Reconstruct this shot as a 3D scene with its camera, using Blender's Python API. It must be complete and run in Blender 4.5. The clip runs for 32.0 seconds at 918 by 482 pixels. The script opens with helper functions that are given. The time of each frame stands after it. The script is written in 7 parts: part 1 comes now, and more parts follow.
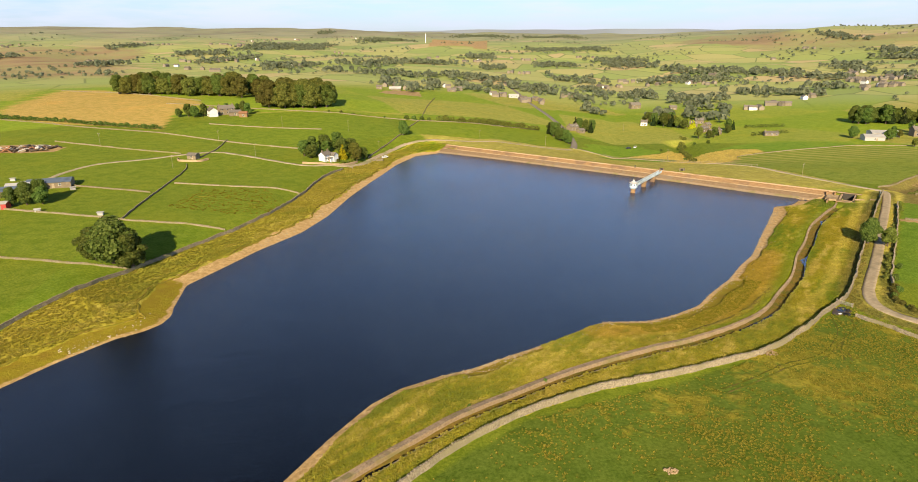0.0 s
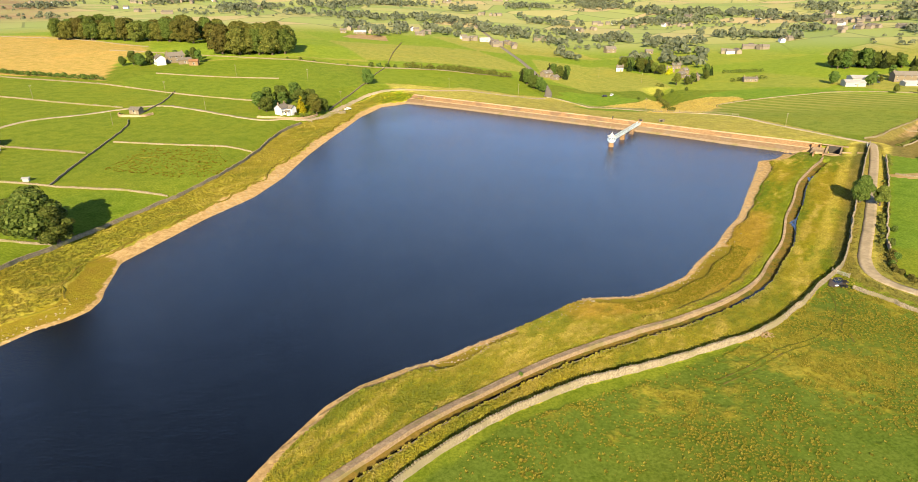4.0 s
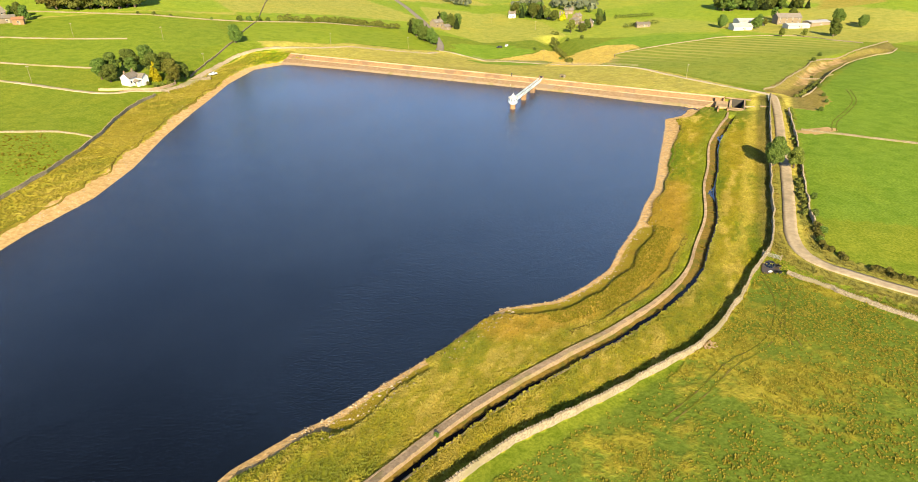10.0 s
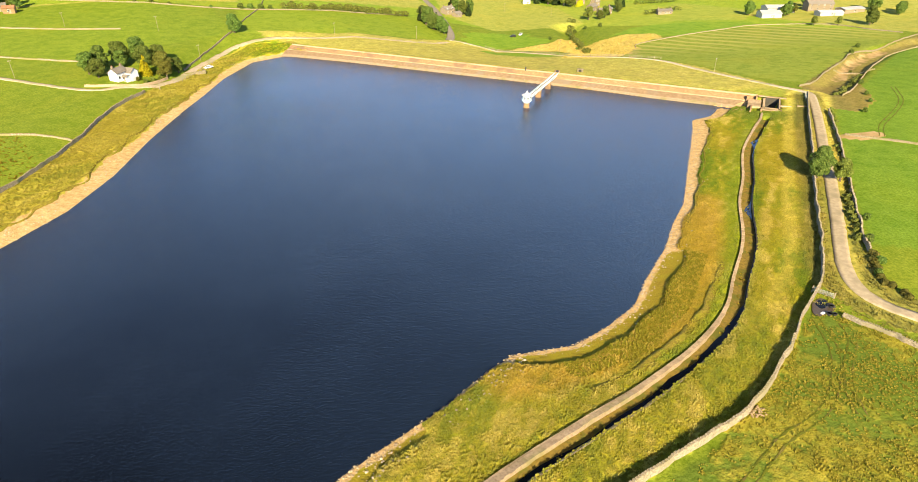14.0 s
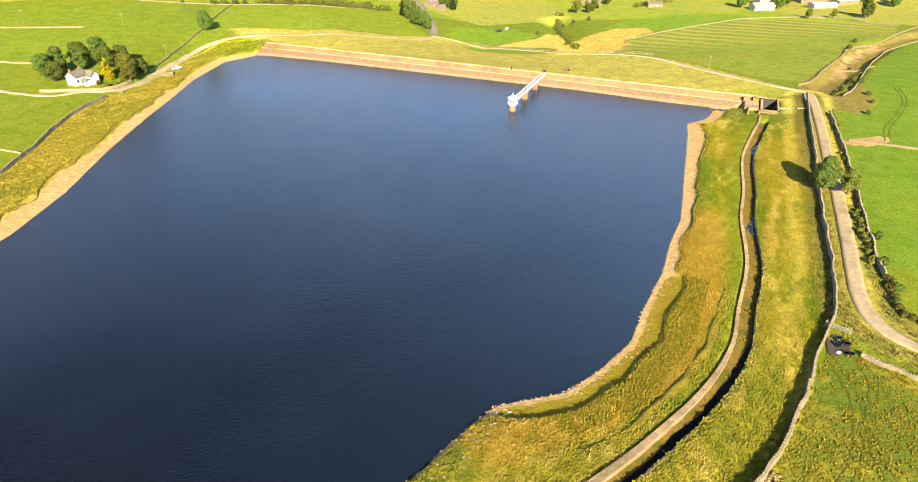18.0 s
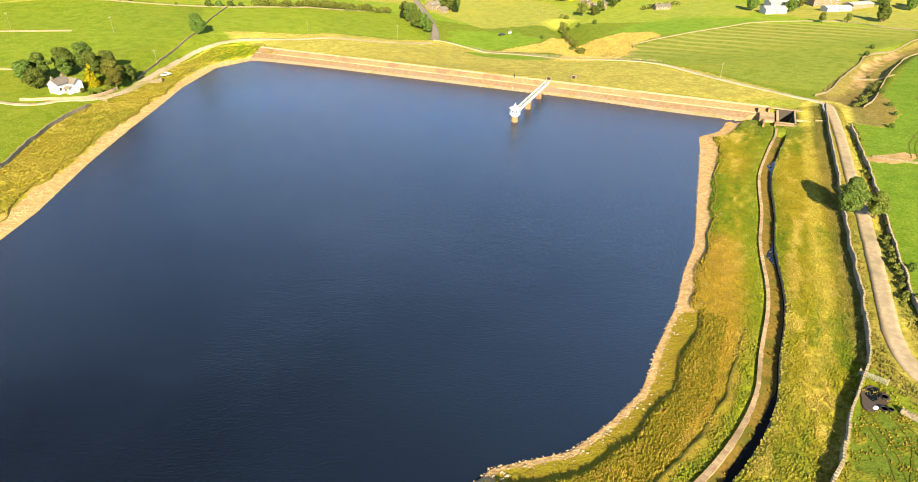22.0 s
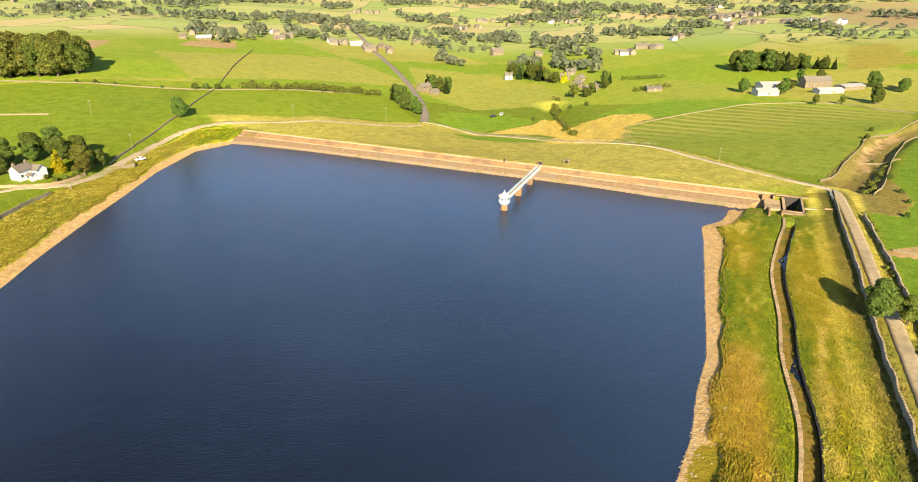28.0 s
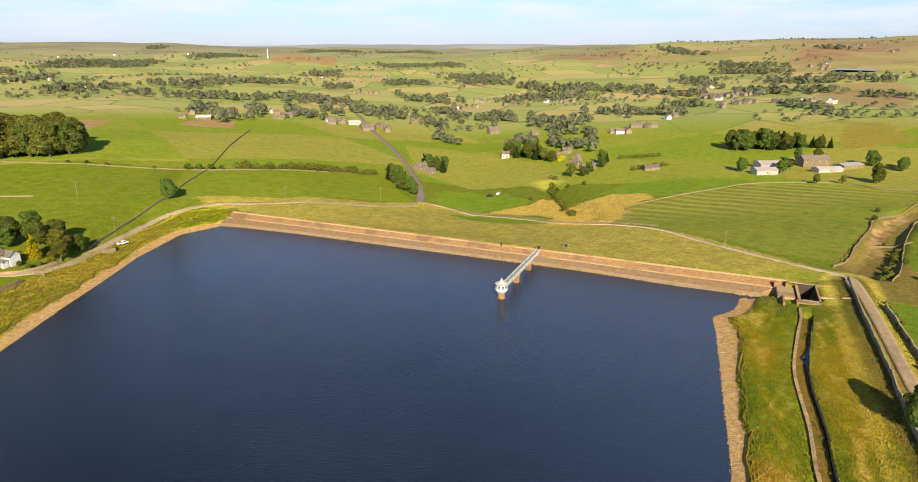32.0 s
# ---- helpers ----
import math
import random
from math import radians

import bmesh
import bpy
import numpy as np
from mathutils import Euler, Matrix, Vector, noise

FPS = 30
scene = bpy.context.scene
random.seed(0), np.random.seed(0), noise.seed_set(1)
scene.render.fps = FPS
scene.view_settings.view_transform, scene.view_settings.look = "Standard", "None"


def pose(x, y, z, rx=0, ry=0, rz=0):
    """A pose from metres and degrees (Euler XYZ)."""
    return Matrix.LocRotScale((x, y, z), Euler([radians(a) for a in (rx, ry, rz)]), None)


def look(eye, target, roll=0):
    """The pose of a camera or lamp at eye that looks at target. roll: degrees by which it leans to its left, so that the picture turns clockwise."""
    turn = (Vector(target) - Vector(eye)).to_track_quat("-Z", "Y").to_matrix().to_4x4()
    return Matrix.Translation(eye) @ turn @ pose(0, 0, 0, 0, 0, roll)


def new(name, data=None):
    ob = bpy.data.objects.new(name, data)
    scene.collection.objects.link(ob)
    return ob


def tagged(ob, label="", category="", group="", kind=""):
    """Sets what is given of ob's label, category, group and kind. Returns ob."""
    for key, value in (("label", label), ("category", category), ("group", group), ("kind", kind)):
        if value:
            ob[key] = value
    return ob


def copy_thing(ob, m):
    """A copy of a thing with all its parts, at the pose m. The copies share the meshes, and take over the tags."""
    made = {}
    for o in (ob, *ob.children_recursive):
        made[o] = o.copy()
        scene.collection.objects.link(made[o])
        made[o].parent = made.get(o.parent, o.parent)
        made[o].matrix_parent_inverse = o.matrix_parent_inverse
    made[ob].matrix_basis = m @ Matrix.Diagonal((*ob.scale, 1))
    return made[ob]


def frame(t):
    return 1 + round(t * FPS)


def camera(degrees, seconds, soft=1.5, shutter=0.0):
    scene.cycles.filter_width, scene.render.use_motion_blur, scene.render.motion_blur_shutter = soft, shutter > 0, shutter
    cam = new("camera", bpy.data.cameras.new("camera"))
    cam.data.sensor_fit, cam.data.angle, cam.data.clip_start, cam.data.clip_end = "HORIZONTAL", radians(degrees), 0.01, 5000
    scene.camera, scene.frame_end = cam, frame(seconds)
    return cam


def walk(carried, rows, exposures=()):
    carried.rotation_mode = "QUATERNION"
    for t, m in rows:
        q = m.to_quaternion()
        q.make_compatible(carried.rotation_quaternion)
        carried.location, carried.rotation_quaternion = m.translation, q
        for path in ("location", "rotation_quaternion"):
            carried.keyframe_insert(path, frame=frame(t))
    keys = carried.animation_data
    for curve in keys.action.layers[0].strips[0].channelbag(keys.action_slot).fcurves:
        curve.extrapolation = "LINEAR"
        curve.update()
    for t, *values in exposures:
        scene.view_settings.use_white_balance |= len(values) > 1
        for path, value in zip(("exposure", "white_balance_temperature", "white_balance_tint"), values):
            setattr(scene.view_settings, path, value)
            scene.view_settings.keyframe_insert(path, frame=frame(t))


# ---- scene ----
PATH = [
    (0, (-0.00, -0.00, 78.00), (-0.00, 94.81, 46.20), -0.22),
    (1, (0.84, 4.83, 78.11), (1.49, 98.87, 44.11), -0.22),
    (2, (1.38, 9.64, 78.08), (2.89, 102.84, 41.86), -0.26),
    (3, (1.80, 14.35, 78.02), (4.22, 106.77, 39.90), -0.24),
    (6, (3.21, 29.45, 78.20), (12.54, 119.35, 35.39), -0.04),
    (7, (3.84, 34.25, 78.38), (15.99, 123.13, 34.19), -0.02),
    (8, (4.65, 39.06, 78.66), (19.67, 126.93, 33.35), -0.02),
    (9, (5.40, 44.12, 78.84), (23.19, 130.93, 32.49), -0.07),
    (10, (6.53, 49.43, 79.00), (25.66, 135.46, 31.75), 0.14),
    (11, (7.92, 54.50, 79.18), (27.00, 140.09, 31.12), 0.23),
    (12, (9.37, 59.57, 79.04), (26.66, 145.24, 30.44), 0.14),
    (13, (10.97, 64.69, 79.05), (27.54, 150.22, 29.97), -0.04),
    (14, (12.54, 69.56, 79.23), (29.49, 154.79, 29.75), -0.11),
    (17, (17.02, 81.60, 79.62), (35.87, 165.79, 29.06), -0.16),
    (18, (18.07, 84.50, 79.66), (36.44, 168.65, 28.85), -0.17),
    (19, (19.21, 87.31, 79.62), (37.21, 171.46, 28.69), -0.21),
    (20, (20.35, 90.31, 79.61), (38.17, 174.51, 28.69), -0.23),
    (21, (21.49, 93.51, 79.67), (39.28, 177.67, 28.67), -0.17),
    (22, (22.54, 97.07, 79.62), (40.34, 181.26, 28.68), -0.11),
    (23, (24.29, 100.53, 79.19), (41.97, 184.79, 28.32), -0.07),
    (24, (25.96, 104.17, 78.60), (43.99, 188.60, 28.14), -0.09),
    (25, (27.18, 106.74, 77.97), (45.47, 191.91, 28.86), -0.08),
    (28, (30.08, 114.70, 78.13), (49.52, 203.96, 37.46), -0.07),
    (29, (31.21, 117.39, 78.19), (50.92, 208.06, 40.90), -0.10),
    (30, (32.29, 120.23, 78.23), (52.31, 211.84, 43.48), -0.11),
    (31, (33.30, 123.50, 78.24), (53.63, 215.95, 45.99), -0.14),
    (32, (34.18, 127.19, 78.63), (54.73, 220.41, 48.81), -0.11),
]
EXPOSURES = [(0.0, 0.8, 6550, 14), (3.0, 1.14, 6550, 13), (6.0, 1.33, 6600, 12), (13.0, 1.53, 6600, 10.5), (19.0, 1.68, 6600, 10), (25.0, 1.68, 6600, 10), (28.0, 1.38, 6600, 10.5), (30.0, 1.1, 6600, 11), (32.0, 0.78, 6700, 14.5)]
cam = camera(72.54, 32.0, soft=0.85)
walk(cam, [(t, look(eye, target, roll)) for t, eye, target, roll in PATH], EXPOSURES)

# ---- sky and sun ----
SUN_ELEV, SUN_AZ = 27.0, 188.0
world = bpy.data.worlds.new("sky")
scene.world = world
world.use_nodes = True
wn, wl = world.node_tree.nodes, world.node_tree.links
sky = wn.new("ShaderNodeTexSky")
sky.sky_type, sky.sun_disc = "NISHITA", False
sky.sun_elevation, sky.sun_rotation = radians(SUN_ELEV), radians(SUN_AZ)
sky.altitude, sky.air_density, sky.dust_density, sky.ozone_density = 250, 0.8, 0.3, 1.5
veil = wn.new("ShaderNodeMix")
veil.data_type = "RGBA"
veil.inputs[0].default_value = 0.42
veil.inputs[7].default_value = (3.8, 6.3, 10.2, 1)
wl.new(sky.outputs[0], veil.inputs[6])
# thin fair-weather cloud in streaks
where = wn.new("ShaderNodeTexCoord")
flat = wn.new("ShaderNodeMapping")
flat.inputs["Scale"].default_value = (2.2, 2.2, 16.0)
wl.new(where.outputs["Generated"], flat.inputs[0])
cloud = wn.new("ShaderNodeTexNoise")
cloud.inputs["Scale"].default_value, cloud.inputs["Detail"].default_value, cloud.inputs["Roughness"].default_value = 2.6, 6.0, 0.6
wl.new(flat.outputs[0], cloud.inputs["Vector"])
thin = wn.new("ShaderNodeMapRange")
thin.interpolation_type = "SMOOTHSTEP"
thin.inputs[1].default_value, thin.inputs[2].default_value, thin.inputs[4].default_value = 0.36, 0.66, 0.8
wl.new(cloud.outputs["Fac"], thin.inputs[0])
over = wn.new("ShaderNodeMix")
over.data_type = "RGBA"
over.inputs[7].default_value = (7.6, 8.2, 9.4, 1)
wl.new(thin.outputs[0], over.inputs[0])
wl.new(veil.outputs[2], over.inputs[6])
# dimmed horizon, bright low band, dark zenith: added to tune light on the water
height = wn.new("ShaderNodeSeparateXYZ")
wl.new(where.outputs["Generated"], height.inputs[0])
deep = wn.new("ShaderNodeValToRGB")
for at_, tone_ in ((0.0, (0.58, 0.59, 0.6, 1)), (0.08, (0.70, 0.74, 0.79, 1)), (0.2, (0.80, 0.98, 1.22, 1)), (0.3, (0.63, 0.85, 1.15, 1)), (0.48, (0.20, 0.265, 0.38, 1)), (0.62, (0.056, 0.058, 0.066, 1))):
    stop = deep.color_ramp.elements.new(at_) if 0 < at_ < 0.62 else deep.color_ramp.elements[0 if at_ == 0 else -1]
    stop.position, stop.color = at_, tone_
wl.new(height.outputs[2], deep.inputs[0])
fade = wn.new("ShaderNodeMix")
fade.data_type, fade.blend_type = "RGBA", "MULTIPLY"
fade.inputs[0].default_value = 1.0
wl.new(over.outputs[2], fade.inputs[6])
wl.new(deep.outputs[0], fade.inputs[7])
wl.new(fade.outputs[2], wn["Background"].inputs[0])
wn["Background"].inputs[1].default_value = 0.1
sun = new("sun", bpy.data.lights.new("sun", "SUN"))
sun.data.energy, sun.data.angle, sun.data.color = 5.0, radians(0.6), (1.0, 0.84, 0.55)
sun.matrix_world = look((0, 0, 300), (math.sin(radians(SUN_AZ + 180)) * 300 * math.cos(radians(SUN_ELEV)),
                                      math.cos(radians(SUN_AZ + 180)) * 300 * math.cos(radians(SUN_ELEV)), 300 - 300 * math.sin(radians(SUN_ELEV))))

# ---- lie of the land ----
SHORE = [(-33, 94), (-48, 62), (-60, 20), (-62, -50), (-90, -80), (-125, -60), (-132, 20), (-118, 95), (-106, 126),
         (-100, 138), (-92, 150.5), (-86.5, 155), (-83.5, 159.5), (-83, 165), (-85, 172), (-88, 188), (-81, 206), (-75, 222), (-64, 244), (-58, 268),
         (-54, 300), (-48.5, 330), (-43.5, 352), (-38, 380), (-27.5, 409), (-12, 419), (-5, 415), (24.3, 396.7), (63.7, 369.6), (103.2, 341.4), (121.8, 328), (147, 308.5), (164.4, 296), (163.5, 292), (160, 288), (156, 284.3), (152, 282.6), (148.5, 281.8), (146, 280.6), (144.3, 277.5),
         (140, 269.5), (122.3, 240.5), (106.3, 214.5), (97.5, 204), (89.8, 193), (79, 181), (71, 171), (62, 165), (54, 161), (41, 160.5),
         (34, 156), (25, 149), (12, 141), (3, 135), (-5, 131.5), (-14, 126), (-20, 119.5), (-27, 107)]
CENTRE = (15.0, 60.0)
AZ = [-65, -42, -28, -14, 0, 14, 30, 46]
RANGES = [0, 100, 200, 300, 400, 550, 750, 1100, 1600, 2300, 3200, 4800]
RISE = {0: [6, 6, 6, 6, 6, 6, 5, 6],
        100: [6, 6, 6, 6, 6, 5, 4, 5],
        200: [7, 7, 6, 5, 4, 4, 3.5, 5.5],
        300: [9, 9, 8, 7, 5, 4, 3, 6],
        400: [13, 13, 13, 12, 5, -10, -3, 5],
        550: [16, 18, 20, 20, 5, -15, -6, 0],
        750: [20, 20, 20, 14, 1, -19, -7, 9],
        1100: [22, 21, 18, 11, 2, -13, 2, 19],
        1600: [26, 24, 21, 16, 10, 4, 22, 34],
        2300: [46, 44, 40, 38, 38, 28, 82, 98],
        3200: [75, 76, 76, 68, 48, 42, 86, 104],
        4800: [104, 106, 110, 98, 62, 56, 84, 104]}


def smooth(a, b, x):
    k = np.clip((x - a) / (b - a), 0, 1)
    return k * k * (3 - 2 * k)


def shore_distance(x, y):
    """Metres to the waterline: above 0 on land, below 0 on the water."""
    best, inside = np.full(x.shape, 1e9), np.zeros(x.shape, bool)
    for (ax, ay), (bx, by) in zip(SHORE, SHORE[1:] + SHORE[:1]):
        k = np.clip(((x - ax) * (bx - ax) + (y - ay) * (by - ay)) / ((bx - ax) ** 2 + (by - ay) ** 2), 0, 1)
        best = np.minimum(best, np.hypot(x - ax - k * (bx - ax), y - ay - k * (by - ay)))
        cross = (ay > y) != (by > y)
        inside ^= cross & (x < (bx - ax) * (y - ay) / (by - ay if by != ay else 1e-9) + ax)
    return np.where(inside, -best, best)


def base_rise(x, y):
    r, az = np.hypot(x - CENTRE[0], y - CENTRE[1]), np.degrees(np.arctan2(x - CENTRE[0], y - CENTRE[1]))
    rows = np.stack([np.interp(az, AZ, RISE[k]) for k in RANGES])
    n = np.clip(np.searchsorted(RANGES, r) - 1, 0, len(RANGES) - 2)
    lo, hi = np.take(RANGES, n), np.take(RANGES, n + 1)
    k = np.clip((r - lo) / (hi - lo), 0, 1)
    at = np.arange(len(RANGES))[:, None] == n.ravel()[None]
    flat = rows.reshape(len(RANGES), -1)
    a = (flat * at).sum(0).reshape(r.shape)
    b = (flat * np.roll(at, 1, 0)).sum(0).reshape(r.shape)
    return a + (b - a) * k


def rolling(x, y):
    """Gentle undulation, stronger far away."""
    r = np.hypot(x, y)
    near = 0.25 * np.sin(x / 17 + 1.3 * np.sin(y / 29)) * np.sin(y / 23 + 0.7)
    far = 5.0 * np.sin(x / 190 + 1.1 * np.sin(y / 310)) * np.sin(y / 240 + np.sin(x / 370))
    knolls = 7.0 * np.sin(x / 97 + 1.4 * np.sin(y / 210)) * np.sin(y / 128 + 1.1 * np.sin(x / 160) + 0.6)
    return near * smooth(20, 60, r) + far * smooth(700, 1500, r) + knolls * smooth(900, 1700, r)


def line_distance(x, y, pts):
    best = np.full(x.shape, 1e9)
    for (ax, ay), (bx, by) in zip(pts, pts[1:]):
        k = np.clip(((x - ax) * (bx - ax) + (y - ay) * (by - ay)) / ((bx - ax) ** 2 + (by - ay) ** 2), 0, 1)
        best = np.minimum(best, np.hypot(x - ax - k * (bx - ax), y - ay - k * (by - ay)))
    return best


def beach_width(x, y):
    """How far the bare margin reaches from the waterline, and where it is mossy."""
    width = np.where((x > -50) & (y < 300), 3.1, 4.8) + 0.35 * np.sin(y / 9.0 + x / 14) + 0.5 * np.sin(y / 31) + 0.3 * np.sin(x / 3.1 + y / 4.3) + 2.3 * smooth(225, 268, y) * (x > 100) + (1.5 * smooth(330, 300, y) + 1.4 * np.sin(y / 8.3) * np.sin(y / 23 + 1)) * (x < -30)
    cove = smooth(14, 9, line_distance(x, y, [(52, 158), (66, 163), (78, 173), (84, 181)])) + smooth(17, 10, line_distance(x, y, [(-116, 128), (-98, 158), (-97, 178)]))
    cove = np.clip(cove + smooth(6, 3, line_distance(x, y, [(6, 131), (20, 140)])), 0, 1)
    width = width * (1 - 0.62 * smooth(8, 16, x) * smooth(48, 38, x) * smooth(172, 166, y))
    return width + 2.8 * cove, cove


DAM_A, DAM_B = (-12.0, 419.0), (163.0, 294.0)
DAM_U = (0.8137, -0.5812)
DAM_LEN = 215.0


def dam_frame(x, y):
    """Metres along the dam from its west end, and downstream of the waterline."""
    dx, dy = x - DAM_A[0], y - DAM_A[1]
    return dx * DAM_U[0] + dy * DAM_U[1], -dx * DAM_U[1] + dy * DAM_U[0]


def dam_foot(along):
    """How far downstream of the chord the water meets the dam, which bows towards it."""
    return np.interp(along, [0, 10, 42, 90, 139, 161, 194, 215], [0, 1.7, 3.1, 3.6, 3.9, 4.3, 2.4, 2.4])


def ground_height(x, y):
    x, y = np.asarray(x, float), np.asarray(y, float)
    d = shore_distance(x, y)
    base = base_rise(x, y) + rolling(x, y)
    edge = d - beach_width(x, y)[0]
    bank = np.where(edge < 0, 0.13 * d - 0.05, np.minimum(0.13 * d, 0.9) + np.interp(edge, [0, 0.9, 4, 12, 22], [0.15, 0.7, 1.0, 1.7, 2.5]))
    land = bank + (base - bank) * smooth(10, 36, d)
    along, down = dam_frame(x, y)
    foot = dam_foot(along)
    wall = np.where(down < 10.6, -0.05 + 3.75 * np.clip((down - foot) / (10.6 - foot), 0, 1), np.interp(down, [14, 55], [3.7, -5.0]))
    wall = np.where(down > 14, np.maximum(wall, np.minimum(base, 3.7)), wall)
    on_dam = smooth(-22, 6, along) * (1 - smooth(DAM_LEN + 4, DAM_LEN + 30, along)) * (1 - smooth(45, 80, down)) * (down > -1)
    h = land + (wall - land) * on_dam
    # the stream's gully and the sunken strip east of the lane
    by = (x > 130) & (x < 345) & (y > 275) & (y < 535)
    if by.any():
        u, w = x[by], y[by]
        h = h.copy()
        h[by] -= (4.5 * smooth(15, 2, line_distance(u, w, STREAM)) * smooth(6, 16, line_distance(u, w, DAM_TRACK))
                  + 2.4 * smooth(9, 3, line_distance(u, w, EAST_DITCH)) * smooth(5, 14, line_distance(u, w, ROAD[:3])))
    return np.where(d < 0, np.maximum(-3.0, 0.22 * d) - 0.05, h)


def gz(x, y):
    return float(ground_height(np.array([x]), np.array([y]))[0])


def in_polygon(x, y, poly):
    inside = np.zeros(x.shape, bool)
    for (ax, ay), (bx, by) in zip(poly, poly[1:] + poly[:1]):
        cross = (ay > y) != (by > y)
        inside ^= cross & (x < (bx - ax) * (y - ay) / (by - ay if by != ay else 1e-9) + ax)
    return inside


def curve_points(pts, step):
    """A smooth line (Catmull-Rom) through pts, in even steps."""
    p = np.array(pts, float)
    p = np.vstack([2 * p[0] - p[1], p, 2 * p[-1] - p[-2]])
    out = []
    for i in range(1, len(p) - 2):
        n = max(2, int(np.hypot(*(p[i + 1] - p[i])) / step))
        for k in np.arange(n) / n:
            out.append(0.5 * (2 * p[i] + (p[i + 1] - p[i - 1]) * k + (2 * p[i - 1] - 5 * p[i] + 4 * p[i + 1] - p[i + 2]) * k**2
                              + (3 * p[i] - p[i - 1] - 3 * p[i + 1] + p[i + 2]) * k**3))
    out.append(p[-2])
    return np.array(out)


def sideways(line):
    """Unit vectors to the right of a line, point by point."""
    d = np.gradient(line, axis=0)
    d /= np.linalg.norm(d, axis=1)[:, None] + 1e-9
    return np.stack([d[:, 1], -d[:, 0]], 1)


# ---- lines of the plan ----
CHANNEL = [(-34, 80), (-21, 92), (-15, 97), (-5, 105), (8, 115), (24, 126), (35, 132), (48, 138), (62, 145), (76, 153), (87, 162),
           (95, 172), (107, 187), (119, 207), (129, 221), (142, 241), (156, 257), (166, 267.5), (171.5, 274.5)]
OUTER_WALL = [(-24, 72), (-9, 88), (0, 97), (13, 107), (28, 116), (41, 121), (54, 126), (64, 130), (72, 133), (81, 139), (93, 149),
              (104, 159), (111, 165), (119, 175), (129, 189), (146, 213), (165, 239), (183, 264), (201, 288)]
ROAD = [(203, 291), (200, 284), (184, 260), (165, 233), (150, 211), (138, 194), (127, 179), (120, 169), (116.5, 161), (117, 155), (120, 150), (126, 142), (140, 126), (170, 96)]
ROAD_WALL = [(193, 266), (173, 236), (155, 210), (138, 186), (129, 173)]
FIELD_EDGE = [(129, 173), (122, 162), (122, 157), (125, 151), (134, 140), (150, 122), (178, 96)]
SOUTH_WALL = [(106.5, 153), (108, 150), (111, 146), (114, 140), (124, 126), (150, 100)]
DAM_TRACK = [(203, 291), (202, 295), (199, 302), (195, 313), (189, 332), (184, 354), (179, 373), (166, 387), (145, 400), (128, 425), (110, 452), (94, 467), (86, 469)]
MAIN_ROAD = [(86, 469), (89, 480), (92, 501), (95, 549), (96, 608), (93, 701), (88, 802), (85, 888), (80, 977), (76, 1060)]
WEST_TRACK = [(84, 462), (70, 451), (47, 445), (18, 443), (-9, 443), (-22, 440), (-32, 432), (-40, 422), (-47, 403), (-53, 384), (-57, 368), (-64, 356), (-75, 348), (-87, 344),
              (-127, 363), (-145, 368), (-161, 360), (-177, 346), (-194, 334), (-201, 317), (-202, 296), (-206, 272), (-215, 240)]
SHORE_WALL = [(-127, 112), (-122, 135), (-119, 152), (-114, 168), (-107, 192), (-100, 209), (-91, 231), (-85, 246), (-79, 267), (-75, 292), (-72, 322), (-66, 347)]
TRACK_WALL = [(-56, 382), (-52, 402), (-46, 426), (-40, 444)]
DOWN_BANK = [(-30, 452), (60, 458), (88, 470), (115, 452), (150, 400), (172, 388), (188, 360), (199, 312), (203, 292), (182, 288), (-17, 432)]
GOLD = [(-373, 517), (-423, 683), (-377, 684), (-242, 582), (-219, 545), (-226, 507), (-204, 431), (-246, 445), (-290, 448), (-344, 474)]
GULLY = [(147, 455), (178, 492), (172, 462), (184, 455), (202, 464), (219, 457), (219, 447), (194, 430), (187, 417), (176, 401), (165, 390), (147, 390), (135, 398), (147, 414), (143, 428), (119, 447), (138, 454)]
STREAM = [(182, 516), (173, 474), (169, 449), (166, 426), (158, 408)]
LOW_GREEN = [(98, 440), (105, 446), (129, 424), (139, 413), (134, 402), (120, 410), (105, 431)]
OVAL_GREEN = [(96, 472), (103, 499), (124, 512), (144, 499), (152, 470), (144, 456), (120, 451), (107, 454)]
UPPER_GREEN = [(192, 465), (218, 486), (252, 489), (298, 474), (296, 459), (232, 441), (220, 447), (220, 458), (202, 466)]
BIG_FIELD = [(187, 417), (196, 429), (232, 441), (293, 456), (332, 438), (340, 412), (347, 396), (328, 378), (272, 350), (235, 322), (215, 306), (200, 321), (193, 352), (181, 378), (168, 391)]
EAST_STRIP = [(209, 302), (235, 322), (272, 350), (298, 360), (330, 377), (366, 395), (350, 372), (328, 357), (298, 350), (281, 339), (251, 314), (224, 290), (211, 280), (203, 288)]
SCRUB = [(198, 268), (203, 290), (207, 301), (232, 307), (233, 296), (219, 272), (203, 262)]
EAST_DITCH = [(212, 292), (232, 307), (262, 332), (296, 354), (335, 370)]
NEAR_FIELD = [(-24, 70), (13, 105), (64, 128), (104, 157), (150, 98), (120, -60), (-60, -60)]



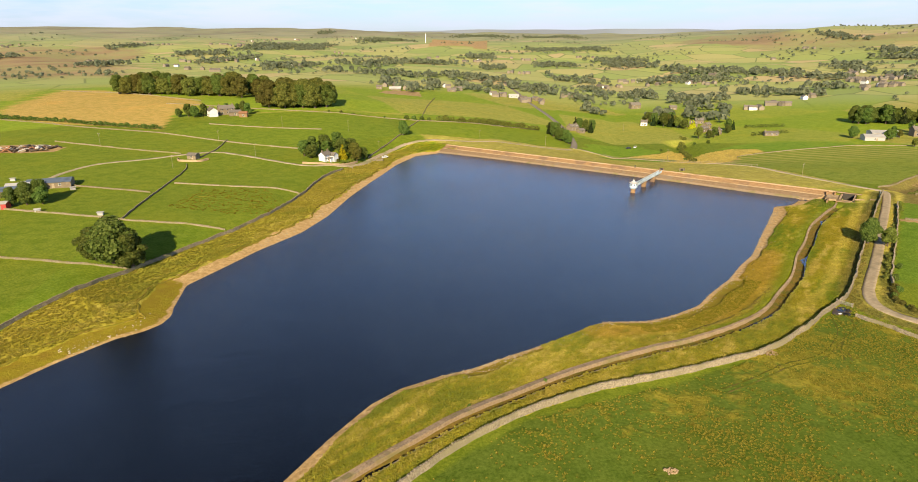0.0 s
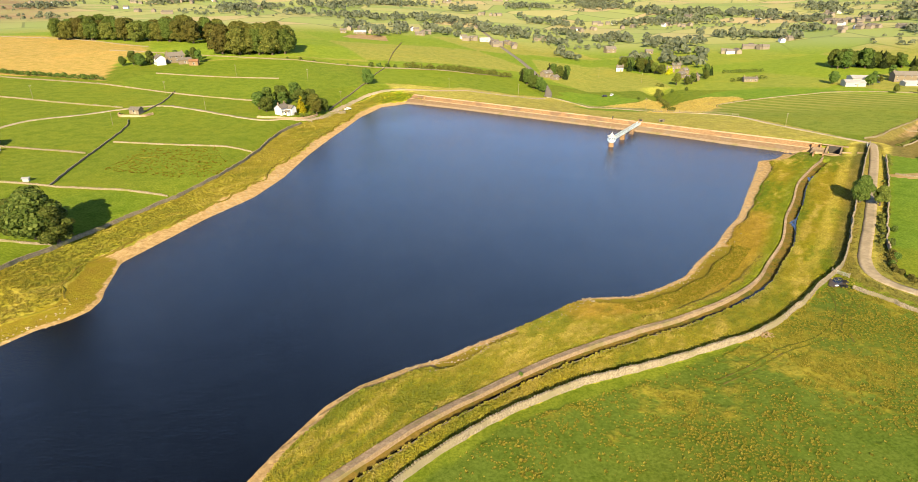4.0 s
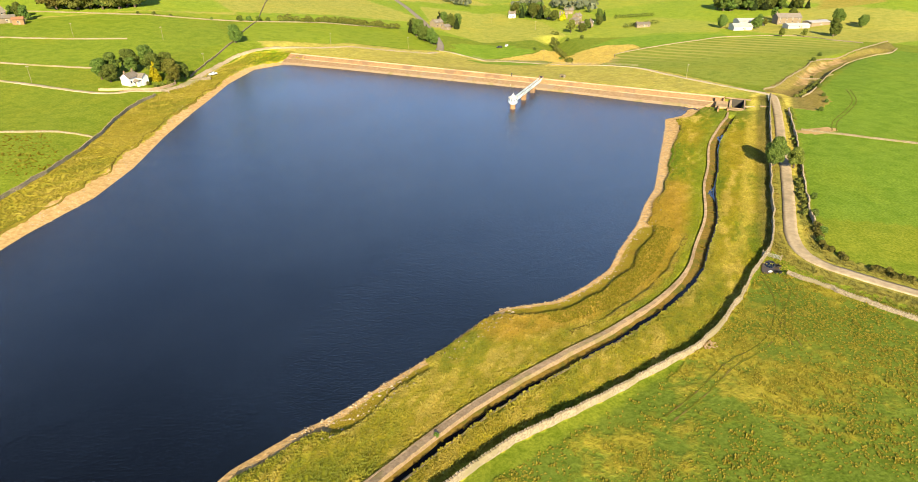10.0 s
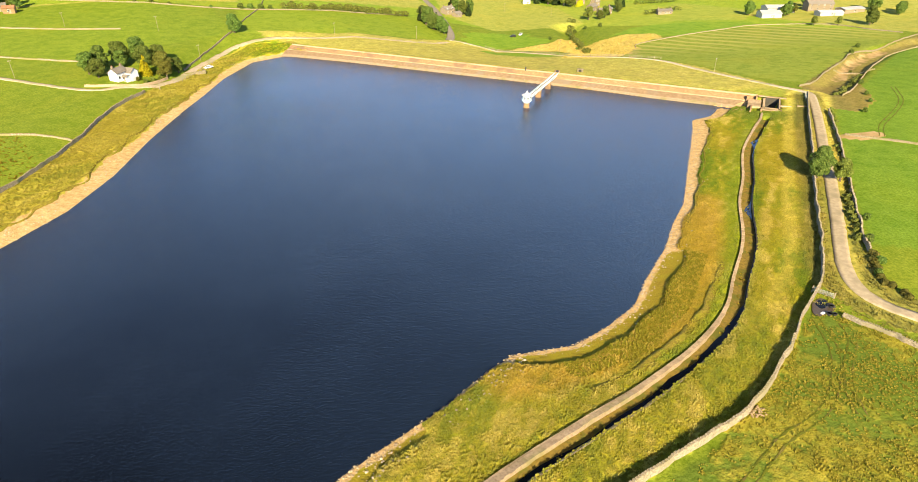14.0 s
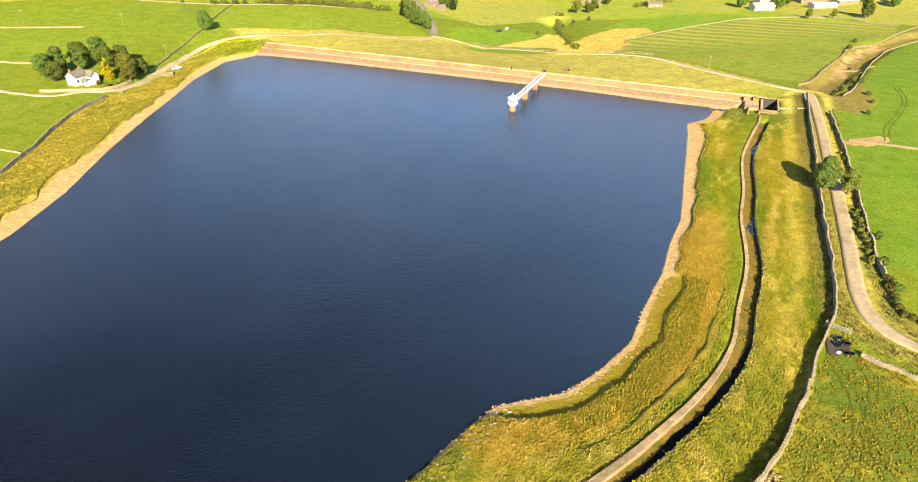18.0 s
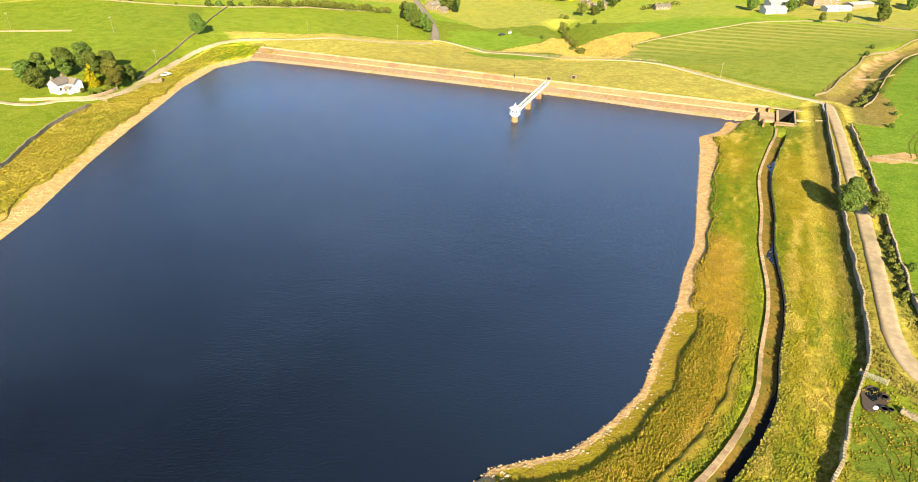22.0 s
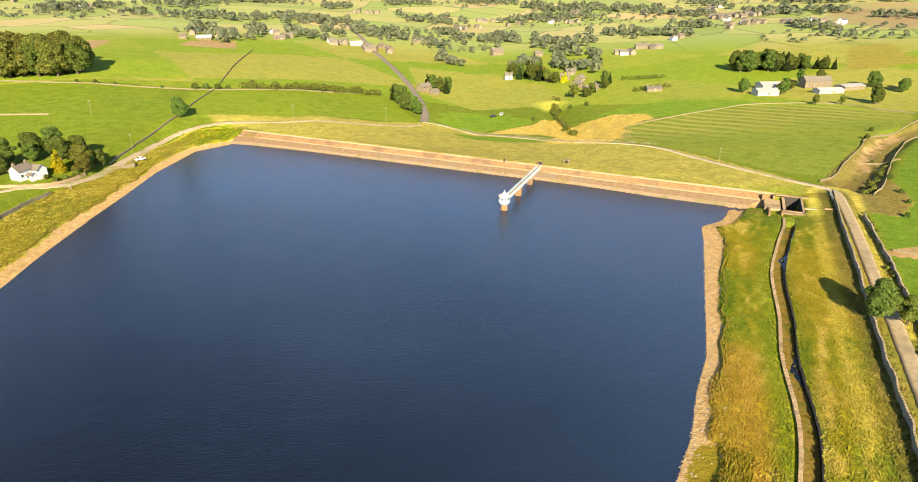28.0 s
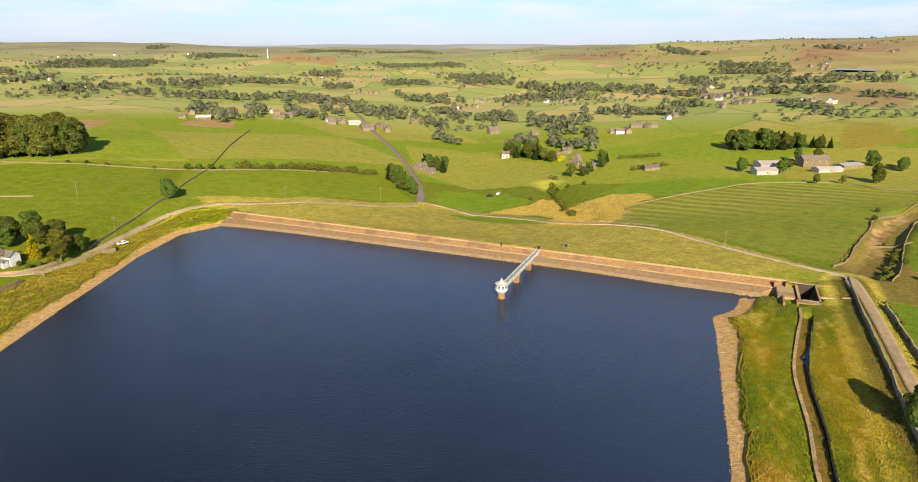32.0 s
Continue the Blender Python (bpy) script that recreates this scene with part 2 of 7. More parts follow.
def value_noise(x, y, seed):
    """Smooth random values between 0 and 1 over the plane."""
    table = np.random.default_rng(seed).random((64, 64))
    i, j = np.floor(x).astype(int), np.floor(y).astype(int)
    u, w = x - i, y - j
    u, w = u * u * (3 - 2 * u), w * w * (3 - 2 * w)
    a, b = table[i % 64, j % 64], table[(i + 1) % 64, j % 64]
    c, d = table[i % 64, (j + 1) % 64], table[(i + 1) % 64, (j + 1) % 64]
    return (a * (1 - u) + b * u) * (1 - w) + (c * (1 - u) + d * u) * w


def clumps(x, y):
    """How tall and lush the tussocks stand, 0 to 1."""
    return 0.45 * value_noise(x / 2.6, y / 2.6, 5) + 0.55 * value_noise(x / 1.05, y / 1.05, 6)


def turf_tone(x, y):
    """Colour of rough grass: green by the channel, straw in streaks along the bank, rust behind the cove."""
    u, w = 0.64 * x + 0.77 * y, 0.77 * x - 0.64 * y
    streak = 0.42 * value_noise(u / 13, w / 2.6, 1) + 0.3 * value_noise(u / 4, w / 1.2, 2) + 0.28 * value_noise(u / 1.5, w / 0.9, 3)
    broad = value_noise(x / 24, y / 24, 4)
    ch = line_distance(x, y, CHANNEL)
    col = np.tile(np.array([0.31, 0.275, 0.02]), (len(x), 1))

    def toward(w_, c):
        return col + (np.array(c) - col) * np.clip(w_, 0, 1)[:, None]
    col = toward(smooth(0.54, 0.34, 0.6 * streak + 0.4 * broad) * 0.95, (0.15, 0.205, 0.012))
    col = toward(smooth(0.52, 0.72, streak + 0.25 * (broad - 0.5)) * 0.85, (0.54, 0.41, 0.125))
    col = toward(smooth(0.55, 0.85, broad) * 0.45, (0.36, 0.26, 0.025))
    col = toward(smooth(5.5, 2.0, ch) * 0.6 * (y > 150), (0.18, 0.25, 0.014))
    col = toward(0.7 * smooth(-20, -40, x) + 0.4 * smooth(178, 140, y) * (x > -40), (0.31, 0.255, 0.045))
    along, down = dam_frame(x, y)
    col = toward(0.85 * smooth(12, 16, down) * (y > 285), (0.35, 0.29, 0.085))
    col = toward(0.9 * in_polygon(x, y, GULLY), (0.52, 0.39, 0.13))
    col = toward(0.85 * in_polygon(x, y, EAST_STRIP), (0.17, 0.135, 0.05))
    col = toward(0.75 * smooth(28, 18, np.hypot(x - 186, y - 280)), (0.19, 0.22, 0.03))
    col = toward(0.85 * in_polygon(x, y, SCRUB), (0.16, 0.12, 0.05))
    col = toward(0.75 * smooth(10, 6, line_distance(x, y, ROAD)) * (x > 108), (0.20, 0.165, 0.055))
    col = toward(0.9 * in_polygon(x, y, NEAR_FIELD), (0.225, 0.19, 0.03))
    rust = smooth(9, 4, line_distance(x, y, [(40, 152), (58, 156), (74, 163), (90, 181), (100, 197), (109, 212)])) * smooth(0.2, 0.42, broad * 0.4 + streak * 0.6)
    wall_gap = line_distance(x, y, OUTER_WALL)
    col = toward(0.75 * smooth(2.6, 0.6, np.abs(wall_gap - 6.5)) * smooth(0.32, 0.55, 0.5 * broad + 0.5 * streak) * smooth(150, 170, y), (0.5, 0.40, 0.09))
    col = toward(rust * 0.55, (0.42, 0.25, 0.045))
    return col * (np.array([1.16, 1.22, 0.95]) * (0.78 + 0.46 * clumps(x, y))[:, None])


# ---- materials ----


def material(name):
    m = bpy.data.materials.new(name)
    m.use_nodes = True
    return m, m.node_tree.nodes, m.node_tree.links, m.node_tree.nodes["Principled BSDF"]


def noise_node(nodes, links, scale, detail=4.0, rough=0.6, vector=None):
    n = nodes.new("ShaderNodeTexNoise")
    n.inputs["Scale"].default_value, n.inputs["Detail"].default_value, n.inputs["Roughness"].default_value = scale, detail, rough
    if vector is None:
        vector = nodes.new("ShaderNodeNewGeometry").outputs["Position"]
    links.new(vector, n.inputs["Vector"])
    return n.outputs["Fac"]


def ramp(nodes, links, fac, stops):
    r = nodes.new("ShaderNodeValToRGB")
    el = r.color_ramp.elements
    while len(el) < len(stops):
        el.new(0.5)
    for e, (at, col) in zip(el, stops):
        e.position, e.color = at, (*col, 1)
    links.new(fac, r.inputs[0])
    return r.outputs[0]


def mix(nodes, links, fac, a, b, how="MIX"):
    m = nodes.new("ShaderNodeMix")
    m.data_type, m.blend_type = "RGBA", how
    for sock, v in ((m.inputs[0], fac), (m.inputs[6], a), (m.inputs[7], b)):
        if isinstance(v, (int, float)):
            sock.default_value = v
        elif isinstance(v, tuple):
            sock.default_value = (*v, 1)
        else:
            links.new(v, sock)
    return m.outputs[2]


def calc(nodes, links, op, a, b=0.0, c=0.0):
    m = nodes.new("ShaderNodeMath")
    m.operation = op
    for sock, v in zip(m.inputs, (a, b, c)):
        if isinstance(v, (int, float)):
            sock.default_value = v
        else:
            links.new(v, sock)
    return m.outputs[0]


def step(nodes, links, v, lo, hi):
    m = nodes.new("ShaderNodeMapRange")
    m.interpolation_type = "SMOOTHSTEP"
    links.new(v, m.inputs[0])
    m.inputs[1].default_value, m.inputs[2].default_value = lo, hi
    return m.outputs[0]


def attribute(nodes, name, what="Fac"):
    a = nodes.new("ShaderNodeAttribute")
    a.attribute_name = name
    return a.outputs[what]


def bump(nodes, links, height, strength, distance, bsdf):
    b = nodes.new("ShaderNodeBump")
    b.inputs["Strength"].default_value, b.inputs["Distance"].default_value = strength, distance
    links.new(height, b.inputs["Height"])
    links.new(b.outputs[0], bsdf.inputs["Normal"])


def speckled(name, dark, light, scale, roughness=0.85, relief=0.3, big=0.08, stain=None, metal=0.0):
    """A surface with grain and larger blotches."""
    m, n, l, bsdf = material(name)
    fine, wide = noise_node(n, l, scale), noise_node(n, l, big, 3)
    col = ramp(n, l, fine, [(0.3, dark), (0.7, light)])
    if stain:
        col = mix(n, l, step(n, l, wide, 0.48, 0.66), col, stain)
    else:
        col = mix(n, l, step(n, l, wide, 0.35, 0.7), col, tuple(0.72 * v for v in light), "MIX")
    tone = n.new("ShaderNodeObjectInfo").outputs["Random"]
    hsv = n.new("ShaderNodeHueSaturation")
    l.new(col, hsv.inputs["Color"])
    l.new(calc(n, l, "MULTIPLY_ADD", tone, 0.3, 0.85), hsv.inputs["Value"])
    l.new(hsv.outputs[0], bsdf.inputs["Base Color"])
    bsdf.inputs["Roughness"].default_value, bsdf.inputs["Metallic"].default_value = roughness, metal
    bsdf.inputs["Specular IOR Level"].default_value = 0.5 if roughness < 0.8 else 0.1
    bump(n, l, fine, relief, 0.15, bsdf)
    return m


def foliage(name, dark, mid, light):
    """Leaves: tone by clump and by tree, and a little light through them."""
    m, n, l, bsdf = material(name)
    isl = n.new("ShaderNodeNewGeometry").outputs["Random Per Island"]
    col = ramp(n, l, isl, [(0.0, dark), (0.55, mid), (1.0, light)])
    hsv = n.new("ShaderNodeHueSaturation")
    l.new(col, hsv.inputs["Color"])
    tone = n.new("ShaderNodeObjectInfo").outputs["Random"]
    l.new(calc(n, l, "MULTIPLY_ADD", tone, 0.05, 0.475), hsv.inputs["Hue"])
    l.new(calc(n, l, "MULTIPLY_ADD", tone, 0.5, 0.75), hsv.inputs["Value"])
    l.new(hsv.outputs[0], bsdf.inputs["Base Color"])
    bsdf.inputs["Roughness"].default_value = 0.75
    bsdf.inputs["Specular IOR Level"].default_value = 0.12
    tr = n.new("ShaderNodeBsdfTranslucent")
    l.new(hsv.outputs[0], tr.inputs[0])
    ms = n.new("ShaderNodeMixShader")
    ms.inputs[0].default_value = 0.48
    l.new(bsdf.outputs[0], ms.inputs[1])
    l.new(tr.outputs[0], ms.inputs[2])
    l.new(ms.outputs[0], n["Material Output"].inputs[0])
    return m


def tussock_material():
    m, n, l, bsdf = material("rough_grass_blades")
    isl = n.new("ShaderNodeNewGeometry").outputs["Random Per Island"]
    col = mix(n, l, 1.0, attribute(n, "tone", "Color"), ramp(n, l, isl, [(0.0, (0.78, 0.81, 0.74)), (0.5, (1.0, 1.0, 1.0)), (1.0, (1.22, 1.18, 1.28))]), "MULTIPLY")
    l.new(col, bsdf.inputs["Base Color"])
    bsdf.inputs["Roughness"].default_value = 0.8
    tr = n.new("ShaderNodeBsdfTranslucent")
    l.new(col, tr.inputs[0])
    ms = n.new("ShaderNodeMixShader")
    ms.inputs[0].default_value = 0.55
    l.new(bsdf.outputs[0], ms.inputs[1])
    l.new(tr.outputs[0], ms.inputs[2])
    l.new(ms.outputs[0], n["Material Output"].inputs[0])
    return m


def ground_material():
    m, n, l, bsdf = material("ground_cover")
    pos = n.new("ShaderNodeNewGeometry").outputs["Position"]
    fine, mid, wide = noise_node(n, l, 1.6, 5, 0.7, pos), noise_node(n, l, 0.23, 4, 0.6, pos), noise_node(n, l, 0.035, 3, 0.5, pos)
    # pasture: the field's own green, with darker and yellower patches
    tint = attribute(n, "field", "Color")
    grass = mix(n, l, step(n, l, mid, 0.35, 0.75), tint, mix(n, l, 1.0, tint, (0.68, 0.78, 0.6), "MULTIPLY"))
    grass = mix(n, l, calc(n, l, "MULTIPLY", step(n, l, wide, 0.5, 0.72), 0.28), grass, mix(n, l, 1.0, tint, (1.35, 1.08, 0.9), "MULTIPLY"))
    grass = mix(n, l, step(n, l, fine, 0.3, 0.7), mix(n, l, 1.0, grass, (0.6, 0.66, 0.5), "MULTIPLY"), mix(n, l, 1.0, grass, (1.12, 1.08, 1.1), "MULTIPLY"))
    # mown stripes on the hay field
    turned = n.new("ShaderNodeMapping")
    turned.inputs["Rotation"].default_value = (0, 0, radians(-37.7))
    l.new(pos, turned.inputs[0])
    swath = n.new("ShaderNodeTexWave")
    swath.inputs["Scale"].default_value, swath.inputs["Distortion"].default_value, swath.inputs["Detail"].default_value = 0.03, 2.6, 2.0
    l.new(turned.outputs[0], swath.inputs["Vector"])
    grass = mix(n, l, calc(n, l, "MULTIPLY", step(n, l, swath.outputs["Fac"], 0.4, 0.95), attribute(n, "mown")), grass, (0.46, 0.37, 0.12))
    # rough tussocks: straw, ochre and green
    tuft = mix(n, l, 1.0, attribute(n, "turf", "Color"), ramp(n, l, noise_node(n, l, 0.9, 5, 0.75, pos), [(0.3, (0.5, 0.56, 0.4)), (0.5, (1, 1, 1)), (0.7, (1.3, 1.2, 1.4))]), "MULTIPLY")
    rough = calc(n, l, "ADD", attribute(n, "rough"), calc(n, l, "MULTIPLY", calc(n, l, "SUBTRACT", mid, 0.5), 1.1))
    col = mix(n, l, step(n, l, rough, 0.38, 0.68), grass, tuft)
    # bare earth and moor
    earth = ramp(n, l, mid, [(0.3, (0.27, 0.18, 0.085)), (0.7, (0.48, 0.33, 0.16))])
    bare = calc(n, l, "ADD", attribute(n, "bare"), calc(n, l, "MULTIPLY", calc(n, l, "SUBTRACT", mid, 0.5), 0.7))
    col = mix(n, l, step(n, l, bare, 0.45, 0.7), col, earth)
    # the beach between waterline and turf, mossy in the coves
    sand = ramp(n, l, noise_node(n, l, 0.7, 6, 0.75, pos), [(0.3, (0.31, 0.195, 0.08)), (0.5, (0.50, 0.33, 0.14)), (0.7, (0.68, 0.49, 0.255))])
    moss = ramp(n, l, mid, [(0.3, (0.24, 0.165, 0.022)), (0.7, (0.28, 0.235, 0.02))])
    wet = calc(n, l, "ADD", attribute(n, "moss"), calc(n, l, "MULTIPLY", calc(n, l, "SUBTRACT", mid, 0.5), 1.5))
    sand = mix(n, l, step(n, l, wet, 0.4, 0.75), sand, moss)
    edge = calc(n, l, "ADD", attribute(n, "beach"), calc(n, l, "MULTIPLY", calc(n, l, "SUBTRACT", mid, 0.5), 4.0))
    col = mix(n, l, step(n, l, edge, -0.25, 0.25), col, sand)
    shore = attribute(n, "shore")
    col = mix(n, l, step(n, l, shore, 0.7, 0.1), col, (0.10, 0.065, 0.035))
    # far away: small fields with hedges between, haze mixed into their colours
    vor = n.new("ShaderNodeTexVoronoi")
    vor.inputs["Scale"].default_value = 0.0105
    l.new(pos, vor.inputs["Vector"])
    sep = n.new("ShaderNodeSeparateColor")
    l.new(vor.outputs["Color"], sep.inputs[0])
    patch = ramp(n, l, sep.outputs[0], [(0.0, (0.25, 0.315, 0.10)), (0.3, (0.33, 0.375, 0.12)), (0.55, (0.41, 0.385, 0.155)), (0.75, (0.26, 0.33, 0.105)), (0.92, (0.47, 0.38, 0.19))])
    rim = n.new("ShaderNodeTexVoronoi")
    rim.feature = "DISTANCE_TO_EDGE"
    rim.inputs["Scale"].default_value = 0.0105
    l.new(pos, rim.inputs["Vector"])
    patch = mix(n, l, step(n, l, rim.outputs["Distance"], 0.022, 0.008), patch, (0.19, 0.225, 0.085))
    moor = ramp(n, l, noise_node(n, l, 0.006, 6, 0.65, pos), [(0.35, (0.24, 0.155, 0.095)), (0.46, (0.31, 0.22, 0.12)), (0.56, (0.30, 0.28, 0.12)), (0.7, (0.38, 0.25, 0.13))])
    # far ground tinted grey-green-blue with range: haze put into the colour
    haze_tint = ramp(n, l, noise_node(n, l, 0.004, 5, 0.6, pos), [(0.35, (0.19, 0.19, 0.15)), (0.5, (0.25, 0.27, 0.18)), (0.65, (0.31, 0.31, 0.22))])
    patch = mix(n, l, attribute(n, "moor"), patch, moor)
    patch = mix(n, l, attribute(n, "haze_tint"), patch, haze_tint)
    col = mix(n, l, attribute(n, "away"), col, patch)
    l.new(col, bsdf.inputs["Base Color"])
    bsdf.inputs["Roughness"].default_value = 0.95
    bsdf.inputs["Specular IOR Level"].default_value = 0.03
    lumps = calc(n, l, "MULTIPLY_ADD", noise_node(n, l, 0.8, 5, 0.7, pos), step(n, l, rough, 0.3, 0.7), calc(n, l, "MULTIPLY", fine, 0.35))
    bump(n, l, lumps, 0.7, 0.6, bsdf)
    return m


def water_material(name, deep, sky_tint, ripple):
    m, n, l, bsdf = material(name)
    pos = n.new("ShaderNodeNewGeometry").outputs["Position"]
    stretch = n.new("ShaderNodeMapping")
    stretch.inputs["Scale"].default_value, stretch.inputs["Rotation"].default_value = (1.0, 2.2, 1.0), (0, 0, radians(25))
    l.new(pos, stretch.inputs[0])
    gust = noise_node(n, l, 0.012, 3, 0.55, pos)
    wave = calc(n, l, "MULTIPLY_ADD", noise_node(n, l, 1.15, 4, 0.65, stretch.outputs[0]), calc(n, l, "MULTIPLY_ADD", gust, 1.2, 0.2), calc(n, l, "MULTIPLY", noise_node(n, l, 0.12, 2, 0.5, pos), 0.6))
    # the eastern lake's brighter, bluer reflection is put into the base colour
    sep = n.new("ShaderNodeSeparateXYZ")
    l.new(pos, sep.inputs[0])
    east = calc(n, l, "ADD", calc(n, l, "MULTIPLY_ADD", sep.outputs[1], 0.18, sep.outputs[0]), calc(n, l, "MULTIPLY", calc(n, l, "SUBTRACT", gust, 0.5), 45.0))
    l.new(mix(n, l, step(n, l, east, -40.0, 190.0), deep, sky_tint), bsdf.inputs["Base Color"])
    bsdf.inputs["Specular IOR Level"].default_value = 0.5
    bsdf.inputs["Roughness"].default_value, bsdf.inputs["IOR"].default_value = 0.14, 1.333
    bump(n, l, wave, ripple, 0.35, bsdf)
    return m


M_GROUND = ground_material()
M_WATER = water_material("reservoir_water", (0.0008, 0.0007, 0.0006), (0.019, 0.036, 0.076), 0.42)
M_CHANNEL = water_material("still_water", (0.006, 0.008, 0.010), (0.006, 0.008, 0.010), 0.05)
M_STONE = speckled("dry_stone", (0.13, 0.105, 0.065), (0.32, 0.265, 0.17), 2.6, 0.92, 0.8, 0.16, (0.19, 0.175, 0.07))
# a lighter copy of the dry stone, sunlight put into its tone
M_SUNLITWALL = speckled("sunlit_field_stone", (0.14, 0.115, 0.075), (0.36, 0.30, 0.21), 2.6, 0.92, 0.8, 0.12, (0.22, 0.19, 0.11))
M_GRIT = speckled("gritstone_block", (0.21, 0.125, 0.06), (0.37, 0.235, 0.12), 1.4, 0.9, 0.5, 0.15, (0.20, 0.13, 0.08))
M_PITCH = speckled("pitched_stone", (0.18, 0.12, 0.068), (0.29, 0.20, 0.12), 0.9, 0.9, 0.5, 0.12, (0.22, 0.17, 0.12))
M_PATH = speckled("pale_stone_coping", (0.29, 0.20, 0.115), (0.48, 0.355, 0.21), 1.7, 0.9, 0.5, 0.1, (0.25, 0.18, 0.10))
M_COBBLE = speckled("pale_cobbles", (0.29, 0.22, 0.135), (0.50, 0.40, 0.27), 1.7, 0.9, 0.4, 0.6, (0.30, 0.22, 0.14))
M_FLAG = speckled("trodden_flagstone", (0.23, 0.165, 0.105), (0.38, 0.285, 0.185), 2.2, 0.92, 0.5, 0.14, (0.22, 0.19, 0.08))
M_ROAD = speckled("worn_concrete_road", (0.36, 0.285, 0.185), (0.52, 0.42, 0.28), 0.8, 0.9, 0.2, 0.11, (0.32, 0.265, 0.17))
# house stone lightened in colour for the villages' sunlit gables
M_SUNLITSTONE = speckled("sunlit_village_stone", (0.17, 0.14, 0.10), (0.32, 0.27, 0.20), 1.2, 0.9, 0.4, 0.2)
M_TARMAC = speckled("tarmac", (0.19, 0.16, 0.12), (0.27, 0.23, 0.175), 0.8, 0.85, 0.2, 0.05)
M_TRACK = speckled("gravel_track", (0.36, 0.28, 0.18), (0.56, 0.46, 0.32), 1.1, 0.95, 0.3, 0.09, (0.33, 0.30, 0.15))
M_WHITE = speckled("white_paint", (0.66, 0.66, 0.64), (0.82, 0.82, 0.80), 0.9, 0.6, 0.05, 0.3)
M_BLUEWHITE = speckled("pale_blue_paint", (0.42, 0.55, 0.62), (0.56, 0.68, 0.74), 0.9, 0.5, 0.05, 0.3)
M_PALEBLUE = speckled("blue_white_paint", (0.56, 0.66, 0.72), (0.70, 0.79, 0.83), 0.9, 0.5, 0.05, 0.3)
M_BRICK = speckled("red_brown_stone", (0.22, 0.10, 0.05), (0.42, 0.22, 0.12), 2.0, 0.9, 0.3, 0.3)
M_SLATE = speckled("stone_slate_roof", (0.12, 0.11, 0.095), (0.23, 0.20, 0.165), 1.2, 0.8, 0.4, 0.2)
M_WALLSTONE = speckled("house_stone", (0.15, 0.12, 0.08), (0.28, 0.225, 0.15), 1.2, 0.9, 0.4, 0.2)
M_LEAD = speckled("weathered_lead", (0.36, 0.35, 0.33), (0.55, 0.53, 0.5), 1.6, 0.6, 0.2, 0.4)
M_GLASS = speckled("dark_window_glass", (0.02, 0.025, 0.03), (0.05, 0.055, 0.06), 0.5, 0.15, 0.0, 0.3)
M_SHEET = speckled("pale_sheet_metal", (0.36, 0.35, 0.33), (0.52, 0.50, 0.47), 0.4, 0.45, 0.1, 0.1)
M_DARKSHEET = speckled("blue_grey_sheeting", (0.05, 0.07, 0.11), (0.13, 0.17, 0.23), 0.4, 0.5, 0.1, 0.2)
M_BARK = speckled("bark", (0.06, 0.045, 0.03), (0.15, 0.11, 0.08), 3.0, 0.95, 0.8)
M_WOOD = speckled("weathered_timber", (0.22, 0.17, 0.11), (0.40, 0.33, 0.23), 3.0, 0.9, 0.3)
M_GALV = speckled("galvanised_steel", (0.45, 0.44, 0.36), (0.65, 0.62, 0.48), 2.0, 0.4, 0.1, 0.3, None, 0.6)
M_BLACK = speckled("black_plastic", (0.015, 0.015, 0.016), (0.04, 0.04, 0.042), 2.0, 0.5, 0.1)
M_MUD = speckled("wet_mud", (0.035, 0.026, 0.018), (0.09, 0.065, 0.042), 1.5, 0.5, 0.5)
M_REDPAINT = speckled("red_paint", (0.40, 0.03, 0.03), (0.55, 0.06, 0.05), 1.0, 0.5, 0.1)
M_LEAF = foliage("broad_leaves", (0.075, 0.118, 0.02), (0.13, 0.18, 0.034), (0.21, 0.26, 0.06))
M_LEAF_AUTUMN = foliage("turning_leaves", (0.10, 0.112, 0.022), (0.17, 0.175, 0.036), (0.26, 0.25, 0.055))
M_LEAF_LIGHT = foliage("light_leaves", (0.10, 0.12, 0.02), (0.17, 0.19, 0.034), (0.25, 0.265, 0.055))
M_LEAF_YELLOW = foliage("golden_leaves", (0.30, 0.29, 0.01), (0.50, 0.47, 0.015), (0.68, 0.64, 0.03))
M_NEEDLE = foliage("dark_needles", (0.015, 0.028, 0.008), (0.035, 0.055, 0.015), (0.07, 0.095, 0.025))
# far trees' leaves lightened and blued, haze put into their colour
M_FARLEAF = foliage("hazed_leaves", (0.17, 0.215, 0.135), (0.235, 0.285, 0.17), (0.31, 0.355, 0.21))
M_TUSSOCK = tussock_material()

# ---- helpers for meshes ----


def mesh_of(name, verts, faces, mat, smooth_faces=False):
    me = bpy.data.meshes.new(name)
    me.from_pydata([tuple(v) for v in verts], [], [tuple(f) for f in faces])
    me.materials.append(mat)
    if smooth_faces:
        me.polygons.foreach_set("use_smooth", [True] * len(me.polygons))
    me.update()
    return me


def child(name, me, parent, label="", at=None):
    ob = new(name, me)
    ob.parent = parent
    if at is not None:
        ob.matrix_local = at
    if label:
        ob["label"] = label
    return ob


def part(name, bm, mat, parent, label=""):
    me = bpy.data.meshes.new(name)
    bm.to_mesh(me)
    bm.free()
    me.materials.append(mat)
    return child(name, me, parent, label)


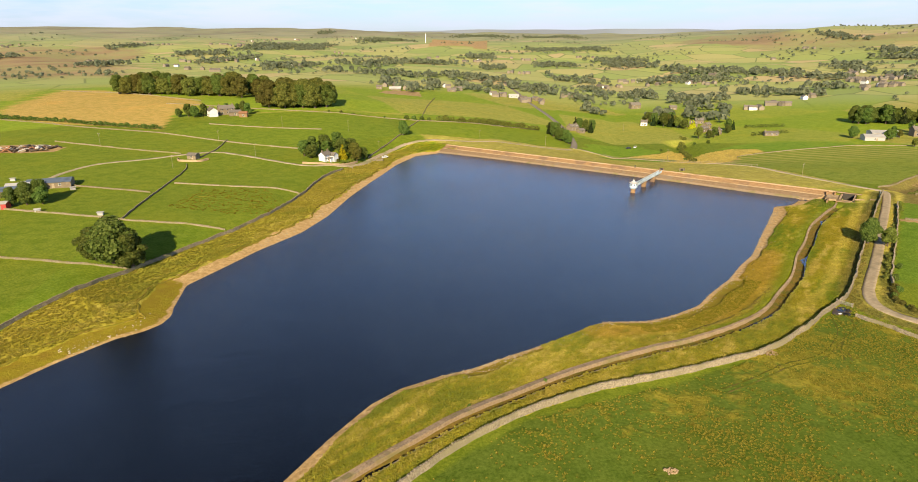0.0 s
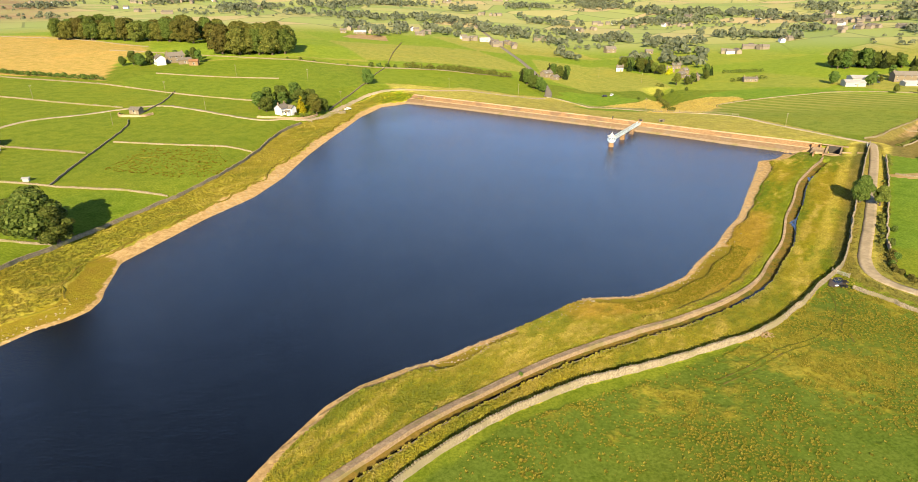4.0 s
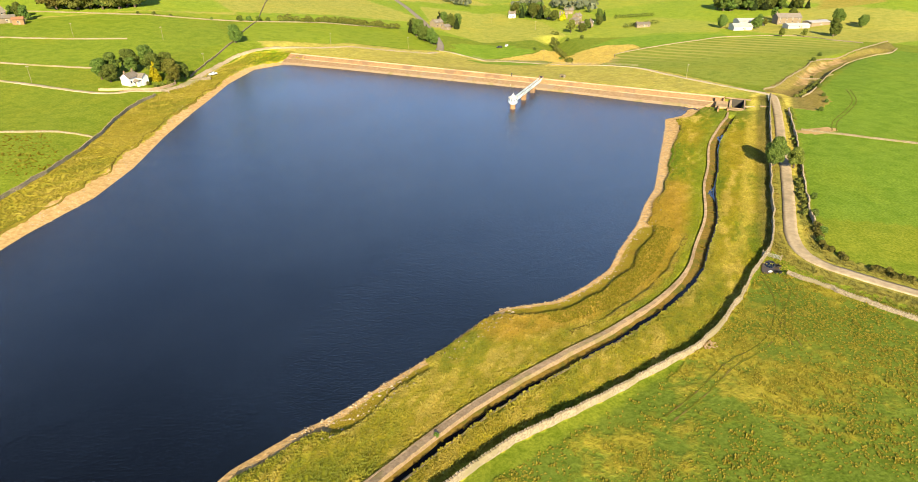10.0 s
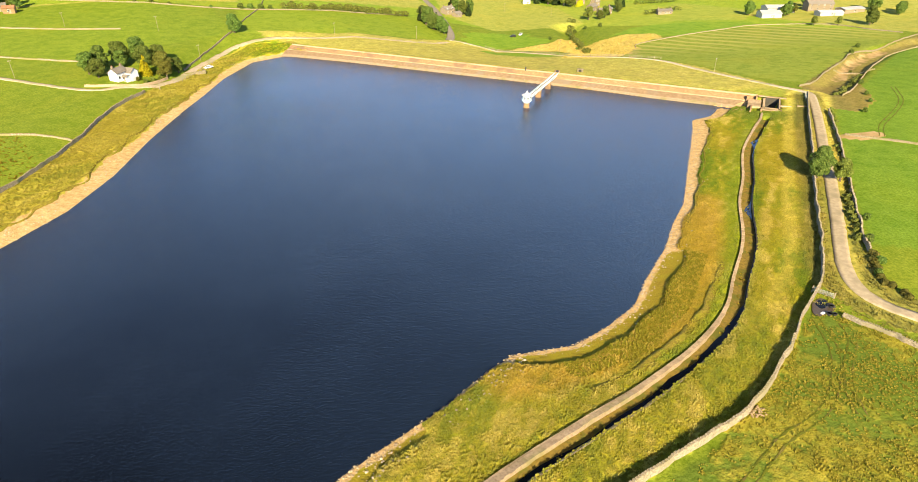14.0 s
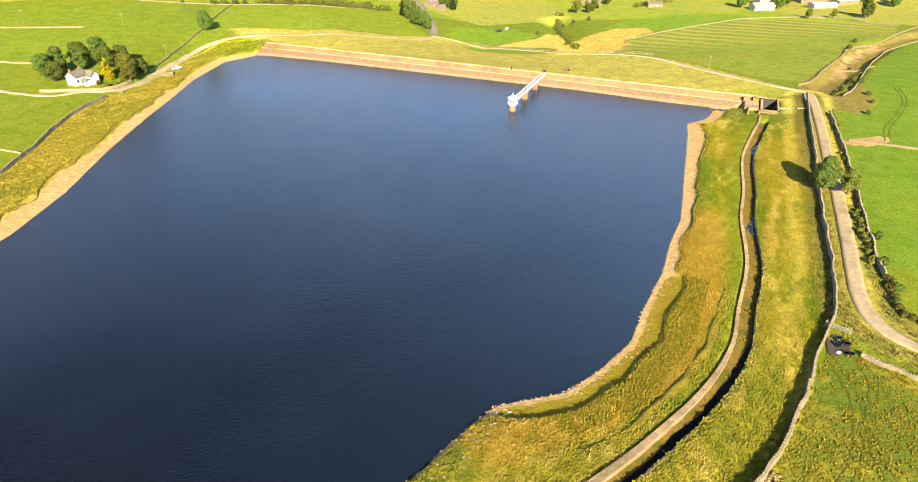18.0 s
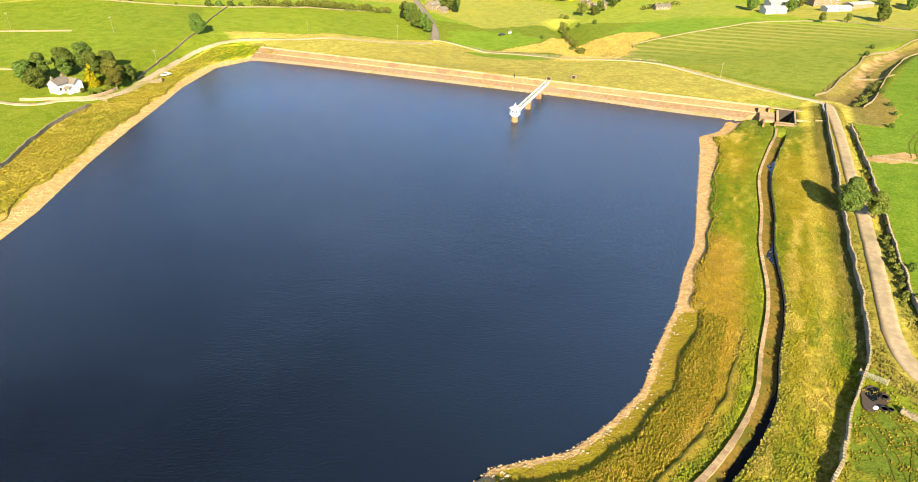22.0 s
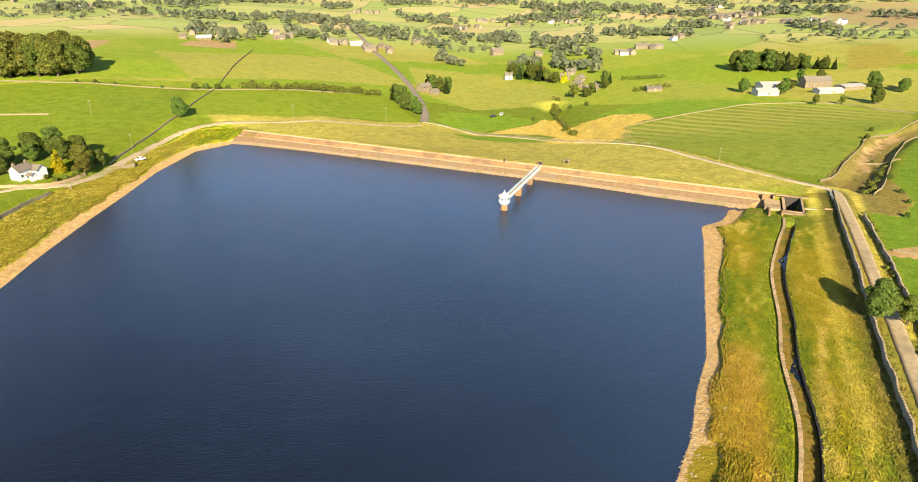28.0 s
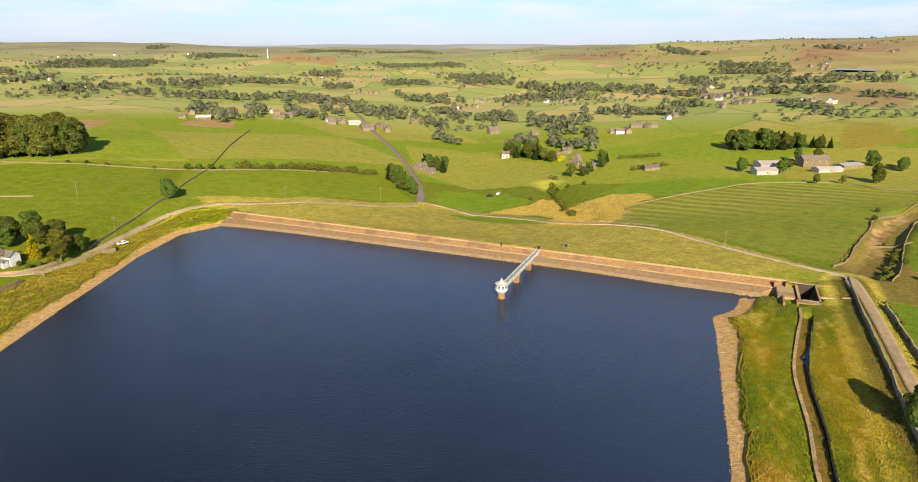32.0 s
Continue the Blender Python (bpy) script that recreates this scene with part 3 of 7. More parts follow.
def box(bm, x0, x1, y0, y1, z0, z1, bevel=0.0):
    made = bmesh.ops.create_cube(bm, size=1.0, matrix=Matrix.Translation(((x0 + x1) / 2, (y0 + y1) / 2, (z0 + z1) / 2)) @ Matrix.Diagonal((x1 - x0, y1 - y0, z1 - z0, 1)))
    if bevel:
        edges = {e for v in made["verts"] for e in v.link_edges}
        bmesh.ops.bevel(bm, geom=list(edges), offset=bevel, segments=1, affect="EDGES")
    return bm


def boxed(*dims, bevel=0.0):
    return box(bmesh.new(), *dims, bevel=bevel)


def lathe(profile, sides, turn=0.0):
    """A turned form from (radius, height) pairs."""
    bm = bmesh.new()
    rings = []
    for r, z in profile:
        if r < 1e-4:
            rings.append([bm.verts.new((0, 0, z))])
        else:
            rings.append([bm.verts.new((r * math.cos(turn + 2 * math.pi * k / sides), r * math.sin(turn + 2 * math.pi * k / sides), z)) for k in range(sides)])
    for a, b in zip(rings, rings[1:]):
        for k in range(sides):
            q = [a[k % len(a)], a[(k + 1) % len(a)], b[(k + 1) % len(b)], b[k % len(b)]]
            q = [v for i, v in enumerate(q) if v not in q[:i]]
            if len(q) > 2:
                bm.faces.new(q)
    for ring in (rings[0], rings[-1]):
        if len(ring) > 2:
            bm.faces.new(ring)
    bmesh.ops.recalc_face_normals(bm, faces=bm.faces)
    return bm


def empty(name, at, label, category, group="", kind=""):
    ob = new(name)
    ob.matrix_basis = at
    return tagged(ob, label, category, group, kind)


def strip(pts, width, lift, step_len=2.0, wobble=0.0, seed=1, thick=0.25):
    """A way laid over the ground: its verts and faces, with sunk sides."""
    rng = np.random.default_rng(seed)
    line = curve_points(pts, step_len)
    side = sideways(line)
    if isinstance(width, list):
        width = np.interp(line[:, 1], *zip(*width))[:, None]
    half = width / 2 + wobble * rng.normal(size=(len(line), 2)) * 0.5
    offs = np.linspace(-1, 1, 5)
    verts, faces = [], []
    for i, (p, s) in enumerate(zip(line, side)):
        for j, o in enumerate(offs):
            q = p + s * o * (half[i, 0] if o < 0 else half[i, 1])
            verts.append((q[0], q[1], 0.0))
    v = np.array(verts)
    v[:, 2] = ground_height(v[:, 0], v[:, 1]) + lift
    cols = len(offs)
    low = v.reshape(-1, cols, 3)[:, [0, -1]].copy()
    low[:, :, 2] -= thick
    n = len(line)
    allv = np.vstack([v, low.reshape(-1, 3)])
    for i in range(n - 1):
        for j in range(cols - 1):
            a = i * cols + j
            faces.append((a, a + 1, a + 1 + cols, a + cols))
        b = n * cols + 2 * i
        faces.append((i * cols, i * cols + cols, b + 2, b))
        faces.append((i * cols + cols - 1, b + 1, b + 3, i * cols + 2 * cols - 1))
    return allv, faces


def dry_wall(label, pts, width=0.55, height=1.25, seed=1, mat=None, step_len=1.2, group="dry stone walls", lift=0.0, curve=True):
    """A field wall: a core with an uneven top, and coping stones along it."""
    rng = np.random.default_rng(seed)
    line = curve_points(pts, step_len) if curve else np.array(pts, float)
    side = sideways(line)
    n = len(line)
    jig = np.cumsum(rng.normal(size=n) * 0.10)
    jig = jig - np.convolve(jig, np.ones(15) / 15, "same")[:n]
    line = line + side * jig[:, None]
    h = height * (1 + 0.08 * rng.normal(size=n))
    z = ground_height(line[:, 0], line[:, 1]) + lift
    cx, cy, cz = line[:, 0].mean(), line[:, 1].mean(), z.mean()
    rows = []
    for o, up in ((-0.62, -0.5), (-0.55, 0.0), (-0.36, 1.0), (0.36, 1.0), (0.55, 0.0), (0.62, -0.5)):
        hh = np.where(up == 1.0, h, up * 1.0)
        rows.append(np.stack([line[:, 0] + side[:, 0] * o * width * (1 + 0.1 * rng.normal(size=n)) - cx,
                              line[:, 1] + side[:, 1] * o * width - cy, z + hh - cz], 1))
    v = np.stack(rows, 1).reshape(-1, 3)
    f = []
    for i in range(n - 1):
        for j in range(5):
            a = i * 6 + j
            f.append((a, a + 1, a + 7, a + 6))
    f += [tuple(range(5, -1, -1)), tuple(range((n - 1) * 6, n * 6))]
    top = new("dry_stone_wall", mesh_of("dry_stone_wall", v, f, mat or M_STONE))
    top.location = (cx, cy, cz)
    tagged(top, label, "wall", group)
    # coping stones stand on edge along the top
    cv, cf = [], []
    base = np.array([(-1, -1, 0), (1, -1, 0), (1, 1, 0), (-1, 1, 0), (-0.8, -0.7, 1), (0.8, -0.7, 1), (0.8, 0.7, 1), (-0.8, 0.7, 1)], float)
    for i in range(n - 1):
        for k in (0.25, 0.75):
            p = line[i] * (1 - k) + line[i + 1] * k
            s, d = side[i], np.array([-side[i][1], side[i][0]])
            b = base * (0.42 * width + 0.05 * rng.random(), 0.16 * step_len + 0.06 * rng.random(), 0.14 + 0.12 * rng.random())
            zz = z[i] * (1 - k) + z[i + 1] * k + h[i] * (1 - k) + h[i + 1] * k - 0.02 - cz
            o = len(cv)
            for bx, by, bz in b:
                cv.append((p[0] + s[0] * bx + d[0] * by - cx, p[1] + s[1] * bx + d[1] * by - cy, zz + bz))
            cf += [(o, o + 1, o + 5, o + 4), (o + 1, o + 2, o + 6, o + 5), (o + 2, o + 3, o + 7, o + 6), (o + 3, o, o + 4, o + 7), (o + 4, o + 5, o + 6, o + 7)]
    cop = child("coping_stones", mesh_of("coping_stones", cv, cf, mat or M_STONE), top)
    cop["kind"] = "stuff"
    return top


# ---- ground ----


def spaced(lo, hi, cell, far_lo, far_hi, grow):
    out = list(np.arange(lo, hi, cell))
    s, v = cell, out[-1]
    while v < far_hi:
        s *= grow
        v += s
        out.append(min(v, far_hi))
    s, v = cell, lo
    while v > far_lo:
        s *= grow
        v -= s
        out.insert(0, max(v, far_lo))
    return np.array(out)


def build_ground():
    xs, ys = spaced(-150, 345, 1.5, -4600, 4900, 1.036), spaced(70, 476, 1.5, -400, 4960, 1.028)
    X, Y = np.meshgrid(xs, ys)
    x, y = X.ravel(), Y.ravel()
    d = shore_distance(x, y)
    z = ground_height(x, y)
    # the channel is cut into the bank, to the east of its coping
    line = curve_points(CHANNEL, 1.0)[:-3]
    side = sideways(line)
    close = np.where(line_distance(x, y, CHANNEL) < 7)[0]
    near = np.array([np.argmin((line[:, 0] - x[i]) ** 2 + (line[:, 1] - y[i]) ** 2) for i in close])
    close, near = close[(near > 2) & (near < len(line) - 3)], near[(near > 2) & (near < len(line) - 3)]
    off = (x[close] - line[near, 0]) * side[near, 0] + (y[close] - line[near, 1]) * side[near, 1]
    to = np.where((off > -1.5) & (off <= 0), -0.25, np.where((off > 0) & (off < 1.2), 0.25, np.where((off >= 2.1) & (off < 3.4), 3.3, np.where((off >= 3.4) & (off < 5.0), 3.5, off))))
    x[close] += side[near, 0] * (to - off)
    y[close] += side[near, 1] * (to - off)
    wet = (off > 0) & (off < 3.4)
    z[close] = ground_height(x[close], y[close])
    z[close[wet]] -= 1.3
    # the overflow chamber is sunk in the dam's end
    ox, oy = (x - 181.5) * DAM_U[0] + (y - 283) * DAM_U[1], -(x - 181.5) * DAM_U[1] + (y - 283) * DAM_U[0]
    gx, gy = np.abs(ox) - 2.7, np.abs(oy) - 6.9
    pit = (gx < 0) & (gy < 0)
    rim = np.maximum(gx, gy)
    near = np.abs(rim) < 1.55
    tx, ty = np.abs(ox), np.abs(oy)
    long_side = gx > gy
    tx = np.where(near & pit & long_side, 2.65, np.where(near & ~pit, np.where(long_side, 3.0, np.minimum(tx, 3.0)), tx))
    ty = np.where(near & pit & ~long_side, 6.85, np.where(near & ~pit, np.where(long_side, np.minimum(ty, 7.2), 7.2), ty))
    ox, oy = np.where(near, np.copysign(tx, ox), ox), np.where(near, np.copysign(ty, oy), oy)
    x = np.where(near, 181.5 + ox * DAM_U[0] - oy * DAM_U[1], x)
    y = np.where(near, 283 + ox * DAM_U[1] + oy * DAM_U[0], y)
    z = np.where(pit, -1.4, z)
    nx, ny = len(xs), len(ys)
    idx = np.arange(nx * ny).reshape(ny, nx)
    quads = np.stack([idx[:-1, :-1], idx[:-1, 1:], idx[1:, 1:], idx[1:, :-1]], -1).reshape(-1, 4)
    me = bpy.data.meshes.new("ground")
    me.vertices.add(nx * ny)
    me.vertices.foreach_set("co", np.stack([x, y, z], 1).ravel())
    me.loops.add(quads.size)
    me.loops.foreach_set("vertex_index", quads.ravel())
    me.polygons.add(len(quads))
    me.polygons.foreach_set("loop_start", np.arange(0, quads.size, 4))
    me.polygons.foreach_set("loop_total", np.full(len(quads), 4))
    me.polygons.foreach_set("use_smooth", np.ones(len(quads), bool))
    me.update()
    me.validate()
    me.materials.append(M_GROUND)
    along, down = dam_frame(x, y)
    r, az = np.hypot(x - 15, y - 60), np.degrees(np.arctan2(x - 15, y - 60))
    # where turf is rough, bare, sandy, mossy
    inner = in_polygon(x, y, OUTER_WALL + [(203, 293), (150, 322), (120, 330), (-70, 40)])
    west = in_polygon(x, y, SHORE_WALL + [(-57, 368), (-47, 403), (-32, 432), (-9, 443), (20, 430), (0, 300), (-60, 100)])
    rough = np.where(inner | west, 1.0, 0.0)
    rough = np.maximum(rough, (0.26 + 0.4 * value_noise(x / 11, y / 11, 8) * smooth(92, 118, y)) * in_polygon(x, y, NEAR_FIELD))
    rough = np.maximum(rough, 0.62 * in_polygon(x, y, DOWN_BANK))
    rough = np.maximum(rough, 0.95 * (line_distance(x, y, ROAD) < 6.5) * ~in_polygon(x, y, ROAD_WALL + [(129, 173), (150, 150), (260, 190), (260, 290), (206, 275)]))
    rough = np.maximum(rough, 0.75 * in_polygon(x, y, SCRUB))
    rough = np.maximum(rough, (0.5 + 0.4 * value_noise(x / 5, y / 5, 23)) * (in_polygon(x, y, GULLY) | in_polygon(x, y, EAST_STRIP)))
    rough = np.maximum(rough, 0.34 * (line_distance(x, y, [(-85, 262), (-100, 280), (-118, 275)]) < 14))
    rough = np.where(in_polygon(x, y, LOW_GREEN) | in_polygon(x, y, OVAL_GREEN), 0.0, rough)
    width, cove = beach_width(x, y)
    width = np.where((along > 0) & (along < DAM_LEN) & (down > -1), 0.0, width)
    beach = np.clip(width - d, -30, 30)
    moss = np.clip(cove, 0, 1) * smooth(0.9, 2.2, d)
    bare = np.where(in_polygon(x, y, [(154, 286), (163, 296), (178, 294), (176, 284), (166, 282)]), 1.0, 0.0)
    bare = np.maximum(bare, 1.0 * in_polygon(x, y, [(-92, 735), (-90, 800), (-49, 803), (-41, 726)]))
    bare = np.maximum(bare, 0.8 * in_polygon(x, y, [(-179, 756), (-150, 760), (-137, 651), (-160, 690)]))
    bare = np.maximum(bare, 0.72 * (np.hypot((x - 185) / 9, (y - 240) / 4) < 1))
    bare = np.maximum(bare, 1.0 * (np.hypot((x + 256) / 24, (y - 366) / 12) < 1))
    bare = np.maximum(bare, 0.5 * (line_distance(x, y, [(160, 398), (178, 402), (184, 416)]) < 5))
    bare = np.maximum(bare, 0.62 * smooth(6, 2, line_distance(x, y, [(236, 313), (262, 336), (285, 351), (300, 358)])))
    bare = np.maximum(bare, 1.0 * ((along > -4) & (along < 226) & (down > -2) & (down < 11)))
    # field colours
    rng = np.random.default_rng(7)
    # greens for fields beyond 480 m, lightened in colour for haze
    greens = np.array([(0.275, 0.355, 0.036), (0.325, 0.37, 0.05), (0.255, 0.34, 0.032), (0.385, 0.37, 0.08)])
    field = np.tile(np.array([0.182, 0.23, 0.013]), (len(x), 1))
    wx, wy = x + 9 * (value_noise(x / 8, y / 8, 21) - 0.5), y + 9 * (value_noise(x / 8, y / 8, 22) - 0.5)
    for poly, col in ((GOLD, (0.52, 0.36, 0.10)), (BIG_FIELD, (0.225, 0.265, 0.03)), (NEAR_FIELD, (0.12, 0.168, 0.013)), (DOWN_BANK, (0.31, 0.285, 0.06)),
                      (GULLY, (0.50, 0.37, 0.11)), ([(-160, 522), (97, 511), (80, 640), (-40, 700), (-180, 640)], (0.24, 0.30, 0.018)),
                      ([(-122, 150), (-134, 238), (-92, 236), (-107, 192)], (0.17, 0.235, 0.012)), ([(-197, 420), (-96, 384), (-40, 444), (-60, 510), (-160, 522)], (0.19, 0.25, 0.014)),
                      ([(-40, 444), (84, 465), (72, 540), (-11, 515), (-44, 509)], (0.22, 0.28, 0.016)),
                      ([(132, 176), (196, 266), (240, 300), (340, 380), (400, 250), (300, 100)], (0.15, 0.235, 0.014)),
                      (LOW_GREEN, (0.20, 0.30, 0.016)), (OVAL_GREEN, (0.20, 0.30, 0.016)), (UPPER_GREEN, (0.19, 0.29, 0.018)), (EAST_STRIP, (0.18, 0.15, 0.05))):
        loose = poly is GULLY or poly is LOW_GREEN or poly is OVAL_GREEN
        field[in_polygon(wx if loose else x, wy if loose else y, poly)] = col
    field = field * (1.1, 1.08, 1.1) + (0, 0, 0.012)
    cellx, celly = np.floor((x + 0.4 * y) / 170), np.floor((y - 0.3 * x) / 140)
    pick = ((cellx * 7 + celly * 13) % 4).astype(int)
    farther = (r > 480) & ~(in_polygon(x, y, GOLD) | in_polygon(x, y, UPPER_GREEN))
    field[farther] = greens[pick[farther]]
    bare = np.maximum(bare, 1.0 * in_polygon(x, y, [(-95, 2080), (90, 2060), (130, 2900), (-110, 2800)]))
    field[in_polygon(x, y, [(100, 560), (128, 522), (170, 515), (196, 520), (205, 600), (185, 690), (110, 700)])] = (0.38, 0.375, 0.075)
    field[in_polygon(x, y, [(250, 500), (300, 480), (330, 520), (300, 575), (255, 545)])] = (0.33, 0.36, 0.06)
    field[in_polygon(x, y, [(521, 636), (563, 638), (500, 537), (432, 539)])] = (0.36, 0.30, 0.06)
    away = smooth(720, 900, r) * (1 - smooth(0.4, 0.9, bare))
    moor = np.clip(smooth(2600, 3400, r) * (0.4 + 0.6 * smooth(2, -6, az)) + 0.75 * (smooth(1300, 1700, r) * smooth(36, 40, az))
                   + 0.7 * smooth(1500, 2100, r) * smooth(22, 26, az) * smooth(2500, 1900, r) + 0.8 * smooth(900, 1100, r) * smooth(-27, -31, az) * smooth(1500, 1250, r), 0, 1)
    moor = np.maximum(moor, 0.9 * in_polygon(x, y, [(-1356, 1939), (-1073, 1757), (-1014, 1884), (-870, 1825), (-781, 1603), (-781, 1463), (-623, 1090), (-676, 1049), (-900, 1003)]))
    moor = np.maximum(moor, 0.9 * (in_polygon(x, y, [(691, 2106), (1135, 2674), (1037, 2057), (1072, 1890), (1032, 1758), (949, 1776), (767, 1835)]) | in_polygon(x, y, [(650, 819), (746, 927), (826, 956), (871, 892), (654, 686), (638, 734)])))
    for name, v in (("rough", rough), ("beach", beach), ("moss", moss), ("bare", bare), ("shore", d), ("away", away), ("haze_tint", 0.75 * smooth(1700, 3300, r)), ("moor", moor), ("mown", 0.45 * in_polygon(x, y, BIG_FIELD) * smooth(372, 415, y))):
        me.attributes.new(name, "FLOAT", "POINT").data.foreach_set("value", v.astype(np.float32))
    turf = np.concatenate([turf_tone(x, y), np.ones((len(x), 1))], 1).astype(np.float32)
    me.attributes.new("turf", "FLOAT_COLOR", "POINT").data.foreach_set("color", turf.ravel())
    rgba = np.concatenate([field, np.ones((len(x), 1))], 1).astype(np.float32)
    me.attributes.new("field", "FLOAT_COLOR", "POINT").data.foreach_set("color", rgba.ravel())
    return tagged(new("ground", me), "green pasture, rough grassy banks and sandy reservoir margin", "ground", kind="structure")


build_ground()
lake = [(-200, -140, 0), (178, -140, 0), (178, 283, 0), (168.5, 299, 0), (-6, 424, 0), (-200, 424, 0)]
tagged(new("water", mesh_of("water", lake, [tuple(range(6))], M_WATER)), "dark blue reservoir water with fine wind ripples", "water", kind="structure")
# ---- ways ----
for name, label, cat_, pts, w, mat, wob in (("road", "pale worn concrete lane between stone walls", "road", ROAD, 3.3, M_ROAD, 0.12),
                                    ("track", "gravel track along the foot of the dam", "track", DAM_TRACK, 2.7, M_TRACK, 0.4),
                                    ("main_road", "grey tarmac road running to the village", "road", MAIN_ROAD, 5.0, M_TARMAC, 0.1),
                                    ("west_track", "pale gravel track past the white cottage", "track", WEST_TRACK, 2.5, M_TRACK, 0.4)):
    v, f = strip(pts, w, 0.14, 2.0, wob)
    tagged(new(name, mesh_of(name, v, f, mat, True)), label, cat_, kind="structure")

# ---- stone walls ----
dry_wall("long grey dry-stone wall beside the rough reservoir bank", OUTER_WALL[:11], 0.58, 1.4, 3, M_SUNLITWALL)
dry_wall("narrow dry-stone wall between rough bank and lane", OUTER_WALL[10:], 0.42, 1.4, 8, M_SUNLITWALL)
dry_wall("dry-stone wall beside the concrete lane", ROAD_WALL, 0.45, 1.2, 4, M_SUNLITWALL)
dry_wall("tumbled pale dry-stone wall at the pasture's end", SOUTH_WALL, 0.6, 0.8, 5, M_SUNLITWALL, 0.8)
dry_wall("dark stone wall along the western shore", SHORE_WALL, 0.42, 1.1, 6)
dry_wall("dark stone wall beside the gravel track", TRACK_WALL, 0.3, 0.75, 7)
WALLS = [[(-134, 238), (-139, 275), (-144, 321), (-148, 338)], [(-148, 352), (-146, 376), (-149, 402)], [(-190, 200), (-152, 195), (-120, 190), (-109, 192)], [(-210, 255), (-191, 251), (-134, 238), (-92, 234)],
         [(-139, 299), (-75, 291)], [(-191, 291), (-142, 281)], [(-250, 387), (-205, 374), (-162, 363)], [(-197, 420), (-146, 397), (-96, 384)],
         [(-336, 464), (-283, 445), (-233, 430), (-197, 420)], [(-250, 545), (-160, 526), (-105, 513), (-44, 511), (-11, 517), (40, 532), (69, 541)], [(-40, 444), (-38, 470), (-32, 512)],
         [(-31, 520), (-30, 600), (-27, 720)], [(207, 301), (217, 305.5), (236, 321), (262, 341), (274, 351), (301, 362), (330, 378), (366, 396)], [(212, 282), (225, 291), (252, 315), (282, 339), (298, 350), (328, 357), (350, 372)], [(243, 325), (250, 321), (257, 316)], [(180, 242), (188, 235), (205, 222), (250, 190)],
         [(-97, 445), (-120, 447), (-180, 455)], [(-230, 570), (-330, 640), (-418, 676)]]
for k, pts in enumerate(WALLS):
    dry_wall("weathered dry-stone field wall between pastures", pts, 0.28, 0.6, 20 + k)
CHANNEL_WIDTH = [(80, 1.7), (125, 1.6), (145, 1.05), (165, 0.6), (275, 0.65)]
v, f = strip(CHANNEL, CHANNEL_WIDTH, 0.36, 1.6, 0.1, 5, 1.8)
channel_wall = tagged(new("channel_wall", mesh_of("channel_wall", v, f, M_FLAG)), "pale stone retaining wall beside the catchwater channel", "wall")
cw_rng = np.random.default_rng(15)
cw_line = curve_points(CHANNEL, 1.25)
cw_side = sideways(cw_line)
cw_half = np.interp(cw_line[:, 1], *zip(*CHANNEL_WIDTH)) / 2 + 0.04
for k in range(len(cw_line) - 1):
    a, b, sa, sb = cw_line[k], cw_line[k + 1], cw_side[k], cw_side[k + 1]
    g = 0.03 + 0.03 * cw_rng.random()
    a, b = a + (b - a) * g, b - (b - a) * g
    # the inner edge is a paler kerb, the rest a row of flags
    edges = ((-1, -0.55), (-0.53, 1)) if cw_half[k] > 0.6 else ((-1, 1),)
    for lo, hi in edges:
        up = 0.40 + 0.05 * cw_rng.random()
        lo_, hi_ = lo * cw_half[k], hi * cw_half[k] + 0.05 * cw_rng.normal()
        q = [(*(p + s * o), gz(*(p + s * o)) + up) for p, s, o in ((a, sa, lo_), (a, sa, hi_), (b, sb, hi_), (b, sb, lo_))]
        q = [(x0, y0, z0 - 0.12) for x0, y0, z0 in q] + q
        stone = child("coping_stone", mesh_of("coping_stone", q, [(0, 1, 5, 4), (1, 2, 6, 5), (2, 3, 7, 6), (3, 0, 4, 7), (7, 4, 5, 6)], M_PATH if lo < -0.9 else M_FLAG), channel_wall)

# ---- dam ----


def dam_point(a, s):
    return DAM_A[0] + DAM_U[0] * a - DAM_U[1] * s, DAM_A[1] + DAM_U[1] * a + DAM_U[0] * s


def dam_band(name, k0, k1, lift, mat, label, thick=0.4, a0=-3.0, a1=231.0):
    """A band of the dam's water face, from k0 to k1 of the way up it."""
    verts, faces = [], []
    n = 80
    for i in range(n + 1):
        a = a0 + (a1 - a0) * i / n
        foot = float(dam_foot(a))
        for k, dz in ((k0, -thick), (k0, lift), (k1, lift), (k1, -thick)):
            px, py = dam_point(a, foot + (10.6 - foot) * k)
            verts.append((px, py, -0.05 + 3.75 * min(k, 1.0) + dz))
    for i in range(n):
        for j in range(3):
            a = 4 * i + j
            faces.append((a, a + 1, a + 5, a + 4))
    return tagged(new(name, mesh_of(name, verts, faces, mat)), label, "dam", kind="structure")


dam_band("dam_toe", -0.04, 0.2, 0.12, M_FLAG, "sandy stone apron at the foot of the dam face")
dam_band("dam_face", 0.2, 0.56, 0.08, M_PITCH, "grey-brown pitched stone face of the dam")
dam_band("dam_ledge", 0.56, 0.62, 0.2, M_PATH, "narrow pale stone ledge across the dam face")
dam_band("dam_upper_face", 0.62, 0.97, 0.14, M_GRIT, "orange-brown upper stone facing of the dam")
dam_band("dam_parapet", 0.97, 1.03, 0.6, M_PATH, "low pale stone parapet along the dam crest")

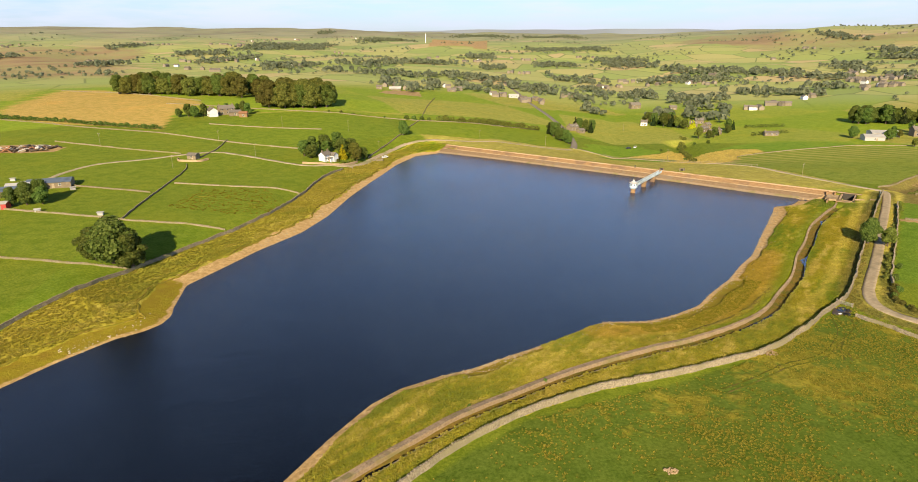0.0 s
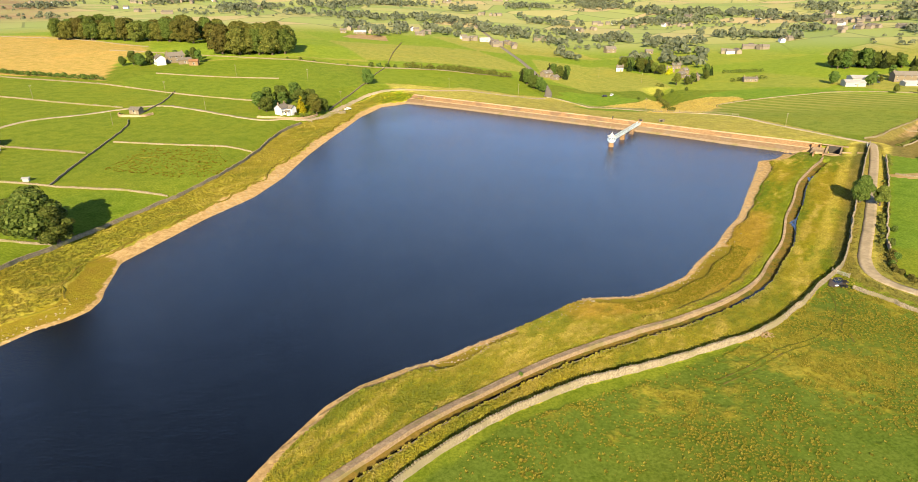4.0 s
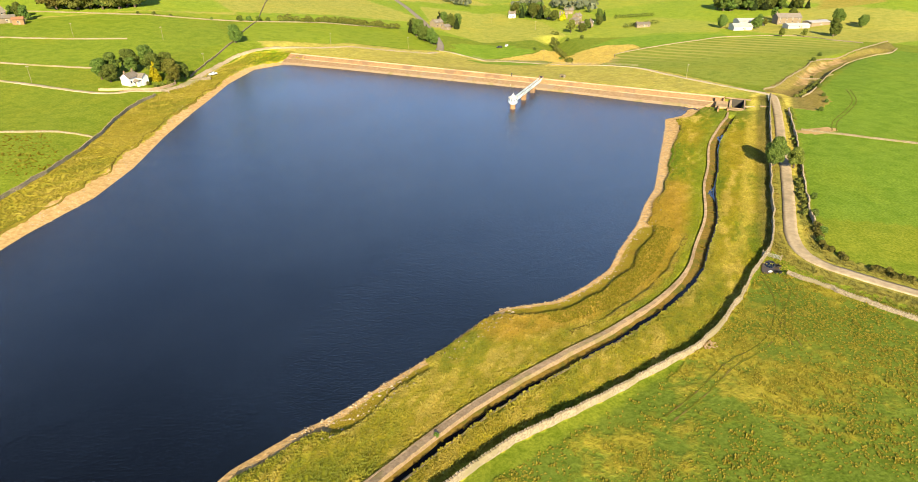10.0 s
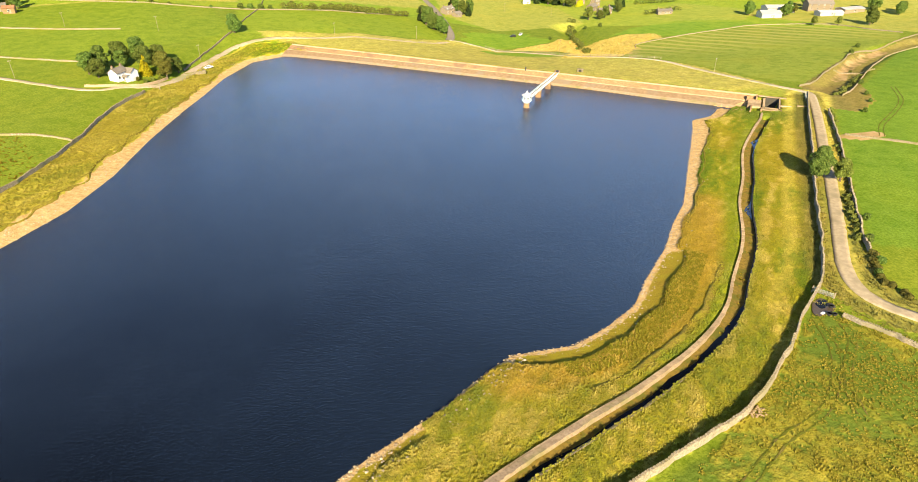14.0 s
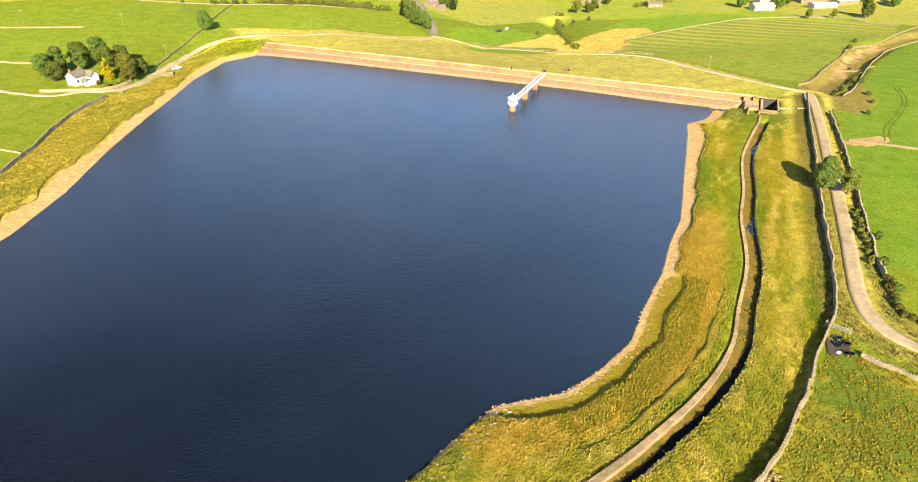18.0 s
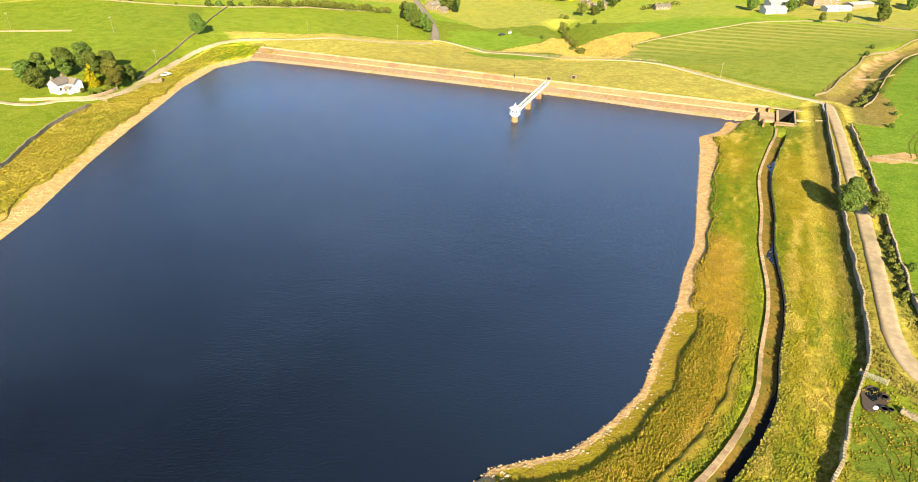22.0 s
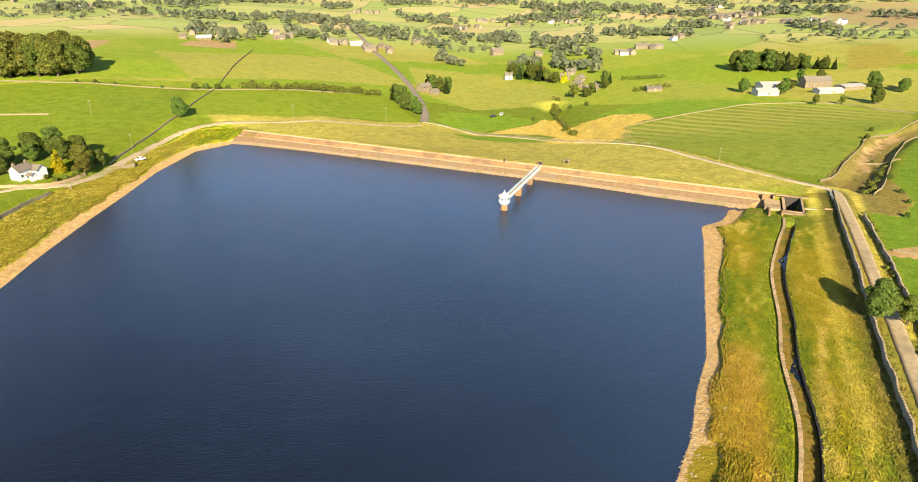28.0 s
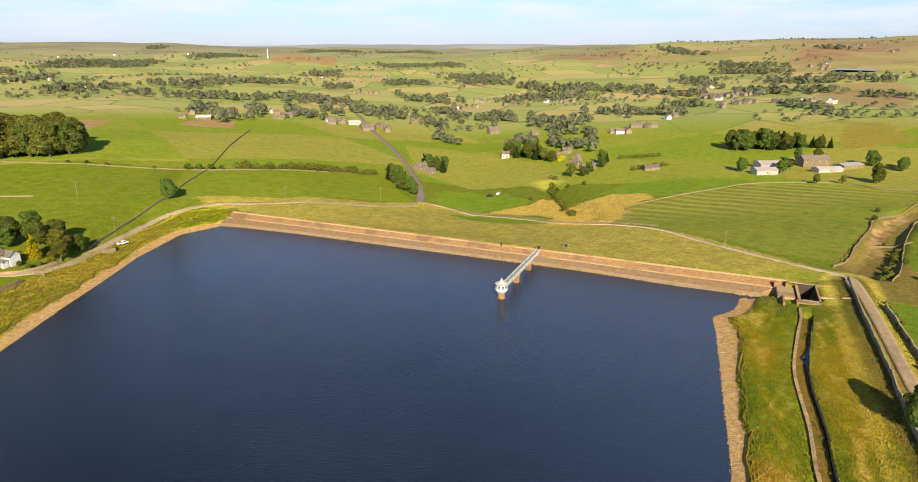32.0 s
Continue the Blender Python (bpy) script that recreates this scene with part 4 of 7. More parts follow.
# ---- valve tower and footbridge ----


def lattice(length, height, bays, t=0.09):
    """A girder of chords, posts and crossed bars, along x."""
    bm = bmesh.new()
    box(bm, 0, length, -t, t, 0, 0.16)
    box(bm, 0, length, -t, t, height - 0.14, height)
    step_x = length / bays
    for k in range(bays + 1):
        box(bm, k * step_x - 0.05, k * step_x + 0.05, -t * 0.7, t * 0.7, 0.1, height - 0.1)
    for k in range(bays):
        for up in (1, -1):
            ang = math.atan2(up * (height - 0.3), step_x)
            bmesh.ops.create_cube(bm, size=1.0, matrix=Matrix.Translation(((k + 0.5) * step_x, 0.02 * up, height / 2)) @ Matrix.Rotation(-ang, 4, "Y") @ Matrix.Diagonal((math.hypot(step_x, height - 0.3), 0.05, 0.09, 1)))
    return bm


def valve_tower(at):
    top = empty("valve_tower", at, "pale blue octagonal valve tower on a brown stone pier in water", "tower")
    turn = math.pi / 8
    part("pier", lathe([(1.35, -3.2), (1.3, 0.1), (1.2, 0.15), (1.2, 1.7), (1.3, 1.75), (1.3, 1.95)], 12), M_GRIT, top, "round brown stone pier with a dark tide mark")
    part("corbel", lathe([(1.25, 1.95), (1.5, 2.2), (1.95, 2.75), (2.05, 2.8), (2.05, 3.05)], 8, turn), M_BLUEWHITE, top, "pale blue flared corbel")
    part("house", lathe([(1.7, 3.05), (1.7, 4.75), (1.8, 4.8), (1.8, 4.9)], 8, turn), M_PALEBLUE, top, "white eight-sided control house")
    for k in range(8):
        a = k * math.pi / 4
        w = part("window", boxed(-0.32, 0.32, -0.05, 0.05, 0, 1.0, bevel=0.03), M_GLASS, top, "dark arched window")
        w.matrix_local = Matrix.Rotation(a, 4, "Z") @ Matrix.Translation((0, -1.58, 3.5))
    part("eave", lathe([(1.8, 4.9), (2.25, 4.95), (2.25, 5.1), (1.9, 5.14)], 8, turn), M_LEAD, top)
    part("roof", lathe([(2.1, 5.12), (1.2, 5.5), (0.5, 6.1), (0.18, 6.65), (0.0, 6.8)], 8, turn), M_LEAD, top, "grey-white pointed roof")
    part("finial", lathe([(0.06, 6.7), (0.12, 6.95), (0.0, 7.2)], 6), M_WHITE, top)
    for k in range(16):
        a = (k + 0.5) * math.pi / 8
        p = part("railing_post", boxed(-0.03, 0.03, -0.03, 0.03, 3.05, 4.0), M_BLUEWHITE, top)
        p.matrix_local = Matrix.Rotation(a, 4, "Z") @ Matrix.Translation((0, 1.95, 0))
    part("handrail", lathe([(1.93, 3.95), (2.0, 3.95), (2.0, 4.03), (1.93, 4.03), (1.93, 3.95)], 16), M_BLUEWHITE, top)
    return top


TOWER = Vector((88.4, 309.1, 0.0))
BRIDGE_END = Vector((113.6, 344.2, 0.0))
valve_tower(Matrix.Translation(TOWER))
span = BRIDGE_END - TOWER
ang = math.atan2(span.y, span.x)
bridge = empty("footbridge", Matrix.Translation(TOWER) @ Matrix.Rotation(ang, 4, "Z"), "pale blue iron lattice footbridge on two stone piers", "bridge")
b_len = span.length
part("deck", boxed(1.9, b_len, -0.75, 0.75, 3.1, 3.28, bevel=0.02), M_WOOD, bridge, "grey timber deck")
for sgn in (-1, 1):
    g = part("girder", lattice(b_len - 1.9, 1.25, 26), M_BLUEWHITE, bridge, "pale blue lattice girder")
    g.matrix_local = Matrix.Translation((1.9, 0.78 * sgn, 3.0))
for k in range(14):
    part("cross_beam", boxed(3 + k * 2.9, 3.2 + k * 2.9, -0.85, 0.85, 2.85, 3.1), M_BLUEWHITE, bridge)
for k in (0.36, 0.68):
    part("pier", boxed(b_len * k - 0.8, b_len * k + 0.8, -1.1, 1.1, -3.0, 2.6, bevel=0.12), M_GRIT, bridge, "square sandstone pier")
    part("pier_cap", boxed(b_len * k - 0.95, b_len * k + 0.95, -1.25, 1.25, 2.6, 2.86, bevel=0.06), M_PATH, bridge)
part("gate", boxed(b_len - 0.5, b_len - 0.4, -0.72, 0.72, 3.3, 5.1, bevel=0.02), M_BLACK, bridge, "dark iron gate at the dam end")
for sgn in (-1, 1):
    part("gate_post", boxed(b_len - 0.75, b_len - 0.25, 0.95 * sgn - 0.25, 0.95 * sgn + 0.25, 2.6, 5.2, bevel=0.06), M_GRIT, bridge, "stone gate post")
post = empty("crest_post", pose(100.5, 351.4, 3.6), "short dark post beside the dam parapet", "post")
part("stake", boxed(-0.22, 0.22, -0.22, 0.22, 0, 1.5, bevel=0.05), M_BLACK, post)
part("cap", boxed(-0.3, 0.3, -0.3, 0.3, 1.5, 1.62, bevel=0.03), M_BLACK, post)
gauge = empty("gauge_board", pose(98.0, 345.0, -0.3, 0, 0, -35), "white water-level board standing at the dam toe", "gauge")
part("board", boxed(-0.07, 0.07, -0.03, 0.03, 0, 1.9, bevel=0.01), M_LEAD, gauge)
for k in range(8):
    part("mark", boxed(-0.06, 0.0, -0.04, -0.03, 0.3 + 0.19 * k, 0.38 + 0.19 * k), M_BLACK, gauge)

# ---- overflow chamber at the dam's end ----
D_TURN = math.degrees(math.atan2(DAM_U[1], DAM_U[0]))
# stone of the pit walls, darker than the coping
M_PITWALL = speckled("dark_pit_stone", (0.022, 0.02, 0.016), (0.06, 0.052, 0.04), 1.3, 0.7, 0.5, 0.2)
over = empty("overflow_chamber", pose(181.5, 283, 0, 0, 0, D_TURN), "square stone overflow chamber with a dark sunken pit", "spillway")
part("pit_floor", boxed(-2.6, 2.6, -6.8, 6.8, -1.38, -0.9), M_MUD, over, "dark pit floor")
for nm, dims in (("side_wall", (-3.2, -2.45, -7.3, 7.3, -1.5, 3.5)), ("side_wall", (2.45, 3.15, -7.3, 7.3, -1.5, 4.1)), ("end_wall", (-2.45, 2.45, -7.35, -6.6, -1.5, 3.7)), ("end_wall", (-2.45, 2.45, 6.6, 7.35, -1.5, 4.0))):
    part(nm, boxed(*dims, bevel=0.06), M_PITWALL, over, "dark stone pit wall")
for nm, dims in (("coping", (-3.3, -2.4, -7.4, 7.0, 3.5, 3.7)), ("coping", (2.4, 3.0, -7.4, 7.0, 4.1, 4.3)), ("coping", (-2.4, 2.4, -7.5, -6.7, 3.7, 3.9)), ("coping", (-5.2, 5.2, 7.0, 8.2, 4.0, 4.35))):
    part(nm, boxed(*dims, bevel=0.05), M_PATH, over, "pale stone coping")
part("sill", boxed(-8.8, -3.6, -4.8, 5.2, 2.2, 3.15, bevel=0.15), M_PATH, over, "worn pale overflow sill")
for dims in ((-9.4, -8.6, 4.6, 6.2, 1.2, 4.4), (-6.0, -5.4, 5.4, 7.6, 1.2, 4.3), (-7.6, -7.0, -10.5, -4.6, 0.8, 3.6), (-3.9, -3.2, -10.2, -7.4, 0.8, 3.9), (3.1, 3.7, -10.6, -7.6, 0.8, 3.9)):
    part("wing_wall", boxed(*dims, bevel=0.06), M_GRIT, over)
part("footbridge_slab", boxed(-3.6, 3.6, -9.6, -7.6, 3.3, 3.75, bevel=0.05), M_PATH, over, "stone slab over the channel mouth")
for px, py, rz in ((183.6, 277.4, -24), (188.6, 274.4, -24)):
    sl = empty("stone_slab", pose(px, py, gz(px, py), 0, 0, rz), "long pale stone slab lying on the grass", "slab", "stone slabs by the overflow")
    part("slab", boxed(-2.0, 2.0, -0.4, 0.4, -0.2, 0.4, bevel=0.06), M_PATH, sl)
road_gate = empty("lane_gate", pose(196.6, 283.6, gz(196.6, 283.6), 0, 0, 56), "galvanised metal gate standing beside the lane", "gate")
for k in range(5):
    part("bar", boxed(-3.4, 3.4, -0.04, 0.04, 0.3 + 0.27 * k, 0.38 + 0.27 * k), M_GALV, road_gate)
for sx in (-3.5, 0.0, 3.5):
    part("gate_post", boxed(sx - 0.1, sx + 0.1, -0.1, 0.1, -0.3, 1.6, bevel=0.02), M_GALV, road_gate)

# ---- channel ----
M_SILT = speckled("rusty_silt", (0.11, 0.083, 0.02), (0.22, 0.15, 0.032), 1.6, 0.95, 0.7, 0.25, (0.10, 0.10, 0.018))
ch_line = curve_points(CHANNEL, 2.0)
ch_side = sideways(ch_line)
cv, cf = [], []
ch_dist = np.cumsum(np.r_[0, np.hypot(*np.diff(ch_line, axis=0).T)])
for p, s, a in zip(ch_line, ch_side, ch_dist):
    # along the first 150 m dark water is widened, partly in place of shade
    pool = max(0.0, math.sin(a / 13.0 + 1.5 * math.sin(a / 37.0))) ** 16 if a > 150 else 0.62 + 0.25 * math.sin(a / 9.0) + 0.12 * math.sin(a / 2.7)
    for o in (2.98 - 1.9 * pool, 3.2):
        q = p + s * o
        cv.append((q[0], q[1], gz(*(p + s * 1.8)) - 0.86))
for k in range(len(ch_line) - 1):
    cf.append((2 * k, 2 * k + 1, 2 * k + 3, 2 * k + 2))
tagged(new("channel_water", mesh_of("channel_water", cv, cf, M_CHANNEL)), "still dark water in the catchwater channel", "water", kind="structure")
# bed of silt, and the low wall on the bank side
bv, bf = [], []
for p, s in zip(ch_line, ch_side):
    base = gz(*(p + s * 1.8))
    for o, up in ((0.2, -0.80), (1.2, -0.84), (2.2, -0.9), (3.25, -1.02)):
        bv.append((*(p + s * o), base + up + 0.03 * math.sin(3.1 * p[0] + o)))
for k in range(len(ch_line) - 1):
    bf += [(4 * k + j, 4 * k + j + 1, 4 * k + j + 5, 4 * k + j + 4) for j in range(3)]
tagged(new("channel_bed", mesh_of("channel_bed", bv, bf, M_SILT)), "silted channel bed of rust-brown weed and mud", "ground", kind="structure")
lv, lf = [], []
for p, s in zip(ch_line, ch_side):
    base = gz(*(p + s * 1.8))
    for o, up in ((3.22, -1.4), (3.22, -0.02), (3.42, 0.05), (3.6, -0.4)):
        lv.append((*(p + s * (o + 0.08 * math.sin(1.7 * p[1]) + 0.06 * math.sin(4.3 * p[0]))), base + up))
for k in range(len(ch_line) - 1):
    lf += [(4 * k + j, 4 * k + j + 1, 4 * k + j + 5, 4 * k + j + 4) for j in range(3)]
tagged(new("channel_lining", mesh_of("channel_lining", lv, lf, M_STONE)), "low dark stone wall lining the channel bank", "wall")
kerb = [tuple(p + s * 3.7) for p, s in zip(ch_line, ch_side) if p[1] < 150][::3]
v, f = strip(kerb, 0.22, 0.1, 1.6, 0.05, 6, 0.6)
tagged(new("channel_kerb", mesh_of("channel_kerb", v, f, M_STONE)), "thin grey stone kerb on the bank side of the channel", "kerb")

# ---- gate, puddle and litter by the lane ----
gate = empty("field_gate", pose(107.9, 160.4, gz(107.9, 160.4), 0, 0, -52), "yellowish galvanised five-bar field gate", "gate")
for k in range(6):
    part("bar", boxed(-1.9, 1.9, -0.03, 0.03, 0.25 + 0.18 * k, 0.31 + 0.18 * k), M_GALV, gate)
for sx in (-1.9, -0.65, 0.65, 1.9):
    part("upright", boxed(sx - 0.04, sx + 0.04, -0.035, 0.035, 0.2, 1.25), M_GALV, gate)
for sx in (-2.1, 2.1):
    part("gate_post", boxed(sx - 0.11, sx + 0.11, -0.11, 0.11, -0.4, 1.5, bevel=0.02), M_WOOD, gate, "weathered timber post")


def flat_patch(cx, cy, rx, ry, turn, lift, seed, n=28):
    rng = np.random.default_rng(seed)
    ph = rng.random(4) * 6.28
    out = []
    for k in range(n):
        a = 2 * math.pi * k / n
        r = 1 + 0.14 * math.sin(2 * a + ph[0]) + 0.1 * math.sin(3 * a + ph[1]) + 0.06 * math.sin(5 * a + ph[2])
        u, w = rx * r * math.cos(a), ry * r * math.sin(a)
        out.append((cx + u * math.cos(turn) - w * math.sin(turn), cy + u * math.sin(turn) + w * math.cos(turn)))
    z = max(gz(*p) for p in out)
    top = [(*p, gz(*p) * 0.3 + z * 0.7 + lift) for p in out]
    low = [(a, b, c - 0.3) for a, b, c in top]
    return top + low, [tuple(range(n))] + [(k, n + k, n + (k + 1) % n, (k + 1) % n) for k in range(n)]


tagged(new("mud_patch", mesh_of("mud_patch", *flat_patch(104.9, 156.6, 3.3, 2.0, radians(50), 0.06, 1), M_MUD)), "trampled wet brown mud inside the gate", "mud", kind="structure")
tagged(new("puddle", mesh_of("puddle", *flat_patch(105.5, 157.6, 1.8, 1.2, radians(50), 0.10, 2), M_CHANNEL)), "rain puddle lying on the mud by the gate", "puddle", kind="structure")
bag = empty("feed_bag", pose(103.6, 154.8, gz(103.6, 154.8) + 0.05, 0, 0, 20), "crumpled white plastic sack lying on mud", "sack")
bm = bmesh.new()
bmesh.ops.create_icosphere(bm, subdivisions=3, radius=1.0, matrix=Matrix.Diagonal((0.7, 0.4, 0.25, 1)))
for vv in bm.verts:
    vv.co *= 1 + 0.18 * noise.noise(vv.co * 2.2)
    vv.co.z = max(vv.co.z, -0.12)
part("sack", bm, M_WHITE, bag)
for k, (px, py, rr) in enumerate(((104.3, 154.0, 0.5), (105.2, 153.6, 0.42), (106.4, 156.2, 0.5))):
    tub = empty("feed_tub", pose(px, py, gz(px, py) + 0.04), "black plastic livestock tub on muddy ground", "tub", "feed tubs")
    part("bowl", lathe([(rr * 0.7, 0.0), (rr, 0.5), (rr * 0.93, 0.5), (rr * 0.66, 0.08)], 16), M_BLACK, tub)
    part("rim", lathe([(rr * 0.98, 0.46), (rr * 1.06, 0.46), (rr * 1.06, 0.54), (rr * 0.98, 0.54), (rr * 0.98, 0.46)], 16), M_BLACK, tub)


def rock_mesh(seed, flat=0.6):
    rng = np.random.default_rng(seed)
    bm = bmesh.new()
    bmesh.ops.create_icosphere(bm, subdivisions=1, radius=0.5)
    for vv in bm.verts:
        vv.co = Vector((vv.co.x * (0.8 + 0.5 * rng.random()), vv.co.y * (0.8 + 0.5 * rng.random()), vv.co.z * flat * (0.8 + 0.4 * rng.random())))
    me = bpy.data.meshes.new("stone")
    bm.to_mesh(me)
    bm.free()
    me.materials.append(M_PATH)
    return me


ROCKS = [rock_mesh(s) for s in range(5)]
def stone_heap(x, y, spread, count, seed, label):
    heap = empty("stone_heap", pose(x, y, gz(x, y)), label, "stone heap")
    rng = np.random.default_rng(seed)
    for k in range(count):
        a, r = rng.random() * 6.28, rng.random() ** 0.6 * spread
        s = 0.2 + 0.34 * rng.random()
        child("stone", ROCKS[k % 5], heap, "", Matrix.Translation((r * math.cos(a), r * math.sin(a) * 0.7, 0.1 + 0.3 * (spread - r) * rng.random())) @ Matrix.Rotation(rng.random() * 6, 4, "Z") @ Matrix.Scale(s, 4))


stone_heap(74.4, 133.4, 1.9, 80, 11, "heap of tumbled pale stones beside the wall")
stone_heap(37, 91, 1.3, 45, 12, "scatter of pale field stones in the pasture")


def scatter_mesh(name, base_v, base_f, place, mat, label, cat_):
    """Many small copies of a form joined into one mesh: place rows are x, y, z, turn, sx, sy, sz."""
    bv, bf = np.array(base_v, float), np.array(base_f, int)
    n, m = len(place), len(bv)
    c, s = np.cos(place[:, 3])[:, None], np.sin(place[:, 3])[:, None]
    vx, vy, vz = bv[None, :, 0] * place[:, 4:5], bv[None, :, 1] * place[:, 5:6], bv[None, :, 2] * place[:, 6:7]
    co = np.stack([place[:, 0:1] + vx * c - vy * s, place[:, 1:2] + vx * s + vy * c, place[:, 2:3] + vz], -1).reshape(-1, 3)
    faces = (bf[None] + (np.arange(n) * m)[:, None, None]).reshape(-1, bf.shape[1])
    me = fast_mesh(name, co, faces, mat)
    if mat is M_TUSSOCK:
        tone = np.concatenate([turf_tone(place[:, 0], place[:, 1]), np.ones((n, 1))], 1)
        me.attributes.new("tone", "FLOAT_COLOR", "POINT").data.foreach_set("color", np.repeat(tone, m, 0).astype(np.float32).ravel())
    return tagged(new(name, me), label, cat_, kind="stuff")


def fast_mesh(name, co, faces, mat):
    me = bpy.data.meshes.new(name)
    k = faces.shape[1]
    me.vertices.add(len(co))
    me.vertices.foreach_set("co", np.ascontiguousarray(co, dtype=np.float32).ravel())
    me.loops.add(faces.size)
    me.loops.foreach_set("vertex_index", faces.ravel().astype(np.int32))
    me.polygons.add(len(faces))
    me.polygons.foreach_set("loop_start", np.arange(0, faces.size, k, dtype=np.int32))
    me.polygons.foreach_set("loop_total", np.full(len(faces), k, dtype=np.int32))
    me.update()
    me.validate()
    me.materials.append(mat)
    return me


STONE_V = [(-0.5, -0.4, -0.1), (0.45, -0.5, -0.1), (0.5, 0.4, -0.1), (-0.4, 0.5, -0.1), (-0.3, -0.25, 0.4), (0.25, -0.3, 0.45), (0.3, 0.2, 0.38), (-0.2, 0.3, 0.42)]
STONE_F = [(0, 1, 5, 4), (1, 2, 6, 5), (2, 3, 7, 6), (3, 0, 4, 7), (4, 5, 6, 7)]


def shore_rows(n, lo, hi, keep, seed, size):
    rng = np.random.default_rng(seed)
    x, y = rng.uniform(-125, 175, n * 40), rng.uniform(85, 425, n * 40)
    d = shore_distance(x, y)
    along, down = dam_frame(x, y)
    ok = (d > lo) & (d < hi) & ~((along > 0) & (along < 215) & (down > -8)) & keep(x, y, d, rng)
    x, y = x[ok][:n], y[ok][:n]
    m = len(x)
    sz = size * (0.4 + 0.9 * rng.random(m) ** 2)
    return np.stack([x, y, ground_height(x, y), rng.random(m) * 6.28, sz, sz * (0.6 + 0.5 * rng.random(m)), sz * (0.4 + 0.4 * rng.random(m))], 1)


scatter_mesh("shore_stones", STONE_V, STONE_F, shore_rows(11000, 0.1, 3.0, lambda x, y, d, g: ((x > -5) & (y < 272) & (d < beach_width(x, y)[0] - 0.2)) & (g.random(len(x)) < 1.15 - 0.34 * d), 5, 0.42), M_COBBLE, "pale stones strewn along the waterline", "stones")
scatter_mesh("beach_cobbles", STONE_V, STONE_F, shore_rows(1800, 0.2, 6.5, lambda x, y, d, g: (np.sin(x / 7) * np.sin(y / 9) > 0.1), 6, 0.5), M_TRACK, "brown cobbles on the sandy margin", "stones")

# ---- undercut turf edge above the bare margin ----


def turf_edge(name, label, start, end, seed):
    """The low earth step where turf ends above the beach, along the shoreline's corners start to end."""
    rng = np.random.default_rng(seed)
    line = curve_points(SHORE[start:end], 0.9)
    side = sideways(line)
    probe = line + side * 0.5
    if float(shore_distance(probe[:, 0], probe[:, 1]).mean()) < 0:
        side = -side
    w = beach_width(line[:, 0], line[:, 1])[0]
    w = np.convolve(np.pad(w, 4, "edge"), np.ones(9) / 9, "valid") + 0.85 * np.convolve(rng.normal(size=len(w) + 4), np.ones(5) / 3, "valid")
    p = line + side * w[:, None]
    for _ in range(4):
        p[1:-1] = 0.25 * p[:-2] + 0.5 * p[1:-1] + 0.25 * p[2:]
    back = p + side * 1.2
    z0, z1 = ground_height(*(p - side * 0.6).T), ground_height(*back.T)
    h = 0.24 + 0.12 * rng.normal(size=len(p))
    v = np.stack([np.c_[p - side * 0.15, z0 - 0.4], np.c_[p + side * 0.12, z0 + h], np.c_[p + side * 0.5, np.maximum(z0 + h + 0.05, z1 + 0.03)], np.c_[back, z1 - 0.15]], 1).reshape(-1, 3)
    f = [(4 * i + j, 4 * i + j + 1, 4 * i + j + 5, 4 * i + j + 4) for i in range(len(p) - 1) for j in range(3)]
    return tagged(new(name, mesh_of(name, v, f, M_TURF)), label, "bank", kind="structure")


M_TURF = speckled("turf_and_earth", (0.15, 0.11, 0.02), (0.30, 0.24, 0.03), 1.8, 0.95, 0.8, 0.2, (0.22, 0.2, 0.018))
SAND_TOP = SHORE.index((146, 280.6))
turf_edge("turf_edge", "dark undercut turf edge above the eastern beach", SAND_TOP, SHORE.index((89.8, 193)), 401)
turf_edge("turf_edge_west", "ragged turf edge above the western beach", 8, SHORE.index((-12, 419)) - 1, 402)


def bank_step(pts, seed):
    """A low break of slope along the bank: a short face towards the water, turf behind it."""
    rng = np.random.default_rng(seed)
    line = curve_points(pts, 0.9)
    side = sideways(line)
    if float(shore_distance(*(line + side).T).mean()) < float(shore_distance(*line.T).mean()):
        side = -side
    n = len(line)
    jig = np.convolve(rng.normal(size=n + 4), np.ones(5) / 4, "valid")
    p = line + side * 0.35 * jig[:, None]
    z = ground_height(p[:, 0], p[:, 1])
    h = 0.42 * np.sin(np.linspace(0.15, math.pi - 0.15, n)) ** 0.5 * (0.8 + 0.3 * np.convolve(rng.normal(size=n + 4), np.ones(5) / 4, "valid"))
    v = np.stack([np.c_[p - side * 0.2, z - 0.3], np.c_[p, z + h], np.c_[p + side * 0.7, z + 0.85 * h], np.c_[p + side * 2.4, ground_height(*(p + side * 2.4).T) - 0.1]], 1).reshape(-1, 3)
    f = [(4 * i + j, 4 * i + j + 1, 4 * i + j + 5, 4 * i + j + 4) for i in range(n - 1) for j in range(3)]
    return tagged(new("bank_step", mesh_of("bank_step", v, f, M_TURF, True)), "low shadowed step in the rough grassy bank", "bank", kind="structure")


bank_step([(97, 180), (89, 171), (83, 164.5), (76, 158.5), (68, 153.5), (60, 149), (50, 145)], 403)
